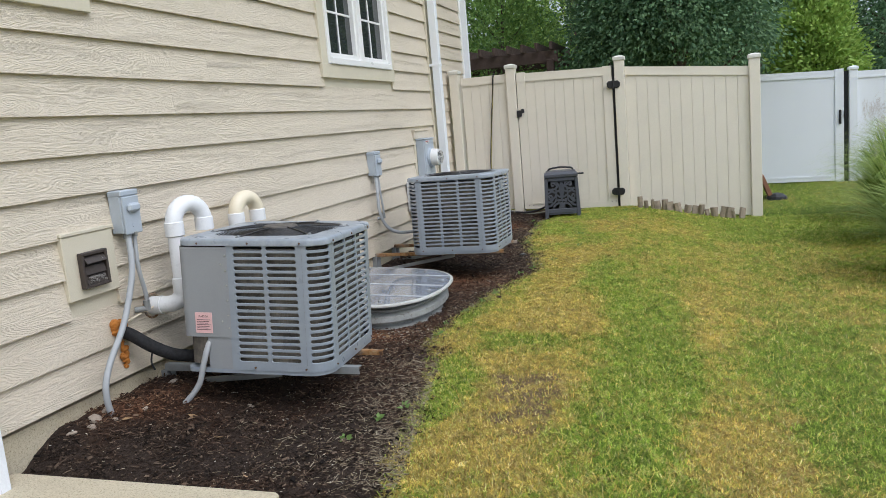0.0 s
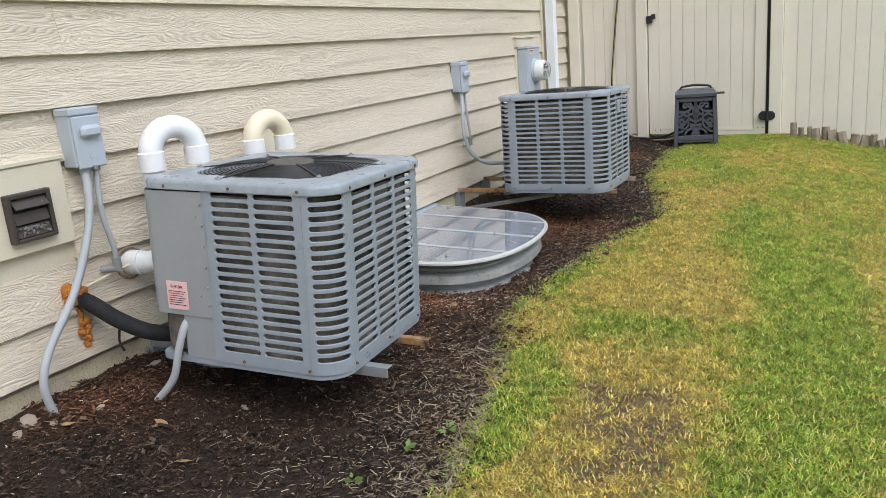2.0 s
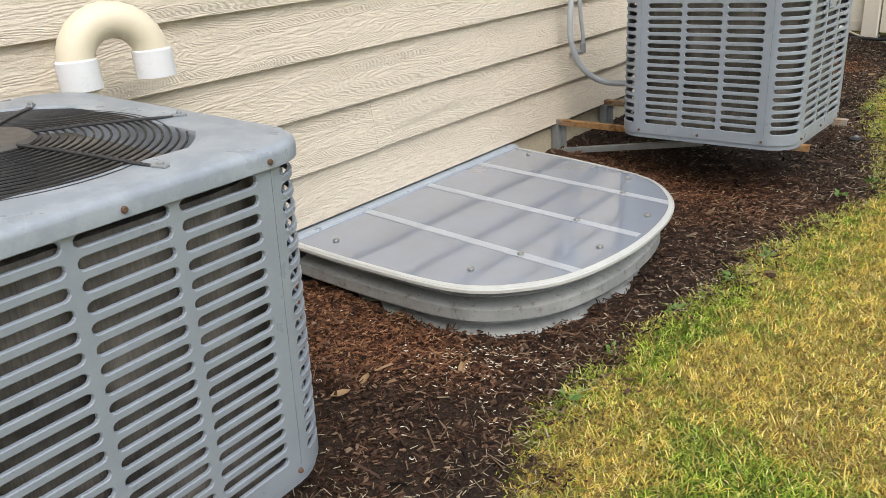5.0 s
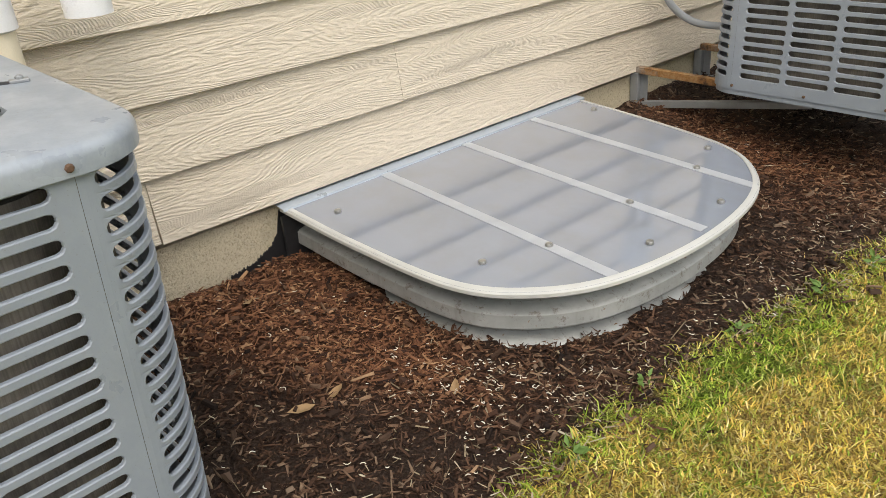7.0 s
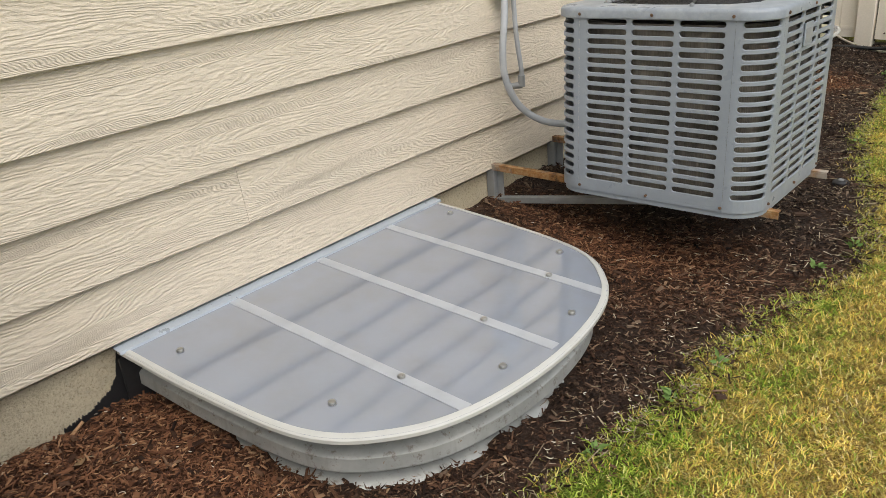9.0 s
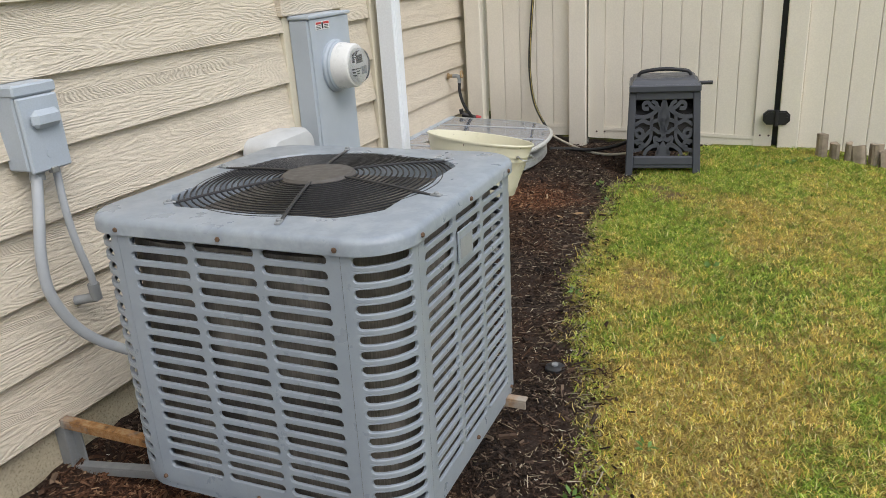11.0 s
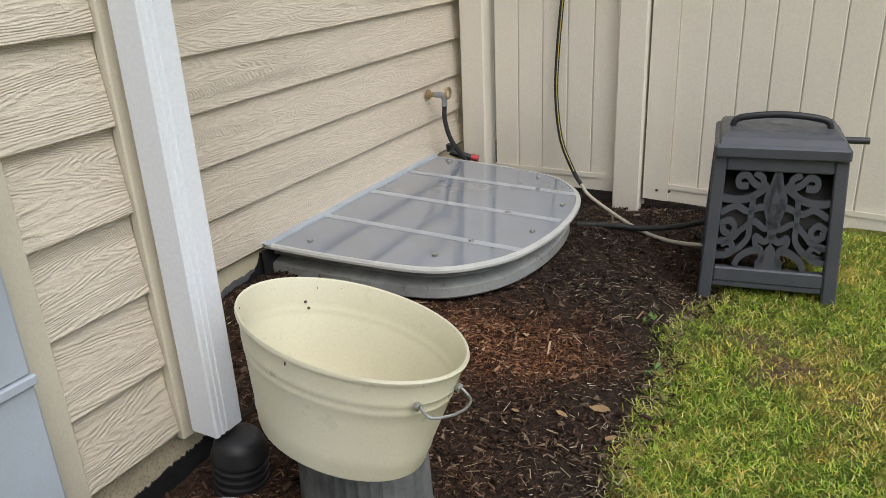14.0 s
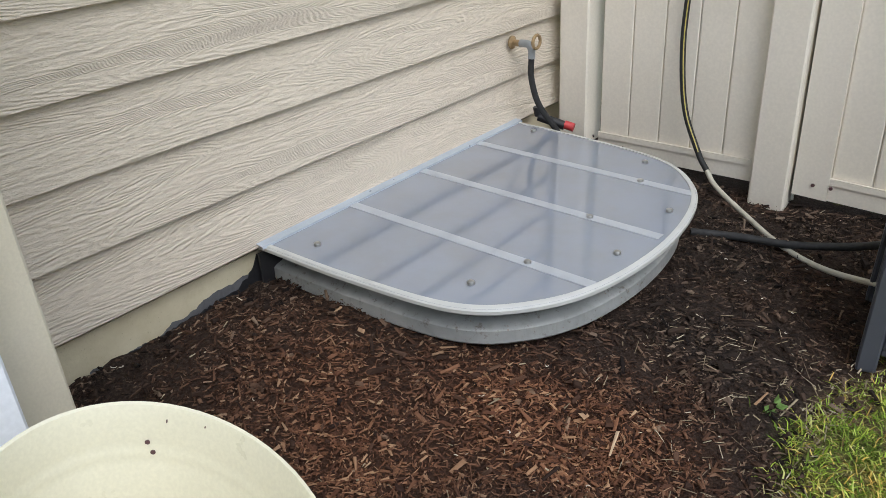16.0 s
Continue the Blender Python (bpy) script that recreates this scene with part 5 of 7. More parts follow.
part("red_tag", Geo().box(-0.002, 0.002, -0.012, 0.012, -0.042, 0.0, 0.001, Matrix.Translation((xf + 0.02, 7.405, 0.575)) @ Matrix.Rotation(radians(25), 4, "X")), painted("red_tag", (0.45, 0.06, 0.04), 0.5, dirt=0.2, scale=40), mt, "small red seal tag")
q = Matrix.Translation((xf + 0.006, 7.390, 0.970)) @ Matrix.Rotation(radians(90), 4, "Y")
part("socket_ring", Geo().lathe([(0.100, 0.0), (0.100, 0.010), (0.094, 0.016), (0.094, 0.024), (0.086, 0.028), (0.086, 0.0)], 40, q), M_GALV, mt, "", True)
part("meter_body", Geo().lathe([(0.087, 0.010), (0.087, 0.046), (0.084, 0.054), (0.082, 0.088), (0.077, 0.094), (0.066, 0.095), (0.066, 0.080), (0.0, 0.080)], 40, q, caps=False), M_GLASSY, mt, "white plastic meter body", True)
gl = Mat("clear_meter_cover", (0.9, 0.92, 0.93), 0.05)
gl.b.inputs["Transmission Weight"].default_value = 0.9
part("clear_dome", Geo().lathe([(0.0655, 0.088), (0.0655, 0.112), (0.060, 0.120), (0.0, 0.123)], 36, q, caps=False), gl.m, mt, "clear dome", True)
face = part("meter_face", Geo().lathe([(0.060, 0.080), (0.060, 0.094), (0.0, 0.094)], 32, q, caps=False), M_GLASSY, mt)
part("display", Geo().box(0.094, 0.098, -0.030, 0.016, 0.010, 0.040, 0.001, Matrix.Translation((xf + 0.006, 7.390, 0.970))), M_BLACK, face, "dark display")
# darker grey patch on the lower part of the face
part("meter_window", Geo().box(0.094, 0.0965, 0.004, 0.042, -0.034, -0.004, 0.001, Matrix.Translation((xf + 0.006, 7.390, 0.970))), M_PANEL, face, "grey patch beside the printing")
for i in range(3):
    part("print_bar", Geo().box(0.094, 0.0955, -0.036 + 0.004 * i, -0.002 - 0.005 * (i % 3), -0.012 - 0.009 * i, -0.008 - 0.009 * i, 0, Matrix.Translation((xf + 0.006, 7.390, 0.970))), M_BLACK, face, "unreadable printed line")
lab = part("warning_label", Geo().box(xf + 0.006, xf + 0.0075, 7.275, 7.372, 1.112, 1.142), M_WINDOW_FRAME, mt, "white warning label with red bands")
M_RED = painted("red_print", (0.50, 0.05, 0.05), 0.5, dirt=0.1, scale=30)
for a, b in ((7.278, 7.313), (7.331, 7.369)):
    part("red_band", Geo().box(xf + 0.0075, xf + 0.0085, a, b, 1.132, 1.140), M_RED, lab)
    for i in range(3):
        part("print_bar", Geo().box(xf + 0.0075, xf + 0.0083, a + 0.002, b - 0.004, 1.126 - 0.0055 * i, 1.1285 - 0.0055 * i), M_BLACK, lab)
part("print_mark", Geo().box(xf + 0.0075, xf + 0.0085, 7.317, 7.327, 1.116, 1.138), M_BLACK, lab)
single("meter_backboard", Geo().box(WALL_A + 0.001, WALL_A + 0.022, 7.198, 7.622, 0.06, 1.168, 0.003), M_TRIM, "cream painted board behind the meter cabinet", "trim board")
mh = thing("meter_header", "cream wood-grain trim board above the meter cabinet", "trim board")
part("board", Geo().box(WALL_A + 0.001, WALL_A + 0.036, 7.182, 7.622, 1.170, 1.242, 0.003), M_SIDING, mh)
part("drip_cap", Geo().box(WALL_A + 0.001, WALL_A + 0.046, 7.176, 7.628, 1.242, 1.259, 0.003), M_SIDING, mh, "projecting drip cap")

# plastic service enclosure beside the meter
en = thing("service_enclosure", "pale grey plastic service enclosure with embossed fan pattern", "utility box")
M_ENC = painted("pale_grey_plastic", (0.55, 0.56, 0.56), 0.55, dirt=0.45, scale=8, bump=0.05)


def rounded_rect(y0, y1, z0, z1, r, n=6):
    out = []
    for cy, cz, a0 in ((y1 - r, z1 - r, 0), (y0 + r, z1 - r, 90), (y0 + r, z0 + r, 180), (y1 - r, z0 + r, 270)):
        out += [(cy + r * math.cos(radians(a0 + 90 * i / n)), cz + r * math.sin(radians(a0 + 90 * i / n))) for i in range(n + 1)]
    return out


to_wall = Matrix(((0, 0, 1, 0), (1, 0, 0, 0), (0, 1, 0, 0), (0, 0, 0, 1)))


def loft(layers, mat_fix=to_wall):
    g = Geo()
    k = len(layers[0][0])
    v = [(a, b, x) for o, x in layers for a, b in o]
    f = [(i * k + j, i * k + (j + 1) % k, (i + 1) * k + (j + 1) % k, (i + 1) * k + j) for i in range(len(layers) - 1) for j in range(k)]
    f.append(tuple(range((len(layers) - 1) * k, len(layers) * k)))
    return g.add(v, f, mat_fix)


ey0, ey1, ez0, ez1 = 6.868, 7.138, 0.46, 0.785
part("back", loft([(rounded_rect(ey0, ey1, ez0, ez1, 0.05), WALL_A + 0.02), (rounded_rect(ey0, ey1, ez0, ez1, 0.05), WALL_A + 0.075)]), M_ENC, en, "", True)
lid = part("lid", loft([(rounded_rect(ey0 - 0.004, ey1 + 0.004, ez0 - 0.004, ez1 + 0.004, 0.052), WALL_A + 0.076), (rounded_rect(ey0 - 0.004, ey1 + 0.004, ez0 - 0.004, ez1 + 0.004, 0.052), WALL_A + 0.120),
                       (rounded_rect(ey0 + 0.008, ey1 - 0.008, ez0 + 0.008, ez1 - 0.008, 0.05), WALL_A + 0.142), (rounded_rect(ey0 + 0.03, ey1 - 0.03, ez0 + 0.03, ez1 - 0.03, 0.035), WALL_A + 0.147)]), M_ENC, en, "", True)
for i in range(6):
    a = radians(28 + 17 * i)
    pts = [(WALL_A + 0.148, 6.975 + t * 0.14 * math.cos(a), ez0 + 0.035 + t * 0.165 * math.sin(a)) for t in (0.25, 0.5, 0.75, 1.0)]
    part("embossed_ray", Geo().tube(pts, [0.004, 0.010, 0.010, 0.004], 8), M_ENC, lid, "", True)
part("embossed_frame", Geo().tube([(WALL_A + 0.147, 6.94, 0.685), (WALL_A + 0.147, 7.075, 0.685), (WALL_A + 0.147, 7.09, 0.725), (WALL_A + 0.147, 6.925, 0.725)], 0.003, 6, False, True), M_ENC, lid)
part("latch", Geo().box(WALL_A + 0.06, WALL_A + 0.125, ey1 + 0.004, ey1 + 0.018, 0.66, 0.70, 0.004), M_SCREW, en, "metal hasp")
part("hinge_clip", Geo().box(WALL_A + 0.145, WALL_A + 0.154, ey0 + 0.012, ey0 + 0.05, 0.60, 0.675, 0.003), M_ENC, en)
M_BRASS = painted("tarnished_brass", (0.42, 0.30, 0.16), 0.5, metal=0.6, dirt=0.5, scale=40, bump=0.2)
wire = thing("ground_wire", "thin black cable clamped below the meter cabinet", "cable")
part("run", Geo().tube(curve_points([(-2.085, 7.005, 0.50), (-2.085, 7.010, 0.455), (-2.085, 7.055, 0.449), (-2.085, 7.12, 0.447), (-2.085, 7.19, 0.439), (-2.085, 7.245, 0.410), (-2.085, 7.268, 0.35)], 6), 0.0045, 6), M_WIRE, wire, "", True)
part("clamp", Geo().box(-2.10, -2.072, 7.256, 7.282, 0.325, 0.356, 0.004), M_BRASS, wire, "greenish tarnished clamp")

# garden tap
sp = thing("garden_tap", "weathered brass garden tap with hose on the wall", "tap")
xs, ys_, zs = WALL_B + 0.02, 10.07, 0.535
part("flange", Geo().lathe([(0.024, 0.0), (0.024, 0.006), (0.012, 0.012), (0.012, 0.05)], 14, Matrix.Translation((xs, ys_, zs)) @ Matrix.Rotation(radians(90), 4, "Y")), M_BRASS, sp, "", True)
part("body", Geo().tube(curve_points([(xs + 0.04, ys_, zs), (xs + 0.075, ys_, zs), (xs + 0.088, ys_, zs - 0.02), (xs + 0.088, ys_, zs - 0.05)], 4), 0.014, 10), M_STEEL, sp, "", True)
part("handle", Geo().tube([(xs + 0.11 + 0.0 * math.cos(a), ys_ + 0.024 * math.cos(a), zs + 0.012 + 0.024 * math.sin(a)) for a in (2 * math.pi * i / 14 for i in range(14))], 0.006, 6, False, True), M_BRASS, sp, "", True)
part("hose_end", Geo().tube(curve_points([(xs + 0.088, ys_, zs - 0.045), (xs + 0.09, ys_ - 0.005, zs - 0.12), (xs + 0.12, ys_ + 0.0, zs - 0.22), (xs + 0.17, ys_ + 0.05, zs - 0.33), (xs + 0.20, ys_ + 0.08, zs - 0.42)], 6), 0.0115, 10), M_RUBBER, sp, "short black hose", True)
nz = thing("hose_splitter", "black and red hose fitting beside the well cover", "hose fitting")
part("body", Geo().tube([(-2.70, 10.16, 0.235), (-2.60, 10.19, 0.205)], 0.018, 10), M_BLACK, nz, "", True)
part("knob", Geo().tube([(-2.60, 10.19, 0.21), (-2.565, 10.20, 0.20)], 0.017, 10), M_RED, nz, "red knob", True)
part("knob", Geo().tube([(-2.70, 10.16, 0.24), (-2.705, 10.155, 0.275)], 0.016, 10), M_BLACK, nz, "", True)


# ---- stickers and plates on the units ----
M_PINK = painted("pink_sticker", (0.78, 0.50, 0.50), 0.5, dirt=0.15, scale=20)
M_INK = painted("dark_ink", (0.10, 0.05, 0.05), 0.6, dirt=0.1, scale=20)
cover = [o for o in ac_near.children if o.name.startswith("control_cover")][0]
part("sticker", Geo().box(-0.288, -0.203, -UNIT_S - 0.0050, -UNIT_S - 0.0025, 0.174, 0.272), M_PINK, cover, "pink refrigerant sticker")
words = bpy.data.curves.new("sticker_text", "FONT")
words.body, words.size, words.extrude, words.align_x = "R-410A", 0.016, 0.0004, "CENTER"
words.materials.append(M_INK)
tx = new("sticker_text", words)
tx.parent, tx.matrix_local = ac_near, pose(-0.2455, -UNIT_S - 0.0056, 0.249, 90, 0, 0)
for i in range(7):
    part("print_bar", Geo().box(-0.281, -0.212 - 0.006 * (i % 3), -UNIT_S - 0.0057, -UNIT_S - 0.0050, 0.236 - 0.0078 * i, 0.2385 - 0.0078 * i), M_INK, cover)
m = Matrix.Rotation(radians(180), 4, "Z")
plate = part("rating_plate", Geo().box(-0.075, 0.005, -UNIT_S - 0.006, -UNIT_S - 0.002, 0.475, 0.545, 0.001, m), M_UNIT, ac_far, "silver rating plate")
part("plate_ink", Geo().box(-0.067, -0.003, -UNIT_S - 0.007, -UNIT_S - 0.006, 0.484, 0.528, 0, m), M_PANEL, plate)


# ---- steel brackets under the units ----
def bracket(y, x_end, z_top, rusty, label, brace):
    b = thing("steel_bracket", label, "bracket", "steel brackets under the units")
    mat = M_RUST if rusty else M_STEEL
    t, w = 0.005, (0.026 if rusty else 0.036)
    g = Geo().box(WALL_A + 0.02, x_end, y - w / 2, y + w / 2, z_top - t, z_top, 0.0015).box(WALL_A + 0.02, x_end, y - w / 2, y - w / 2 + t, z_top - w, z_top - t, 0.0015)
    part("rail", g, mat, b)
    part("wall_leg", Geo().box(WALL_A - 0.008, WALL_A + 0.03, y - w / 2, y + w / 2, -0.1, z_top - w, 0.002).box(WALL_A + 0.025, WALL_A + 0.06, y + 0.01, y + 0.016, -0.1, z_top - w, 0.002), M_STEEL, b)
    if brace:
        a, c = Vector((WALL_A + 0.04, y, 0.10)), Vector((x_end - 0.42, y, z_top - w))
        d = (c - a).normalized()
        m = Matrix.Translation(a) @ d.to_track_quat("X", "Z").to_matrix().to_4x4()
        part("brace", Geo().box(0, (c - a).length, -0.014, 0.014, -0.003, 0.003, 0.001, m).box(0, (c - a).length, -0.014, -0.010, -0.022, -0.003, 0.001, m), M_STEEL, b)
    return b


bracket(3.115, -1.085, 0.196, False, "dull steel bracket carrying the tilted unit", True)
bracket(3.392, -1.080, 0.190, True, "rusty steel bracket carrying the tilted unit", True)
bracket(5.955, -1.045, 0.243, True, "rusty steel bracket carrying the level unit", True)
bracket(6.410, -1.03, 0.243, True, "rusty steel bracket carrying the level unit", True)


# ---- tub and buckets ----
def galvanised():
    k = Mat("spangled_zinc", (0.42, 0.44, 0.45), 0.5, 0.25)
    p = k.place()
    vo = k.t.nodes.new("ShaderNodeTexVoronoi")
    vo.inputs["Scale"].default_value = 150
    k.link(p, vo.inputs["Vector"])
    c = k.ramp(vo.outputs["Color"], (0.2, (0.46, 0.49, 0.51)), (0.8, (0.64, 0.67, 0.69)))
    k.colour(k.mix(k.grey(k.noise(p, 6, 5), 0.4, 0.7, 0, 0.5), c, (0.34, 0.35, 0.35)))
    return k.m


def dark_zinc():
    k = Mat("dull_dark_zinc", (0.16, 0.17, 0.17), 0.55, 0.4)
    p = k.place()
    k.colour(k.ramp(k.noise(p, 8, 6, 0.65), (0.35, (0.15, 0.157, 0.157)), (0.65, (0.29, 0.30, 0.30))))
    return k.m


M_ZINC, M_DARKZINC = galvanised(), dark_zinc()


def upturned_bucket(x, y, z0, h, r0, r1, label, ribs):
    b = thing("metal_bucket", label, "bucket", "upturned metal buckets")
    n = 108
    body = Geo()
    v = []
    zs = [(r0 + 0.007, 0.0), (r0 + 0.007, 0.014), (r0, 0.018), (r0 + (r1 - r0) * 0.10, h * 0.10), (r0 + (r1 - r0) * 0.45, h * 0.45), (r0 + (r1 - r0) * 0.85, h * 0.86), (r1, h * 0.9), (r1, h - 0.004)]
    for k, (r, z) in enumerate(zs):
        for j in range(n):
            a = 2 * math.pi * j / n
            rr = r + (0.0035 * (1 if j % 3 == 0 else 0) if ribs and 3 <= k <= 5 else 0)
            v.append((x + rr * math.cos(a), y + rr * math.sin(a), z0 + z))
    body.add(v, [(k * n + j, k * n + (j + 1) % n, (k + 1) * n + (j + 1) % n, (k + 1) * n + j) for k in range(len(zs) - 1) for j in range(n)])
    part("side", body, M_DARKZINC, b)
    m = Matrix.Translation((x, y, z0 + h))
    part("bottom", Geo().lathe([(r1 + 0.003, -0.012), (r1 + 0.003, 0.0), (r1 - 0.002, 0.003), (r1 - 0.008, -0.003), (r1 * 0.5, -0.002), (0.0, -0.001)], 48, m, caps=False), M_ZINC, b, "spangled zinc bottom turned up", True)
    part("rivet_hole", Geo().lathe([(0.0045, 0.0), (0.004, 0.0012)], 8, m), M_BLACK, b)
    return b


upturned_bucket(-1.765, 7.52, -0.01, 0.316, 0.178, 0.165, "upturned galvanised bucket standing on the mulch", True)
upturned_bucket(-1.795, 8.035, -0.01, 0.335, 0.150, 0.138, "dark ribbed upturned bucket under the cream tub", True)

tub = thing("oval_tub", "cream enamelled oval tub tilted on an upturned bucket", "tub")
X_AX = Vector((0.97, -0.24, -0.058)).normalized()
Y_AX = Vector((0.24, 0.97, -0.161)).normalized()
Z_AX = X_AX.cross(Y_AX).normalized()
Y_AX = Z_AX.cross(X_AX)
TUB = Matrix.Translation((-1.706, 7.912, 0.578)) @ Matrix((X_AX, Y_AX, Z_AX)).transposed().to_4x4()
oval = 0.179 / 0.255
dep = 0.227


def side_r(z):
    t = -z / dep
    return 0.255 - 0.062 * t


rows = [(side_r(-dep) - 0.02, -dep + 0.004), (side_r(-dep), -dep), (side_r(-dep) + 0.003, -dep + 0.006)]
for z in (-0.20, -0.19, -0.18, -0.10, -0.075, -0.07, -0.065, -0.055, -0.05, -0.045, -0.02):
    bulge = 0.002 if z in (-0.19, -0.07, -0.05) else 0.0
    rows.append((side_r(z) + bulge, z))
rim = [(0.2535, -0.004), (0.2575, -0.006), (0.2600, 0.0), (0.2575, 0.005), (0.2530, 0.003)]
inner = [(0.2500, -0.004)] + [(side_r(z) - 0.004 + (0.001 if z in (-0.07, -0.05) else 0), z) for z in (-0.02, -0.045, -0.05, -0.055, -0.065, -0.07, -0.075, -0.15, -0.205)]
part("body", Geo().lathe(rows + rim + inner, 64, TUB, 1.0, oval, caps=False), M_TUB, tub, "", True)
k = Mat("grimy_tub_floor", (0.6, 0.5, 0.3), 0.7)
p_ = k.place()
k.colour(k.ramp(k.noise(p_, 22, 6, 0.7), (0.35, (0.20, 0.14, 0.075)), (0.5, (0.50, 0.42, 0.28)), (0.62, (0.70, 0.66, 0.54))))
part("floor", Geo().lathe([(side_r(-0.195) - 0.004, -0.195), (side_r(-0.195) - 0.016, -0.200), (0.10, -0.199), (0.0, -0.199)], 48, TUB, 1.0, oval, caps=False), k.m, tub, "dirty scaled floor", True)
part("under_side", Geo().lathe([(side_r(-dep) - 0.018, -dep + 0.003), (0.0, -dep + 0.006)], 48, TUB, 1.0, oval, caps=False), M_TUB, tub)
for sgn in (1, -1):
    pts = [TUB @ Vector((sgn * (0.249 + o), yy, zz)) for o, yy, zz in ((-0.004, -0.052, -0.045), (0.004, -0.055, -0.05), (0.022, -0.05, -0.056), (0.036, -0.02, -0.055), (0.038, 0.0, -0.055), (0.036, 0.02, -0.055), (0.022, 0.05, -0.056), (0.004, 0.055, -0.05), (-0.004, 0.052, -0.045))]
    hd = part("handle", Geo().tube(curve_points(pts, 4), 0.0026, 8), M_SCREW, tub, "bent wire handle", True)
    for yy in (-0.054, 0.054):
        part("handle_lug", Geo().lathe([(0.008, -0.004), (0.008, 0.002), (0.005, 0.004)], 10, TUB @ Matrix.Translation((sgn * 0.240, yy, -0.047)) @ Matrix.Rotation(radians(90 * sgn), 4, "Y")), M_SCREW, tub)
rng = random.Random(5)
for i in range(16):
    a = rng.uniform(0, 2 * math.pi)
    z = rng.choice((-0.004, -0.01, -0.03)) - rng.uniform(0, 0.012)
    out = rng.random() < 0.6
    r = side_r(z) + (0.0006 if out else -0.0046)
    s = rng.uniform(0.0010, 0.0026)
    m = TUB @ Matrix.Translation((r * math.cos(a), r * oval * math.sin(a), z)) @ Matrix.Rotation(math.atan2(math.sin(a), math.cos(a) * oval), 4, "Z") @ Matrix.Rotation(radians(90), 4, "Y")
    part("chip", Geo().lathe([(s, -0.0006), (s * 0.9, 0.0008), (s * 0.3, 0.001)], 6, m, rng.uniform(0.8, 3.0), 0.8), M_INK, tub, "chipped enamel spot")
for a, z in ((2.70, -0.045), (2.665, -0.058)):
    m = TUB @ Matrix.Translation(((side_r(z) - 0.0045) * math.cos(a), (side_r(z) - 0.0045) * oval * math.sin(a), z)) @ Matrix.Rotation(math.atan2(math.sin(a), math.cos(a) * oval), 4, "Z") @ Matrix.Rotation(radians(90), 4, "Y")
    part("drain_hole", Geo().lathe([(0.0036, -0.001), (0.003, 0.001)], 8, m), M_INK, tub, "dark punched hole")


for dx, dy, q in ((-0.05, 0.05, 0.011), (0.03, 0.075, 0.007), (-0.10, 0.01, 0.006), (0.08, -0.03, 0.005), (0.0, 0.10, 0.005)):
    m = TUB @ Matrix.Translation((dx, dy, -0.198 + q * 0.4)) @ Matrix.Rotation(dx * 40, 4, "Z")
    single("pebble", Geo().lathe([(0.25, -0.5), (0.9, -0.3), (1.0, 0.1), (0.6, 0.5), (0.2, 0.6)], 7, m @ Matrix.Diagonal((q * 1.3, q, q * 0.8, 1))), M_WOOD, "small tan pebble on the tub floor", "pebble", "pebbles in the tub")

# ---- hose reel box ----
reel = thing("hose_reel", "dark slate hose reel box with scrolled front panel on the lawn", "hose reel", at=pose(-1.160, 9.715, 0.0, 0, 0, 10) @ Matrix.Diagonal((0.94, 1, 1.045, 1)))


def taper(x, z):
    """Sides lean in towards the lid."""
    return 0.925 * x * (1 - 0.085 * z / 0.52)


def leaning(geo, depth_lean=True):
    geo.v = [(taper(x, z), y * (1 - (0.22 if depth_lean else 0) * z / 0.52), z) for x, y, z in geo.v]
    return geo


for sx in (-1, 1):
    part("front_leg", leaning(Geo().box(sx * 0.232 - 0.026, sx * 0.232 + 0.026, -0.20, -0.15, 0.0, 0.49, 0.006)), M_REEL, reel)
    part("back_leg", leaning(Geo().box(sx * 0.232 - 0.026, sx * 0.232 + 0.026, 0.15, 0.20, 0.0, 0.49, 0.006)), M_REEL, reel)
    part("side_panel", leaning(Geo().box(sx * 0.235 - 0.008, sx * 0.235 + 0.008, -0.15, 0.15, 0.07, 0.49, 0.003)), M_REEL, reel)
part("back_panel", leaning(Geo().box(-0.206, 0.206, 0.165, 0.18, 0.07, 0.49, 0.003)), M_REEL, reel)
part("bottom_rail", leaning(Geo().box(-0.206, 0.206, -0.196, -0.165, 0.065, 0.115, 0.005)), M_REEL, reel)
part("top_rail", leaning(Geo().box(-0.206, 0.206, -0.196, -0.165, 0.445, 0.49, 0.005)), M_REEL, reel)
part("arched_apron", leaning(Geo().box(-0.206, 0.206, -0.19, -0.172, 0.045, 0.066, 0.004)), M_REEL, reel)
lid = part("lid", Geo().box(-0.222, 0.222, -0.178, 0.178, 0.488, 0.532, 0.008), M_REEL, reel)
g = Geo()
layers = [(0.205, 0.165, 0.532), (0.198, 0.150, 0.552), (0.180, 0.120, 0.562)]
v = [(sx * a, sy * b, z) for a, b, z in layers for sx, sy in ((-1, -1), (1, -1), (1, 1), (-1, 1))]
g.add(v, [(4 * k + i, 4 * k + (i + 1) % 4, 4 * k + 4 + (i + 1) % 4, 4 * k + 4 + i) for k in range(2) for i in range(4)] + [(8, 9, 10, 11)])
part("lid_top", g, M_REEL, reel)
part("carry_handle", Geo().tube(curve_points([(-0.165, -0.02, 0.548), (-0.158, -0.02, 0.578), (-0.12, -0.02, 0.592), (0.0, -0.02, 0.602), (0.12, -0.02, 0.592), (0.158, -0.02, 0.578), (0.165, -0.02, 0.548)], 5), 0.0115, 10), M_BLACK, reel, "black carrying handle", True)
part("crank_arm", Geo().tube([(0.19, 0.06, 0.505), (0.31, 0.06, 0.505)], 0.0115, 12), M_SPOKE, reel, "dark grey crank end", True)
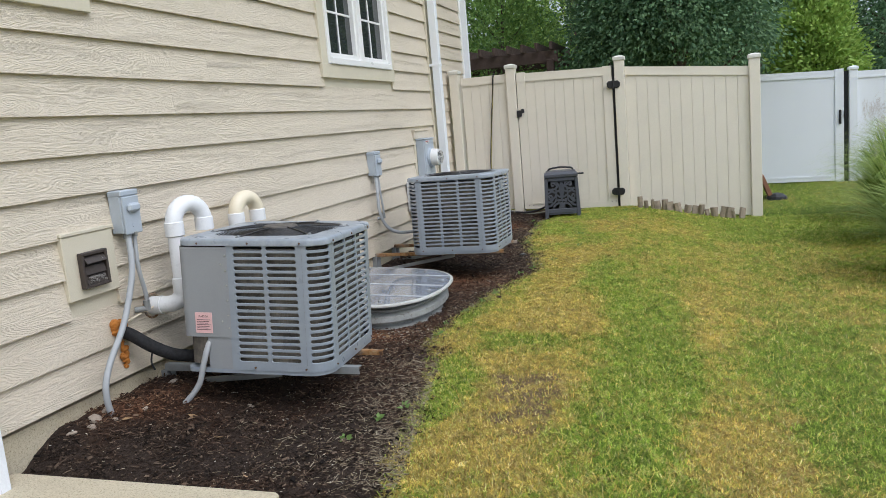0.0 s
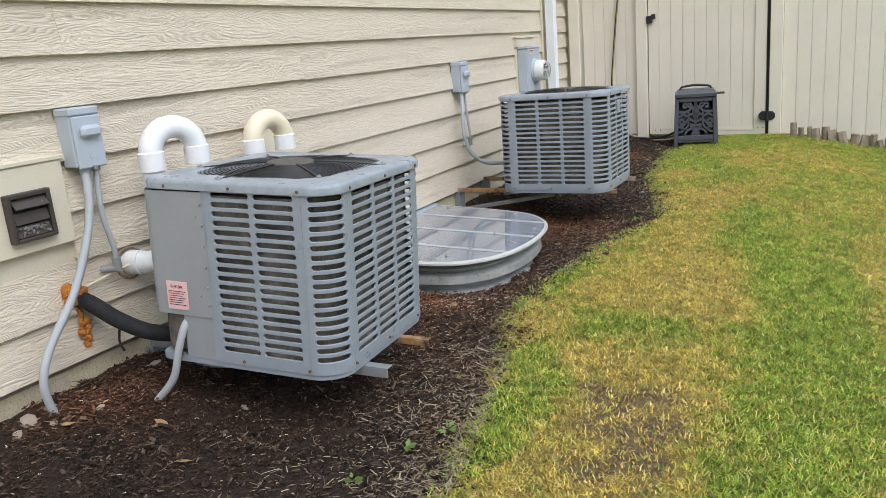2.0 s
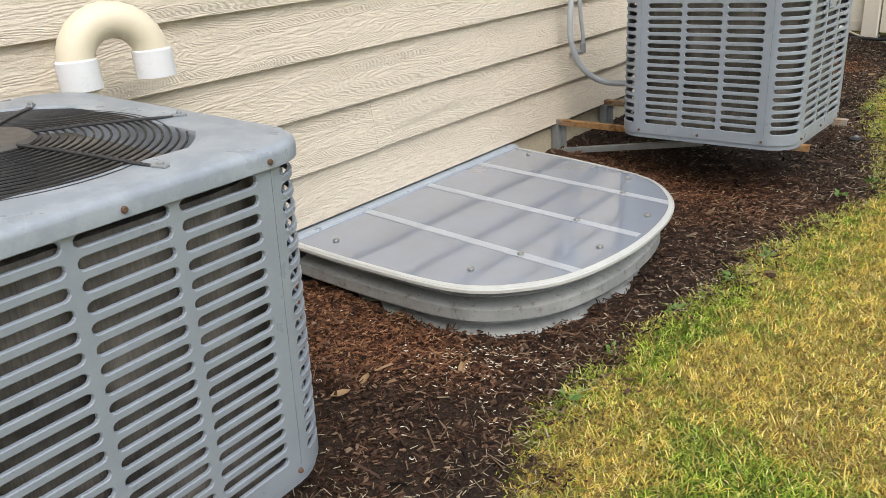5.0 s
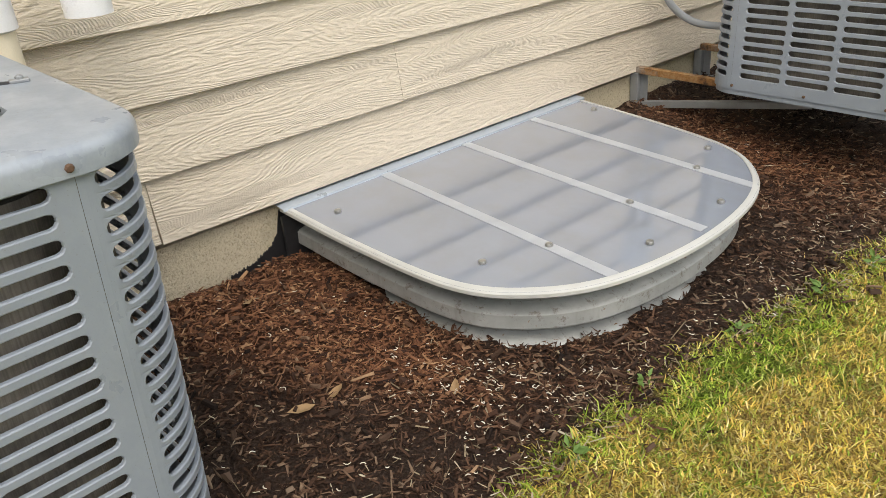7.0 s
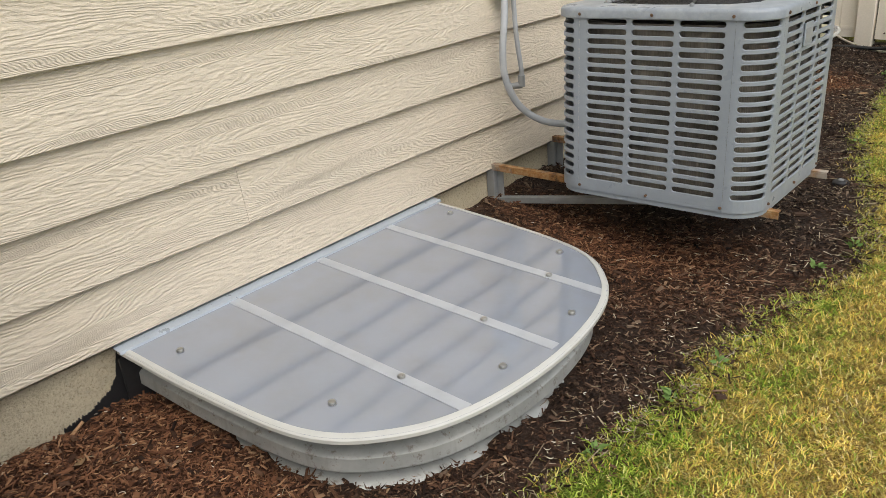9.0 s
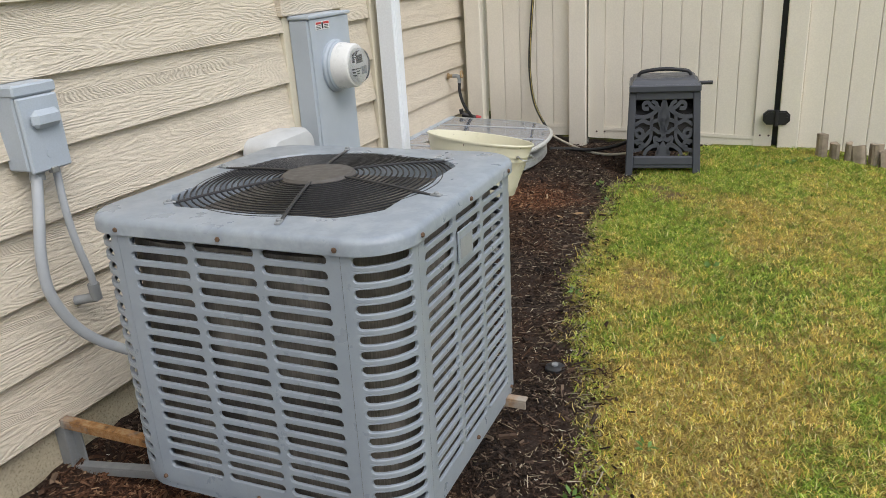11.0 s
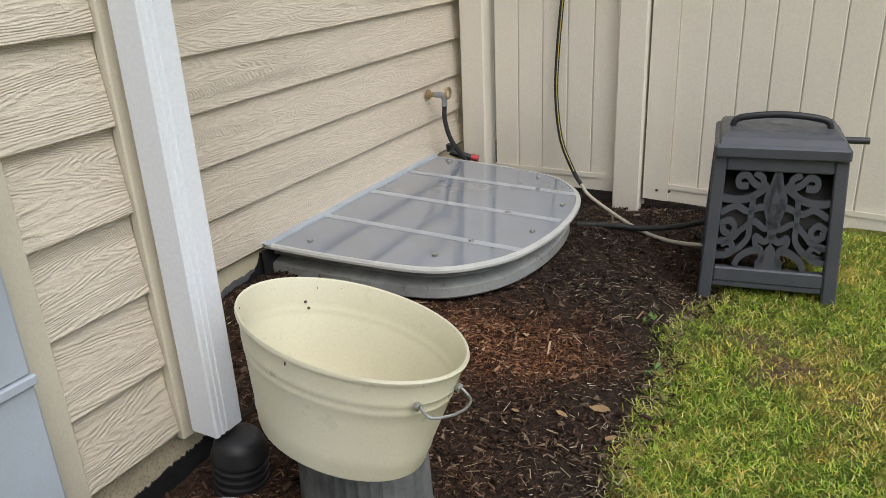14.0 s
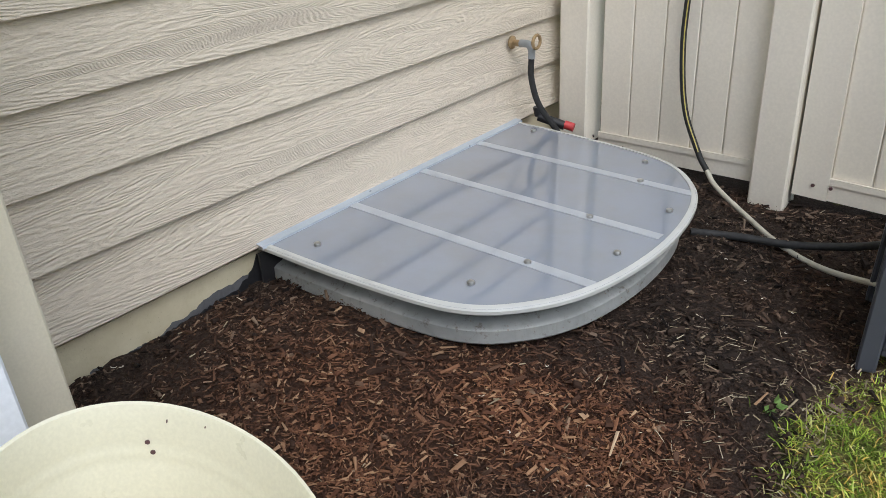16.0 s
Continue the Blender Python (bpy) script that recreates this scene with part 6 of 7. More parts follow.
part("hose_drum", Geo().lathe([(0.15, -0.19), (0.15, 0.19)], 24, Matrix.Translation((0, 0, 0.27)) @ Matrix.Rotation(radians(90), 4, "Y")), M_DARK, reel, "dark coiled hose inside", True)


def ribbon(pts, w, y0=-0.186, y1=-0.172):
    """A flat bar bent along points in the panel's plane."""
    g = Geo()
    pts = [Vector((a, b)) for a, b in pts]
    v = []
    n = len(pts)
    for i, p in enumerate(pts):
        d = (pts[min(i + 1, n - 1)] - pts[max(i - 1, 0)]).normalized()
        q = Vector((-d.y, d.x)) * (w[i] if isinstance(w, list) else w) / 2
        v += [(p.x - q.x, y0, p.y - q.y), (p.x + q.x, y0, p.y + q.y), (p.x + q.x, y1, p.y + q.y), (p.x - q.x, y1, p.y - q.y)]
    f = [(4 * i + j, 4 * i + (j + 1) % 4, 4 * i + 4 + (j + 1) % 4, 4 * i + 4 + j) for i in range(n - 1) for j in range(4)] + [(0, 1, 2, 3), (4 * n - 1, 4 * n - 2, 4 * n - 3, 4 * n - 4)]
    return g.add(v, f)


def flat(ctrl, steps=6):
    return [(p.x, p.y) for p in curve_points([(a, b, 0) for a, b in ctrl], steps)]


SCROLLS = [
    ([(0.0, 0.44), (0.012, 0.40), (0.03, 0.35), (0.018, 0.30), (0.0, 0.27)], 0.022),
    ([(0.03, 0.40), (0.065, 0.375), (0.10, 0.355), (0.15, 0.345), (0.205, 0.35)], 0.018),
    ([(0.205, 0.30), (0.15, 0.325), (0.105, 0.31), (0.055, 0.325), (0.0, 0.33)], 0.016),
    ([(0.09, 0.44), (0.055, 0.42), (0.06, 0.395), (0.09, 0.405), (0.12, 0.43), (0.15, 0.42), (0.145, 0.395), (0.11, 0.395)], 0.017),
    ([(0.085, 0.36), (0.088, 0.28), (0.09, 0.22), (0.125, 0.18), (0.17, 0.165)], 0.016),
    ([(0.205, 0.26), (0.17, 0.275), (0.145, 0.255), (0.155, 0.23), (0.185, 0.235), (0.19, 0.255)], 0.016),
    ([(0.0, 0.27), (0.03, 0.255), (0.075, 0.275), (0.12, 0.245), (0.15, 0.215), (0.205, 0.20)], 0.015),
    ([(0.0, 0.235), (0.025, 0.21), (0.06, 0.225), (0.055, 0.195), (0.035, 0.18), (0.03, 0.15), (0.045, 0.13)], 0.016),
    ([(0.035, 0.18), (0.075, 0.175), (0.115, 0.15), (0.13, 0.12)], 0.017),
    ([(0.205, 0.15), (0.165, 0.155), (0.14, 0.175), (0.16, 0.20), (0.19, 0.19)], 0.015),
]
for ctrl, w in SCROLLS:
    w *= 1.35
    for sgn in (-1, 1):
        part("scroll", leaning(ribbon(flat([(sgn * a, b) for a, b in ctrl]), w)), M_REEL, reel)
part("centre_leaf", leaning(ribbon(flat([(0, 0.445), (0, 0.40), (0, 0.345), (0, 0.30), (0, 0.25), (0, 0.20)]), [0.006, 0.010, 0.014, 0.02, 0.024, 0.028, 0.03, 0.034, 0.04, 0.05, 0.062, 0.07, 0.072, 0.07, 0.064, 0.06, 0.055, 0.05, 0.048, 0.045, 0.05, 0.054, 0.05, 0.045, 0.04, 0.036, 0.03, 0.024, 0.018, 0.012, 0.006])), M_REEL, reel)
part("foot_leaf", leaning(ribbon(flat([(0, 0.20), (0, 0.17), (0, 0.14), (0, 0.115)]), [0.01, 0.02, 0.03, 0.036, 0.04, 0.042, 0.05, 0.056, 0.06, 0.07, 0.08, 0.085, 0.09, 0.095, 0.10, 0.10, 0.10, 0.10, 0.10])), M_REEL, reel)

# ---- hoses ----
h1 = thing("garden_hose", "black and yellow garden hose hung over the fence", "garden hose", "garden hoses")
M_HOSE = Mat("striped_hose", (0.02, 0.02, 0.02), 0.45)
wv = M_HOSE.node("ShaderNodeTexNoise", Scale=30.0)
M_HOSE.colour(M_HOSE.ramp(wv.outputs["Fac"], (0.62, (0.016, 0.016, 0.016)), (0.66, (0.30, 0.24, 0.06))))
M_PALE = painted("pale_hose", (0.50, 0.47, 0.38), 0.5, dirt=0.3, scale=30)
yf = FENCE_Y - 0.045
part("hanging_run", Geo().tube(curve_points([(-2.10, FENCE_Y + 0.03, 1.86), (-2.095, FENCE_Y, 1.90), (-2.10, yf, 1.86), (-2.12, yf, 1.65), (-2.155, yf, 1.35), (-2.19, yf, 1.0), (-2.215, yf, 0.70), (-2.215, yf - 0.01, 0.5), (-2.18, yf - 0.03, 0.30), (-2.10, yf - 0.07, 0.16), (-2.05, yf - 0.10, 0.11)], 6), 0.0105, 10), M_RUBBER, h1, "", True)
part("yellow_stripe", Geo().tube(curve_points([(-2.10 + 0.006, yf - 0.009, 1.86), (-2.12 + 0.006, yf - 0.009, 1.65), (-2.155 + 0.006, yf - 0.009, 1.35), (-2.19 + 0.006, yf - 0.009, 1.0), (-2.215 + 0.006, yf - 0.009, 0.70), (-2.215 + 0.006, yf - 0.018, 0.5), (-2.18 + 0.006, yf - 0.038, 0.30), (-2.10 + 0.004, yf - 0.079, 0.165)], 6), 0.0022, 6), painted("yellow_stripe", (0.55, 0.45, 0.12), 0.5), h1, "thin yellow stripe")
part("ground_run", Geo().tube(curve_points([(-2.05, yf - 0.10, 0.11), (-2.00, yf - 0.13, 0.07), (-1.86, 10.13, 0.035), (-1.70, 10.00, 0.022), (-1.55, 9.90, 0.03), (-1.40, 9.83, 0.06), (-1.30, 9.78, 0.10)], 6), 0.0088, 10), M_PALE, h1, "pale dusty run on the ground", True)
single("garden_hose", Geo().tube(curve_points([(-1.93, 9.85, 0.068), (-1.80, 9.92, 0.055), (-1.66, 9.98, 0.04), (-1.50, 10.0, 0.07), (-1.36, 9.95, 0.14), (-1.28, 9.88, 0.17)], 6), 0.0125, 10), M_RUBBER, "thick black hose running along the ground to the reel", "garden hose", "garden hoses", smooth=True)

# ---- gate fittings ----
def hinge(z):
    """A broad eight-sided plate that bridges gate and post, with a raised knuckle."""
    m = Matrix.Translation((-0.505, FENCE_Y - 0.066, z)) @ Matrix.Rotation(radians(90), 4, "X")
    w, h, c = 0.084, 0.047, 0.026
    out = [(-w, -h + c), (-w + c, -h), (w - c, -h), (w, -h + c), (w, h - c), (w - c, h), (-w + c, h), (-w, h - c)]
    g = Geo().prism(out, -0.034, 0.008, m)
    g.prism([(x * 0.86, y * 0.80) for x, y in out], 0.008, 0.016, m)
    hd = part("hinge", g, M_BLACK, gate, "black eight-sided gate hinge")
    part("knuckle", Geo().tube([(-0.505, FENCE_Y - 0.084, z - 0.052), (-0.505, FENCE_Y - 0.084, z + 0.052)], 0.013, 12), M_BLACK, hd, "", True)
    for x in (-0.57, -0.44):
        part("bolt", Geo().lathe([(0.007, 0), (0.006, 0.005)], 8, Matrix.Translation((x, FENCE_Y - 0.082, z)) @ Matrix.Rotation(radians(90), 4, "X")), M_RUBBER, hd)


hinge(1.607)
hinge(0.215)
lt = part("latch", Geo().box(-1.80, -1.735, FENCE_Y - 0.085, FENCE_Y - 0.032, 1.30, 1.385, 0.008), M_BLACK, gate, "black gate latch")
part("latch_lever", Geo().box(-1.745, -1.70, FENCE_Y - 0.075, FENCE_Y - 0.045, 1.345, 1.40, 0.006), M_BLACK, lt)
part("gap_strip", Geo().box(-0.524, -0.490, FENCE_Y + 0.01, FENCE_Y + 0.02, -0.03, 1.84), M_BLACK, gate, "dark gap at the hinge side")
# latch side: added near-black strip, shade of the open gap as colour
part("gap_strip", Geo().box(-1.796, -1.786, FENCE_Y + 0.01, FENCE_Y + 0.02, 0.02, 1.86), M_DARK, gate)
for z in (0.085,):
    for x in (-1.72, -1.662, -0.60, -0.545):
        part("bolt", Geo().lathe([(0.007, 0), (0.006, 0.004)], 8, Matrix.Translation((x, FENCE_Y - 0.030, z)) @ Matrix.Rotation(radians(90), 4, "X")), M_INK, gate)

# ---- log edging by the fence ----
M_PALE_LOG = painted("bleached_log", (0.33, 0.27, 0.20), 0.85, dirt=0.8, scale=25, bump=0.5)
logs = thing("log_edging", "weathered split-log edging under the fence panel", "garden edging")
rng = random.Random(11)
x = -0.21
while x < 1.06:
    r = rng.uniform(0.034, 0.052)
    h = rng.uniform(0.09, 0.16) * (1.15 if x < 0.1 else 0.9)
    zb = float(ground_z(x, 10.1)) - 0.03
    tip = Matrix.Translation((x, 10.14 - 0.05 * math.sin((x + 0.2) * 2.2) + rng.uniform(-0.015, 0.015), zb)) @ Matrix.Rotation(rng.uniform(-0.22, 0.22), 4, "Y") @ Matrix.Rotation(rng.uniform(-0.25, 0.1), 4, "X") @ Matrix.Rotation(rng.uniform(0, 3), 4, "Z")
    ol = []
    for j in range(9):
        a = math.pi * 1.15 * j / 8
        ol.append((r * math.cos(a) * rng.uniform(0.85, 1.1), r * math.sin(a) * rng.uniform(0.85, 1.1)))
    part("log_stub", Geo().prism(ol, 0, h + 0.03, tip), M_PALE_LOG, logs)
    x += r * rng.uniform(1.7, 2.1)

# ---- odds and ends ----
M_BOARD = painted("reddish_board", (0.28, 0.13, 0.08), 0.8, dirt=0.4, scale=8, bump=0.3)
single("leaning_board", Geo().box(-0.03, 0.03, -0.25, 0.25, 0, 0.40, 0.003, Matrix.Translation((1.53, 12.2, -0.215)) @ Matrix.Rotation(radians(-22), 4, "Y")), M_BOARD, "reddish board leaning behind the fence post", "board")
single("dark_tarp", Geo().lathe([(0.22, 0.0), (0.20, 0.06), (0.12, 0.10), (0.03, 0.115)], 11, Matrix.Translation((1.58, 12.0, -0.215)), 0.7, 0.6), M_BLACK, "crumpled dark tarp on the grass", "tarp")
cap = thing("sprinkler_head", "black round sprinkler head in the mulch edge", "sprinkler")
part("body", Geo().lathe([(0.030, -0.05), (0.030, 0.022), (0.034, 0.024), (0.034, 0.034), (0.026, 0.040), (0.0, 0.042)], 18, Matrix.Translation((-1.118, 7.0, -0.025)), caps=False), M_BLACK, cap, "", True)
part("nozzle", Geo().lathe([(0.012, 0.04), (0.011, 0.046), (0.0, 0.047)], 12, Matrix.Translation((-1.118, 7.0, -0.025)), caps=False), M_STEEL, cap)
single("concrete_slab", Geo().box(-2.19, -0.98, -3.0, 2.135, -0.2, 0.062, 0.012), M_CONCRETE, "weathered concrete slab edge beside the mulch", "slab", kind="structure")

# ---- stones by the foundation ----
M_STONE = painted("pale_stone", (0.36, 0.30, 0.24), 0.85, dirt=0.5, scale=20, bump=0.5)
sr = random.Random(17)
for sx_, sy_, sz_ in ((-2.10, 2.50, 0.032), (-2.06, 2.44, 0.024), (-2.13, 2.60, 0.026), (-2.02, 2.53, 0.017), (-2.12, 2.38, 0.02), (-1.98, 2.68, 0.014), (-2.08, 3.02, 0.02), (-1.62, 2.98, 0.016)):
    m = Matrix.Translation((sx_, sy_, float(ground_z(sx_, sy_)) + sz_ * 0.25)) @ Euler((sr.uniform(-0.4, 0.4), sr.uniform(-0.4, 0.4), sr.uniform(0, 6))).to_matrix().to_4x4()
    g = Geo().lathe([(0.3, -0.5), (0.85, -0.35), (1.0, 0.0), (0.8, 0.35), (0.35, 0.52)], 9, m @ Matrix.Diagonal((sz_ * 1.2, sz_ * 0.85, sz_ * 0.8, 1)))
    g.v = [(x + sr.uniform(-0.1, 0.1) * sz_, y + sr.uniform(-0.1, 0.1) * sz_, z + sr.uniform(-0.1, 0.1) * sz_) for x, y, z in g.v]
    single("stone", g, M_STONE, "small pale stone in the mulch by the foundation", "stone", "stones by the foundation")


# ---- planting behind the fence ----
def leaf_material(name, a, b, rough=0.55):
    k = Mat(name, a, rough, spec=0.3)
    k.colour(k.mix(k.island(), a, b))
    k.b.inputs["Subsurface Weight"].default_value = 0.0
    tr_ = k.node("ShaderNodeBsdfTranslucent")
    mixc = k.mix(k.island(), a, b)
    k.link(mixc, tr_.inputs["Color"])
    both = k.node("ShaderNodeMixShader")
    both.inputs[0].default_value = 0.3
    k.link(k.b.outputs[0], both.inputs[1])
    k.link(tr_.outputs[0], both.inputs[2])
    k.link(both.outputs[0], k.t.nodes["Material Output"].inputs[0])
    return k.m


M_BARK = painted("rough_bark", (0.10, 0.075, 0.055), 0.9, dirt=0.6, scale=12, bump=0.9)


def leaves_mesh(name, centres, dirs, length, width, mat, rng):
    """Pointed two-faced leaves at the centres, along dirs."""
    n = len(centres)
    d = dirs / (np.linalg.norm(dirs, axis=1, keepdims=True) + 1e-9)
    s = np.cross(d, rng.normal(size=(n, 3)))
    s /= np.linalg.norm(s, axis=1, keepdims=True) + 1e-9
    up = np.cross(s, d)
    ln = (length * rng.uniform(0.6, 1.3, n))[:, None]
    wd = (width * rng.uniform(0.7, 1.3, n))[:, None]
    v = np.stack([centres, centres + d * ln * 0.45 + s * wd + up * ln * 0.06, centres + d * ln, centres + d * ln * 0.45 - s * wd + up * ln * 0.06], 1).reshape(-1, 3)
    i = np.arange(n)[:, None] * 4
    me = bpy.data.meshes.new(name)
    me.from_pydata(v.tolist(), [], np.concatenate([i + np.array([0, 1, 2]), i + np.array([0, 2, 3])]).tolist())
    me.materials.append(mat)
    return me


def tree(x, y, z0, height, radius, seed, mat, label, leaf, clumps, per, conical=0.0, low=0.15, droop=0.2):
    rng = np.random.default_rng(seed)
    t = thing("tree", label, "tree", "trees behind the fences")
    top = height * 0.9
    bend = rng.normal(0, 0.12, 2)
    tr_pts = [(x + bend[0] * s * s, y + bend[1] * s * s, z0 + top * s) for s in np.linspace(0, 1, 8)]
    part("trunk", Geo().tube(tr_pts, [0.035 * height * (1 - 0.85 * s) * 0.5 + 0.01 for s in np.linspace(0, 1, 8)], 9), M_BARK, t, "", True)
    cents = []
    for i in range(clumps):
        s = low + (1 - low) * (i + rng.uniform(0, 1)) / clumps
        a = i * 2.4 + rng.uniform(-0.5, 0.5)
        shape = (1 - s) ** 0.75 if conical else math.sin(math.pi * min(1, 0.15 + 0.85 * s)) ** 0.6
        r = radius * shape * rng.uniform(0.65, 1.05)
        p = np.array([x + r * math.cos(a), y + r * math.sin(a), z0 + height * s])
        cents.append(p)
        if i % max(1, clumps // 14) == 0:
            root = Vector((x, y, z0 + height * max(0.08, s - 0.16)))
            part("limb", Geo().tube([root, root.lerp(Vector(p), 0.5) + Vector((0, 0, 0.08)), Vector(p)], [0.012 * height * 0.5, 0.02, 0.008], 6), M_BARK, t, "", True)
    c = np.array(cents)
    size = radius * (0.30 if conical else 0.36)
    pts = np.repeat(c, per, 0) + rng.normal(0, 1, (clumps * per, 3)) * np.array([size, size, size * 0.75]) * 0.55
    out = pts - np.array([x, y, z0 + height * 0.5])
    d = out / (np.linalg.norm(out, axis=1, keepdims=True) + 1e-6) + rng.normal(0, 0.5, pts.shape)
    d[:, 2] -= droop
    ob = new("crown", leaves_mesh("crown", pts, d, leaf, leaf * 0.28, mat, rng))
    ob.parent = t
    return t


L_DARK = leaf_material("dark_evergreen_leaf", (0.060, 0.135, 0.068), (0.21, 0.335, 0.165))
L_MID = leaf_material("mid_green_leaf", (0.11, 0.21, 0.06), (0.30, 0.45, 0.12))
L_LIGHT = leaf_material("light_green_leaf", (0.20, 0.34, 0.06), (0.44, 0.58, 0.14))
L_BLUE = leaf_material("grey_green_leaf", (0.06, 0.12, 0.06), (0.15, 0.25, 0.11))
tree(0.27, 13.2, -0.1, 6.6, 1.65, 21, L_DARK, "dense dark evergreen tree rising behind the fence", 0.075, 260, 330, 1.0, 0.33, 0.1)
tree(-0.75, 13.6, -0.1, 5.2, 1.15, 22, L_BLUE, "grey-green evergreen shrub tree behind the fence", 0.075, 130, 260, 1.0, 0.05, 0.1)
tree(-1.9, 17.0, 0.0, 6.5, 1.7, 23, L_LIGHT, "light green leafy tree beyond the pergola", 0.085, 90, 260, 0.0, 0.2, 0.5)
tree(-3.2, 15.5, 0.0, 4.2, 1.3, 24, L_MID, "mid green leafy tree beyond the pergola", 0.08, 90, 260, 0.0, 0.15, 0.3)
tree(2.62, 15.6, -0.2, 3.35, 0.62, 25, L_LIGHT, "feathery light green tree behind the white fence", 0.095, 120, 260, 0.0, 0.12, 0.3)
tree(2.0, 20.0, -0.2, 7.5, 2.3, 26, L_DARK, "tall dark green tree behind the white fence", 0.095, 120, 260, 0.0, 0.15, 0.3)
tree(4.9, 19.0, -0.2, 6.0, 2.0, 27, L_DARK, "broad dark green tree behind the white fence", 0.095, 120, 260, 0.0, 0.12, 0.3)
tree(7.6, 18.5, -0.2, 6.2, 2.2, 28, L_DARK, "dark leafy tree behind the white fence", 0.095, 120, 260, 0.0, 0.12, 0.3)
tree(0.2, 21.0, -0.2, 8.5, 2.4, 29, L_MID, "tall leafy tree far behind the fence", 0.11, 110, 240, 0.0, 0.15, 0.3)
rng = np.random.default_rng(40)
n = 26000
far = np.stack([rng.uniform(-16, 18, n), 27 + rng.normal(0, 1.4, n), np.abs(rng.normal(0, 1, n))], 1)
far[:, 2] = rng.uniform(0, 1, n) ** 0.8 * (3.8 + 1.3 * np.sin(far[:, 0] * 0.9) + 0.8 * np.sin(far[:, 0] * 2.3))
tagged(new("far_woods", leaves_mesh("far_woods", far, rng.normal(size=(n, 3)), 0.42, 0.14, L_BLUE, rng)), "hazy mixed woods far behind the yards", "trees", kind="stuff")

# pergola
pg = thing("pergola", "dark stained timber pergola behind the fence", "pergola")
for x in (-3.2, -1.75):
    part("post", Geo().box(x - 0.06, x + 0.06, 12.95, 13.07, -0.1, 2.2, 0.005), M_PERGOLA, pg)
part("beam", Geo().box(-4.2, -1.62, 12.98, 13.03, 2.15, 2.34, 0.005), M_PERGOLA, pg)
part("beam", Geo().box(-4.2, -1.62, 14.6, 14.65, 2.15, 2.34, 0.005), M_PERGOLA, pg)
for i in range(11):
    x = -4.1 + i * 0.24
    part("rafter", Geo().box(x - 0.022, x + 0.022, 12.8, 14.85, 2.34, 2.47, 0.004), M_PERGOLA, pg)

# ---- ornamental grasses ----
L_BLADE = leaf_material("ornamental_blade", (0.10, 0.19, 0.035), (0.52, 0.62, 0.18), 0.6)
L_PLUME = leaf_material("pale_plume", (0.42, 0.38, 0.36), (0.58, 0.52, 0.50), 0.9)


def ornamental(x, y, radius, height, seed, label, count=1500):
    t = thing("ornamental_grass", label, "ornamental grass", "ornamental grasses")
    rng = np.random.default_rng(seed)
    z0 = float(ground_z(x, y))
    a = rng.uniform(0, 2 * np.pi, count)
    r0 = radius * 0.25 * np.sqrt(rng.uniform(0, 1, count))
    reach = radius * rng.uniform(0.35, 1.25, count)
    h = height * rng.uniform(0.45, 1.0, count) * (1.15 - 0.45 * reach / radius / 1.25)
    ca, sa = np.cos(a), np.sin(a)
    w = rng.uniform(0.006, 0.0115, count)
    rows = []
    for s in (0.0, 0.35, 0.65, 0.88, 1.0):
        rr = r0 + reach * s ** 1.7
        zz = z0 + h * (np.sin(min(1.0, s * 0.95) * np.pi * 0.62) / np.sin(np.pi * 0.5)) * (1 if s < 0.9 else 0.97)
        ww = w * (1 - 0.95 * s ** 2)
        rows.append(np.stack([np.stack([x + rr * ca - sa * ww, y + rr * sa + ca * ww, zz], 1), np.stack([x + rr * ca + sa * ww, y + rr * sa - ca * ww, zz], 1)], 1))
    v = np.stack(rows, 1).reshape(-1, 3)
    i = np.arange(count)[:, None] * 10
    f = np.concatenate([i + np.array([2 * k, 2 * k + 1, 2 * k + 3, 2 * k + 2]) for k in range(4)])
    me = bpy.data.meshes.new("blades")
    me.from_pydata(v.tolist(), [], f.tolist())
    me.materials.append(L_BLADE)
    ob = new("blades", me)
    ob.parent = t
    m = 16
    pa = rng.uniform(0, 2 * np.pi, m)
    base = np.stack([x + radius * 0.7 * np.cos(pa) * rng.uniform(0.2, 1, m), y + radius * 0.7 * np.sin(pa) * rng.uniform(0.2, 1, m), z0 + height * rng.uniform(0.85, 1.2, m)], 1)
    pts = np.repeat(base, 60, 0) + rng.normal(0, 1, (m * 60, 3)) * np.array([0.018, 0.018, 0.06])
    ob = new("plumes", leaves_mesh("plumes", pts, rng.normal(size=pts.shape) + np.array([0, 0, 0.8]), 0.03, 0.002, L_PLUME, rng))
    ob.parent = t
    return t


ornamental(2.22, 6.7, 0.56, 0.95, 51, "arching green ornamental grass clump beside the lawn")
ornamental(2.42, 8.3, 0.70, 1.05, 52, "tall ornamental grass with pale plumes beside the lawn")
ornamental(2.75, 9.9, 0.75, 1.2, 53, "tall feathery ornamental grass near the white fence")


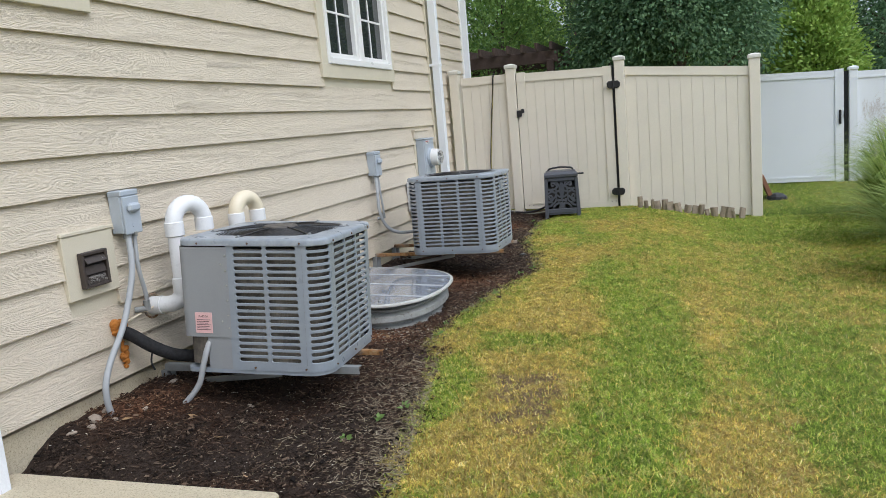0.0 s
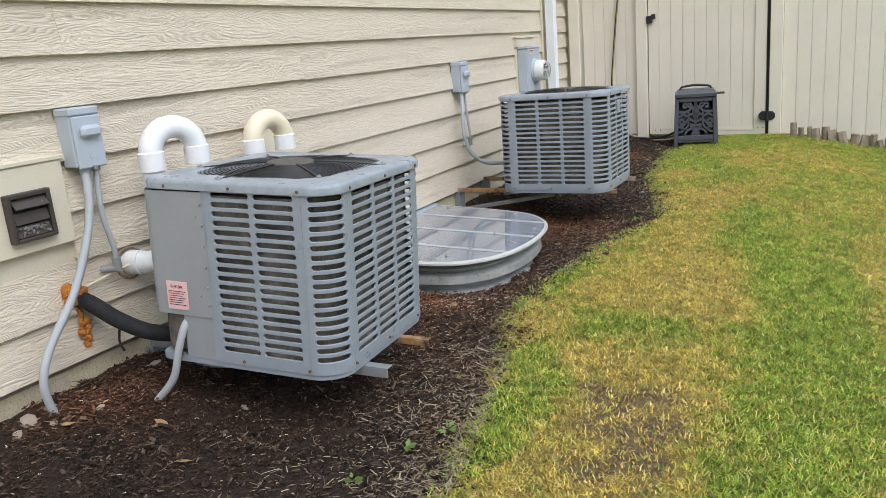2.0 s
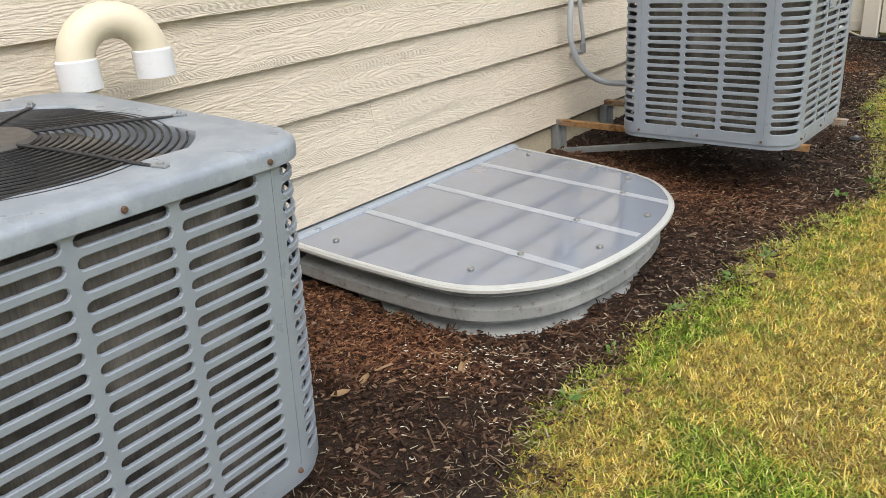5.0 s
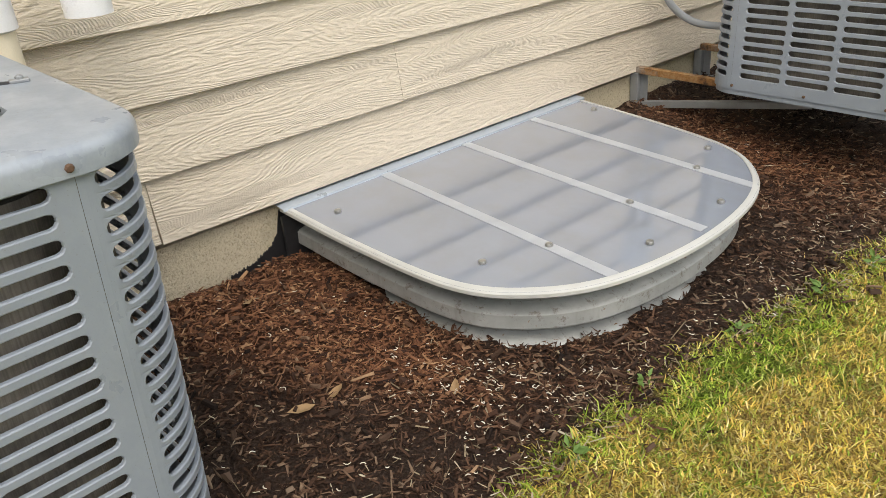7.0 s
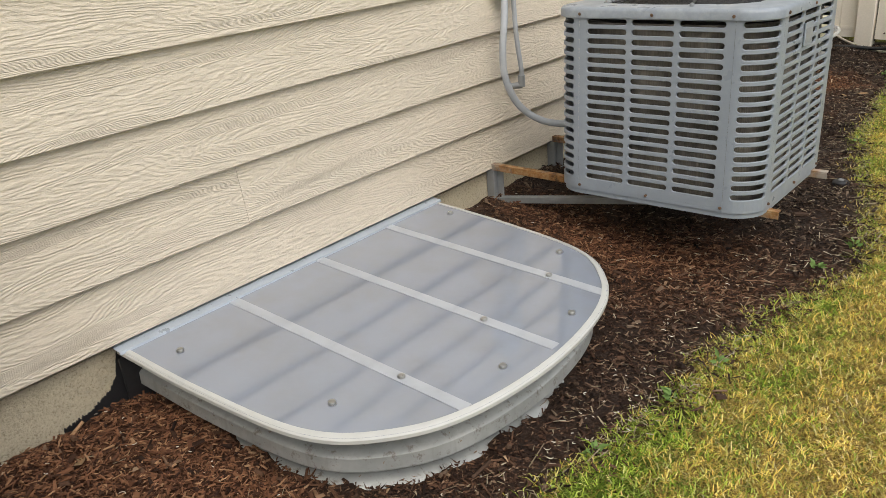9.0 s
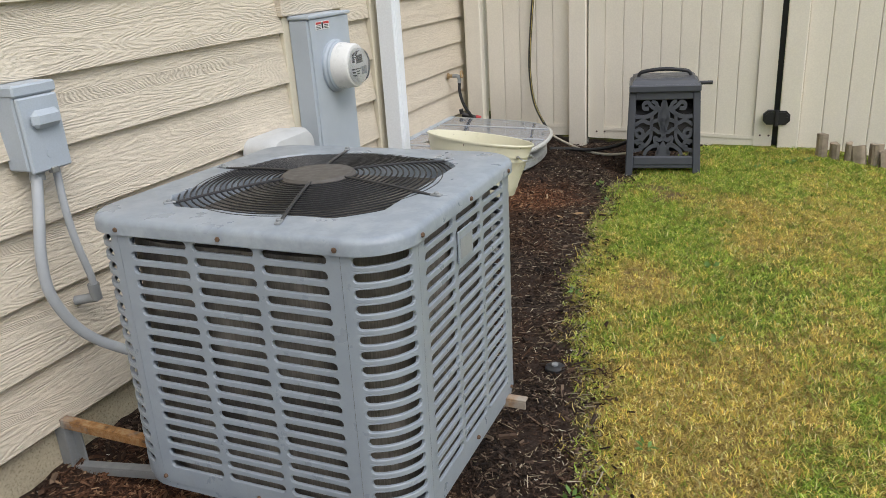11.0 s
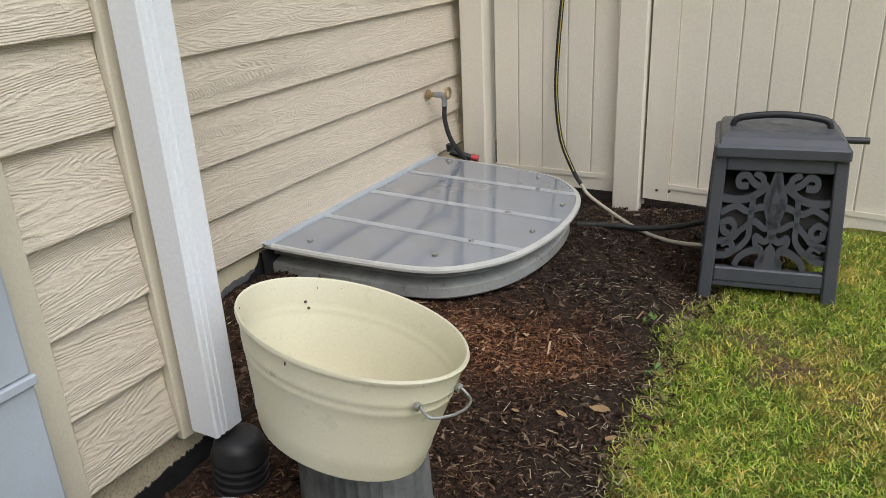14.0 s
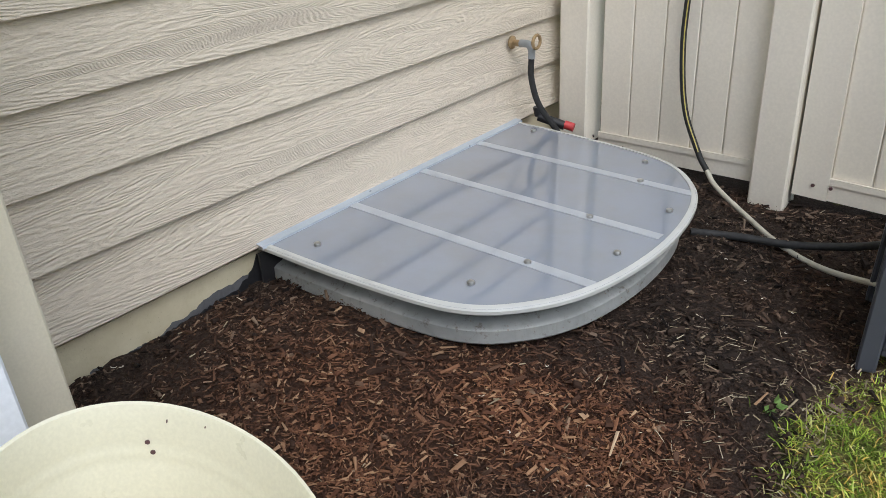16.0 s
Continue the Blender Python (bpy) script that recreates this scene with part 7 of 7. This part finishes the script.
# ---- lawn blades, mulch chips and litter ----
def blade_material():
    k = Mat("grass_blade", (0.1, 0.15, 0.03), 0.6, spec=0.3)
    r, dry = k.island(), k.attr("dry")
    green = k.ramp(r, (0.0, (0.085, 0.165, 0.014)), (0.45, (0.225, 0.375, 0.030)), (0.85, (0.43, 0.56, 0.080)), (1.0, (0.60, 0.66, 0.22)))
    straw = k.ramp(r, (0.0, (0.27, 0.155, 0.045)), (0.4, (0.68, 0.455, 0.10)), (0.8, (0.86, 0.65, 0.20)), (1.0, (0.84, 0.72, 0.40)))
    tint = k.mix(1.0, k.mix(dry, green, straw), k.attr("vigour"), "MULTIPLY")
    k.colour(tint)
    tr_ = k.node("ShaderNodeBsdfTranslucent")
    k.link(tint, tr_.inputs["Color"])
    both = k.node("ShaderNodeMixShader")
    both.inputs[0].default_value = 0.35
    k.link(k.b.outputs[0], both.inputs[1])
    k.link(tr_.outputs[0], both.inputs[2])
    k.link(both.outputs[0], k.t.nodes["Material Output"].inputs[0])
    return k.m


M_BLADE = blade_material()


def blades(name, x, y, length, width, dry, lean, rng, label, shade=None):
    n = len(x)
    z = ground_z(x, y) + 0.0005
    a = rng.uniform(0, 2 * np.pi, n)
    b = a + rng.normal(0, 0.8, n)
    ln = length * rng.uniform(0.55, 1.25, n)
    out = ln * lean * rng.uniform(0.55, 1.0, n)
    up = ln * rng.uniform(0.08, 0.5, n) * rng.uniform(0.5, 1.0, n) + 0.002
    w = width * rng.uniform(0.6, 1.2, n)
    sx, sy = -np.sin(a) * w, np.cos(a) * w
    base = np.stack([x, y, z], 1)
    mid = base + np.stack([np.cos(a) * out * 0.5, np.sin(a) * out * 0.5, up], 1)
    tip = mid + np.stack([np.cos(b) * out * 0.5, np.sin(b) * out * 0.5, up * rng.uniform(-0.6, 0.7, n)], 1)
    side = np.stack([sx, sy, np.zeros(n)], 1)
    v = np.stack([base - side, base + side, mid + side * 0.8, mid - side * 0.8, tip], 1).reshape(-1, 3)
    i = np.arange(n)[:, None] * 5
    me = bpy.data.meshes.new(name)
    me.from_pydata(v.tolist(), [], (i + np.array([0, 1, 2, 3])).tolist() + (i + np.array([3, 2, 4])).tolist())
    me.attributes.new("dry", "FLOAT", "POINT").data.foreach_set("value", np.repeat(dry, 5))
    me.attributes.new("vigour", "FLOAT", "POINT").data.foreach_set("value", np.repeat(np.ones(n) if shade is None else shade, 5))
    me.materials.append(M_BLADE)
    return tagged(new(name, me), label, "grass", kind="stuff")


rng = np.random.default_rng(7)


def scatter(n, x0, x1, y0, y1):
    x, y = rng.uniform(x0, x1, n), rng.uniform(y0, y1, n)
    s = lawn_side(x, y)
    keep = (s > rng.normal(0.0, 0.03, n)) & ~((x < -0.95) & (y < 2.16))
    return x[keep], y[keep]


def tufts(x, y, size):
    """A random value for each ragged tuft of about that size."""
    u = x + 0.35 * size * np.sin(y * 2.3 / size + 1.1) + 0.2 * size * np.sin(y * 5.1 / size)
    w = y + 0.35 * size * np.sin(x * 2.1 / size + 0.4) + 0.2 * size * np.sin(x * 4.7 / size)
    c = np.sin(np.floor(u / size) * 12.9898 + np.floor(w / size) * 78.233) * 43758.5453
    return c - np.floor(c)


for n, box, ln in ((790000, (-1.5, 0.75, 0.9, 10.3), 0.029), (400000, (0.75, 3.2, 0.9, 10.3), 0.033), (40000, (1.1, 4.5, 9.0, 14.0), 0.05)):
    x, y = scatter(n, *box)
    thin = np.clip((1.8 - y) / 0.9, 0, 1) + np.clip((x - 2.3) / 0.9, 0, 1) * (y < 10.3)
    keep = rng.uniform(0, 1, len(x)) > np.maximum(bareness(x, y), thin)
    x, y = x[keep], y[keep]
    cell, broad = tufts(x, y, 0.027), tufts(x + 3.3, y, 0.075)
    d = np.clip(dryness(x, y) + 0.50 * (cell - 0.5) + 0.25 * (broad - 0.5), 0, 1)
    d = np.clip(d + 0.16 * np.exp(-((x + 0.55) / 0.55) ** 2 - ((y - 3.7) / 0.55) ** 2), 0, 1)
    dry = np.where(rng.uniform(0, 1, len(x)) < 0.10 + 0.78 * d, rng.uniform(0.6, 1.0, len(x)), rng.uniform(0.0, 0.3, len(x)) * (0.4 + d))
    vigour = np.clip(1.0 + 0.85 * (tufts(x + 1.7, y + 0.9, 0.020) - 0.5) + 0.25 * (broad - 0.5), 0.4, 1.5)
    blades("lawn_grass", x, y, ln * (1.12 - 0.25 * d) * (0.55 + 0.9 * cell), 0.0016, np.clip(dry, 0, 1), 0.9, rng, "patchy lawn of green and straw-dry grass", vigour)
# ragged taller tufts along the mulch edge
t = rng.uniform(2.2, 9.6, 3600)
x = np.interp(t, EDGE_Y, EDGE_X) + np.abs(rng.normal(0, 0.06, len(t))) - 0.025
clump = np.sin(t * 9.0) + np.sin(t * 23.0 + 1) > -0.2
blades("edge_grass", x[clump], t[clump], np.full(clump.sum(), 0.052), 0.0019, np.clip(rng.normal(0.22, 0.2, clump.sum()), 0, 1), 0.9, rng, "taller grass tufts along the mulch edge")


def chip_material():
    k = Mat("wood_mulch", (0.1, 0.06, 0.04), 0.85, spec=0.25)
    r = k.island()
    dark = k.ramp(r, (0.0, (0.006, 0.004, 0.003)), (0.5, (0.026, 0.017, 0.012)), (0.82, (0.070, 0.045, 0.031)), (1.0, (0.19, 0.14, 0.10)))
    red = k.ramp(r, (0.0, (0.030, 0.014, 0.009)), (0.4, (0.135, 0.058, 0.030)), (0.85, (0.25, 0.118, 0.060)), (1.0, (0.40, 0.24, 0.13)))
    k.colour(k.mix(k.attr("red"), dark, red))
    k.bump(k.noise(k.place((60, 60, 60)), 4, 3), 0.4, 0.003)
    return k.m


M_CHIP = chip_material()


def bits(name, x, y, length, width, thick, tilt, mat, label, category, rng, lift=0.004, red=None):
    """Small split pieces lying on the ground at random angles."""
    n = len(x)
    z = ground_z(x, y) + lift * rng.uniform(0.2, 1.6, n)
    a = rng.uniform(0, 2 * np.pi, n)
    t = rng.normal(0, tilt, n)
    d = np.stack([np.cos(a) * np.cos(t), np.sin(a) * np.cos(t), np.sin(t)], 1)
    s = np.stack([-np.sin(a), np.cos(a), rng.normal(0, 0.3, n)], 1)
    u = np.cross(d, s)
    ln, w, h = (length * rng.lognormal(0, 0.45, n))[:, None], (width * rng.lognormal(0, 0.4, n))[:, None], (thick * rng.uniform(0.6, 1.5, n))[:, None]
    c = np.stack([x, y, z], 1)
    taper_ = rng.uniform(0.25, 1.0, (n, 1))
    v = np.stack([c - d * ln - s * w, c - d * ln + s * w, c + d * ln + s * w * taper_, c + d * ln - s * w * taper_,
                  c - d * ln * 0.8 - s * w * 0.6 + u * h, c - d * ln * 0.8 + s * w * 0.6 + u * h, c + d * ln * 0.85 + s * w * 0.6 * taper_ + u * h, c + d * ln * 0.85 - s * w * 0.6 * taper_ + u * h], 1).reshape(-1, 3)
    i = np.arange(n)[:, None] * 8
    f = np.concatenate([i + np.array(q) for q in ((4, 5, 6, 7), (0, 1, 5, 4), (1, 2, 6, 5), (2, 3, 7, 6), (3, 0, 4, 7))])
    me = bpy.data.meshes.new(name)
    me.from_pydata(v.tolist(), [], f.tolist())
    me.attributes.new("red", "FLOAT", "POINT").data.foreach_set("value", np.repeat(redness(x, y) if red is None else red, 8))
    me.materials.append(mat)
    return tagged(new(name, me), label, category, kind="stuff")


def in_bed(n, margin=0.05):
    x, y = rng.uniform(-2.8, -0.6, n), rng.uniform(2.12, 10.4, n)
    wall = np.where(y < CORNER_Y, WALL_A, WALL_B)
    keep = (lawn_side(x, y) < rng.normal(0.03, margin, n)) & (x > wall + 0.005) & ~inside_well(x, y, WELL_A, 0.06) & ~inside_well(x, y, WELL_B, 0.06) & ~((y < 2.15) & (x < -0.95))
    return x[keep], y[keep]


def shreds(name, x, y, length, width, label, rng, lift):
    """Fine split fibres, each a narrow bent ridge."""
    n = len(x)
    a = rng.uniform(0, 2 * np.pi, n)
    b = a + rng.normal(0, 0.5, n)
    ln = length * rng.lognormal(0, 0.5, n)
    w = width * rng.lognormal(0, 0.4, n)
    t = rng.normal(0, 0.25, n)
    c = np.stack([x, y, ground_z(x, y) + lift * rng.uniform(0, 1.5, n)], 1)
    back = c - np.stack([np.cos(a), np.sin(a), t], 1) * ln[:, None]
    fore = c + np.stack([np.cos(b), np.sin(b), -t], 1) * ln[:, None]
    s = np.stack([-np.sin(a), np.cos(a), rng.normal(0, 0.4, n)], 1) * w[:, None]
    up = np.array([0, 0, 1]) * (w * 0.9)[:, None]
    v = np.stack([back, c - s, c + up, c + s, fore], 1).reshape(-1, 3)
    i = np.arange(n)[:, None] * 5
    me = bpy.data.meshes.new(name)
    me.from_pydata(v.tolist(), [], np.concatenate([i + np.array(q) for q in ((0, 1, 2), (0, 2, 3), (1, 4, 2), (2, 4, 3))]).tolist())
    me.attributes.new("red", "FLOAT", "POINT").data.foreach_set("value", np.repeat(redness(x, y), 5))
    me.materials.append(M_CHIP)
    return tagged(new(name, me), label, "mulch", kind="stuff")


def patchy(x, y, least):
    """Fewer pieces where bare dark soil shows through."""
    cover_ = np.clip(0.40 + 0.55 * ripple(x + 4, y, 5.3) + 0.40 * ripple(x, y - 2, 15.0), least, 1.0)
    keep = rng.uniform(0, 1, len(x)) < np.maximum(cover_, redness(x, y))
    return x[keep], y[keep]


x, y = patchy(*in_bed(420000), 0.14)
shreds("mulch_shreds", x, y, 0.0095, 0.0020, "dark and reddish shredded bark mulch", rng, 0.007)
x, y = patchy(*in_bed(80000), 0.15)
bits("mulch_chips", x, y, 0.0095, 0.0026, 0.0022, 0.32, M_CHIP, "short chips of dark bark mulch", "mulch", rng, 0.008)
x, y = in_bed(14000)
keep = rng.uniform(0, 1, len(x)) < 0.05 + 0.9 * redness(x, y)
bits("mulch_chunks", x[keep], y[keep], 0.0090, 0.0030, 0.0024, 0.22, M_CHIP, "larger reddish bark flakes in the mulch", "mulch", rng, 0.011)
x, y = in_bed(4000)
bits("bark_lumps", x, y, 0.011, 0.005, 0.006, 0.45, M_CHIP, "dark knobbly lumps of bark in the mulch", "mulch", rng, 0.010, 0.35 * redness(x, y))
k = Mat("dry_clippings", (0.4, 0.33, 0.2), 0.8)
k.colour(k.ramp(k.island(), (0.0, (0.14, 0.10, 0.06)), (0.6, (0.30, 0.24, 0.15)), (1.0, (0.48, 0.42, 0.31))))
t = np.concatenate([rng.uniform(2.3, 9.5, 3600), rng.uniform(2.3, 3.8, 2500)])
off = rng.exponential(0.18, len(t))
x = np.interp(t, EDGE_Y, EDGE_X) - off + 0.05
keep = (x > -2.1) & ~inside_well(x, t, WELL_A, -0.02) & ~inside_well(x, t, WELL_B, -0.02)
bits("dry_clippings", x[keep], t[keep], 0.011, 0.0010, 0.0009, 0.2, k.m, "pale dry grass clippings on the mulch", "litter", rng, 0.012)
x, y = in_bed(1000)
bits("pale_splinters", x, y, 0.007, 0.0016, 0.0014, 0.25, k.m, "pale wood splinters on the mulch", "litter", rng, 0.014)



def curls(name, x, y, radius, width, mat, label, rng):
    """Short pale curled shavings lying on the bark."""
    n = len(x)
    a0, turn = rng.uniform(0, 2 * np.pi, n), rng.uniform(0.8, 3.2, n) * rng.choice([-1, 1], n)
    r = radius * rng.uniform(0.6, 1.5, n)
    z = ground_z(x, y) + 0.012 + rng.uniform(0, 0.006, n)
    rows = []
    for s in np.linspace(0, 1, 6):
        a = a0 + turn * s
        w = width * (0.55 + 0.45 * np.sin(np.pi * s)) * np.ones(n)
        for q, dz in ((-1, 0.0), (0, 0.0012), (1, 0.0)):
            rows.append(np.stack([x + (r + q * w) * np.cos(a), y + (r + q * w) * np.sin(a), z + dz + 0.004 * s * np.sin(a0)], 1))
    v = np.stack(rows, 1).reshape(-1, 3)
    i = np.arange(n)[:, None] * 18
    me = bpy.data.meshes.new(name)
    me.from_pydata(v.tolist(), [], np.concatenate([i + np.array([3 * k + j, 3 * k + j + 1, 3 * k + j + 4, 3 * k + j + 3]) for k in range(5) for j in range(2)]).tolist())
    me.materials.append(mat)
    return tagged(new(name, me), label, "litter", kind="stuff")


k = Mat("bleached_shaving", (0.6, 0.55, 0.45), 0.8)
k.colour(k.ramp(k.island(), (0.0, (0.42, 0.35, 0.26)), (0.6, (0.62, 0.56, 0.46)), (1.0, (0.74, 0.70, 0.62))))
x, y = in_bed(1300)
cx, cy = rng.normal(-1.38, 0.15, 260), rng.normal(4.34, 0.13, 260)
x, y = np.concatenate([x, cx, rng.normal(-1.12, 0.06, 50)]), np.concatenate([y, cy, rng.uniform(4.6, 5.5, 50)])
keep = ~inside_well(x, y, WELL_A, -0.02) & (lawn_side(x, y) < 0.02) & ((y < 5.8) | (rng.uniform(0, 1, len(x)) < 0.35))
curls("pale_curls", x[keep], y[keep], 0.0055, 0.0015, k.m, "pale curled shavings on the mulch", rng)
x, y = in_bed(420)
keep = rng.uniform(0, 1, len(x)) < redness(x, y)
k = Mat("tan_bark_flake", (0.4, 0.28, 0.16), 0.8)
k.colour(k.ramp(k.island(), (0.0, (0.26, 0.15, 0.08)), (0.7, (0.42, 0.28, 0.16)), (1.0, (0.56, 0.42, 0.27))))
bits("tan_flakes", x[keep], y[keep], 0.010, 0.0042, 0.0016, 0.2, k.m, "pale tan bark flakes on the mulch", "mulch", rng, 0.016)

# fallen leaves and weeds
L_WEED = leaf_material("weed_leaf", (0.10, 0.20, 0.045), (0.26, 0.40, 0.12))
WEEDS = [(-1.02, 2.75), (-0.95, 2.95), (-0.88, 3.1), (-1.08, 4.25), (-1.12, 4.55), (-1.08, 4.85), (-1.02, 5.15), (-0.98, 5.35), (-0.95, 6.1), (-0.9, 6.35), (-0.62, 7.3), (-0.7, 8.0),
         (-0.75, 6.6), (-1.2, 7.6), (-1.35, 8.9), (-0.58, 9.75), (-0.4, 9.9), (-0.3, 9.95), (-2.02, 8.30), (-1.45, 9.2)]
wr = np.random.default_rng(61)
for i, (wx, wy_) in enumerate(WEEDS):
    m = 10
    a = wr.uniform(0, 2 * np.pi, m)
    c = np.stack([wx + 0.008 * np.cos(a), wy_ + 0.008 * np.sin(a), float(ground_z(wx, wy_)) + 0.008 + wr.uniform(0, 0.02, m)], 1)
    d = np.stack([np.cos(a), np.sin(a), wr.uniform(0.1, 0.8, m)], 1)
    ob = thing("weed", "small broad-leaved green weed at the mulch edge", "weed", "weeds along the bed")
    for j in range(m):
        lf = new("leaf", leaves_mesh("leaf", c[j:j + 1], d[j:j + 1], 0.027, 0.0075, L_WEED, wr))
        lf.parent = ob
M_LEAF = painted("dead_leaf", (0.34, 0.22, 0.11), 0.8, dirt=0.5, scale=50, bump=0.3)
for i in range(12):
    lx, ly = wr.uniform(-2.05, -1.3), wr.choice([2.5, 2.8, 4.05, 4.15, 6.0, 8.6]) + wr.uniform(-0.12, 0.12)
    m = Matrix.Translation((lx, ly, float(ground_z(lx, ly)) + 0.014)) @ Euler((wr.uniform(-0.4, 0.4), wr.uniform(-0.4, 0.4), wr.uniform(0, 6))).to_matrix().to_4x4()
    s = wr.uniform(0.012, 0.022)
    g = Geo().add([(-s * 1.5, 0, 0), (-s * 0.6, s * 0.7, 0.004), (s * 0.6, s * 0.6, 0.003), (s * 1.6, 0, 0.006), (s * 0.5, -s * 0.7, 0.004), (-s * 0.7, -s * 0.6, 0.002), (0, 0, -0.002)], [(0, 6, 1), (1, 6, 2), (2, 6, 3), (3, 6, 4), (4, 6, 5), (5, 6, 0)], m)
    single("dead_leaf", g, M_LEAF, "curled tan dead leaf on the mulch", "leaf", "dead leaves")


# ---- tar smear along the foot of the set-back foundation ----
M_TAR = painted("faded_tar", (0.13, 0.13, 0.135), 0.75, dirt=0.7, scale=30, bump=0.3)
ts = np.linspace(8.30, 8.86, 60)
top = ground_z(np.full(60, WALL_B + 0.05), ts) + 0.002 + 0.034 * np.clip((ts - 8.44) / 0.35, 0, 1) + 0.010 * ripple(ts, ts, 9.0) + 0.004 * ripple(ts, ts, 40.0)
g = Geo().add([(WALL_B - 0.0092, float(b), z) for b, c in zip(ts, top) for z in (0.02, float(c))], [(2 * i, 2 * i + 2, 2 * i + 3, 2 * i + 1) for i in range(59)])
single("tar_smear", g, M_TAR, "faded black tar smear on the cream foundation", "tar", kind="structure")

# ---- lap boards ----
lay_planks(wall_a, WALL_A, -4.0, CORNER_Y - 0.160, 18, SEAMS_A, GAPS_A)
lay_planks(wall_b, WALL_B, CORNER_Y + 0.0, 11.25, 18, {})
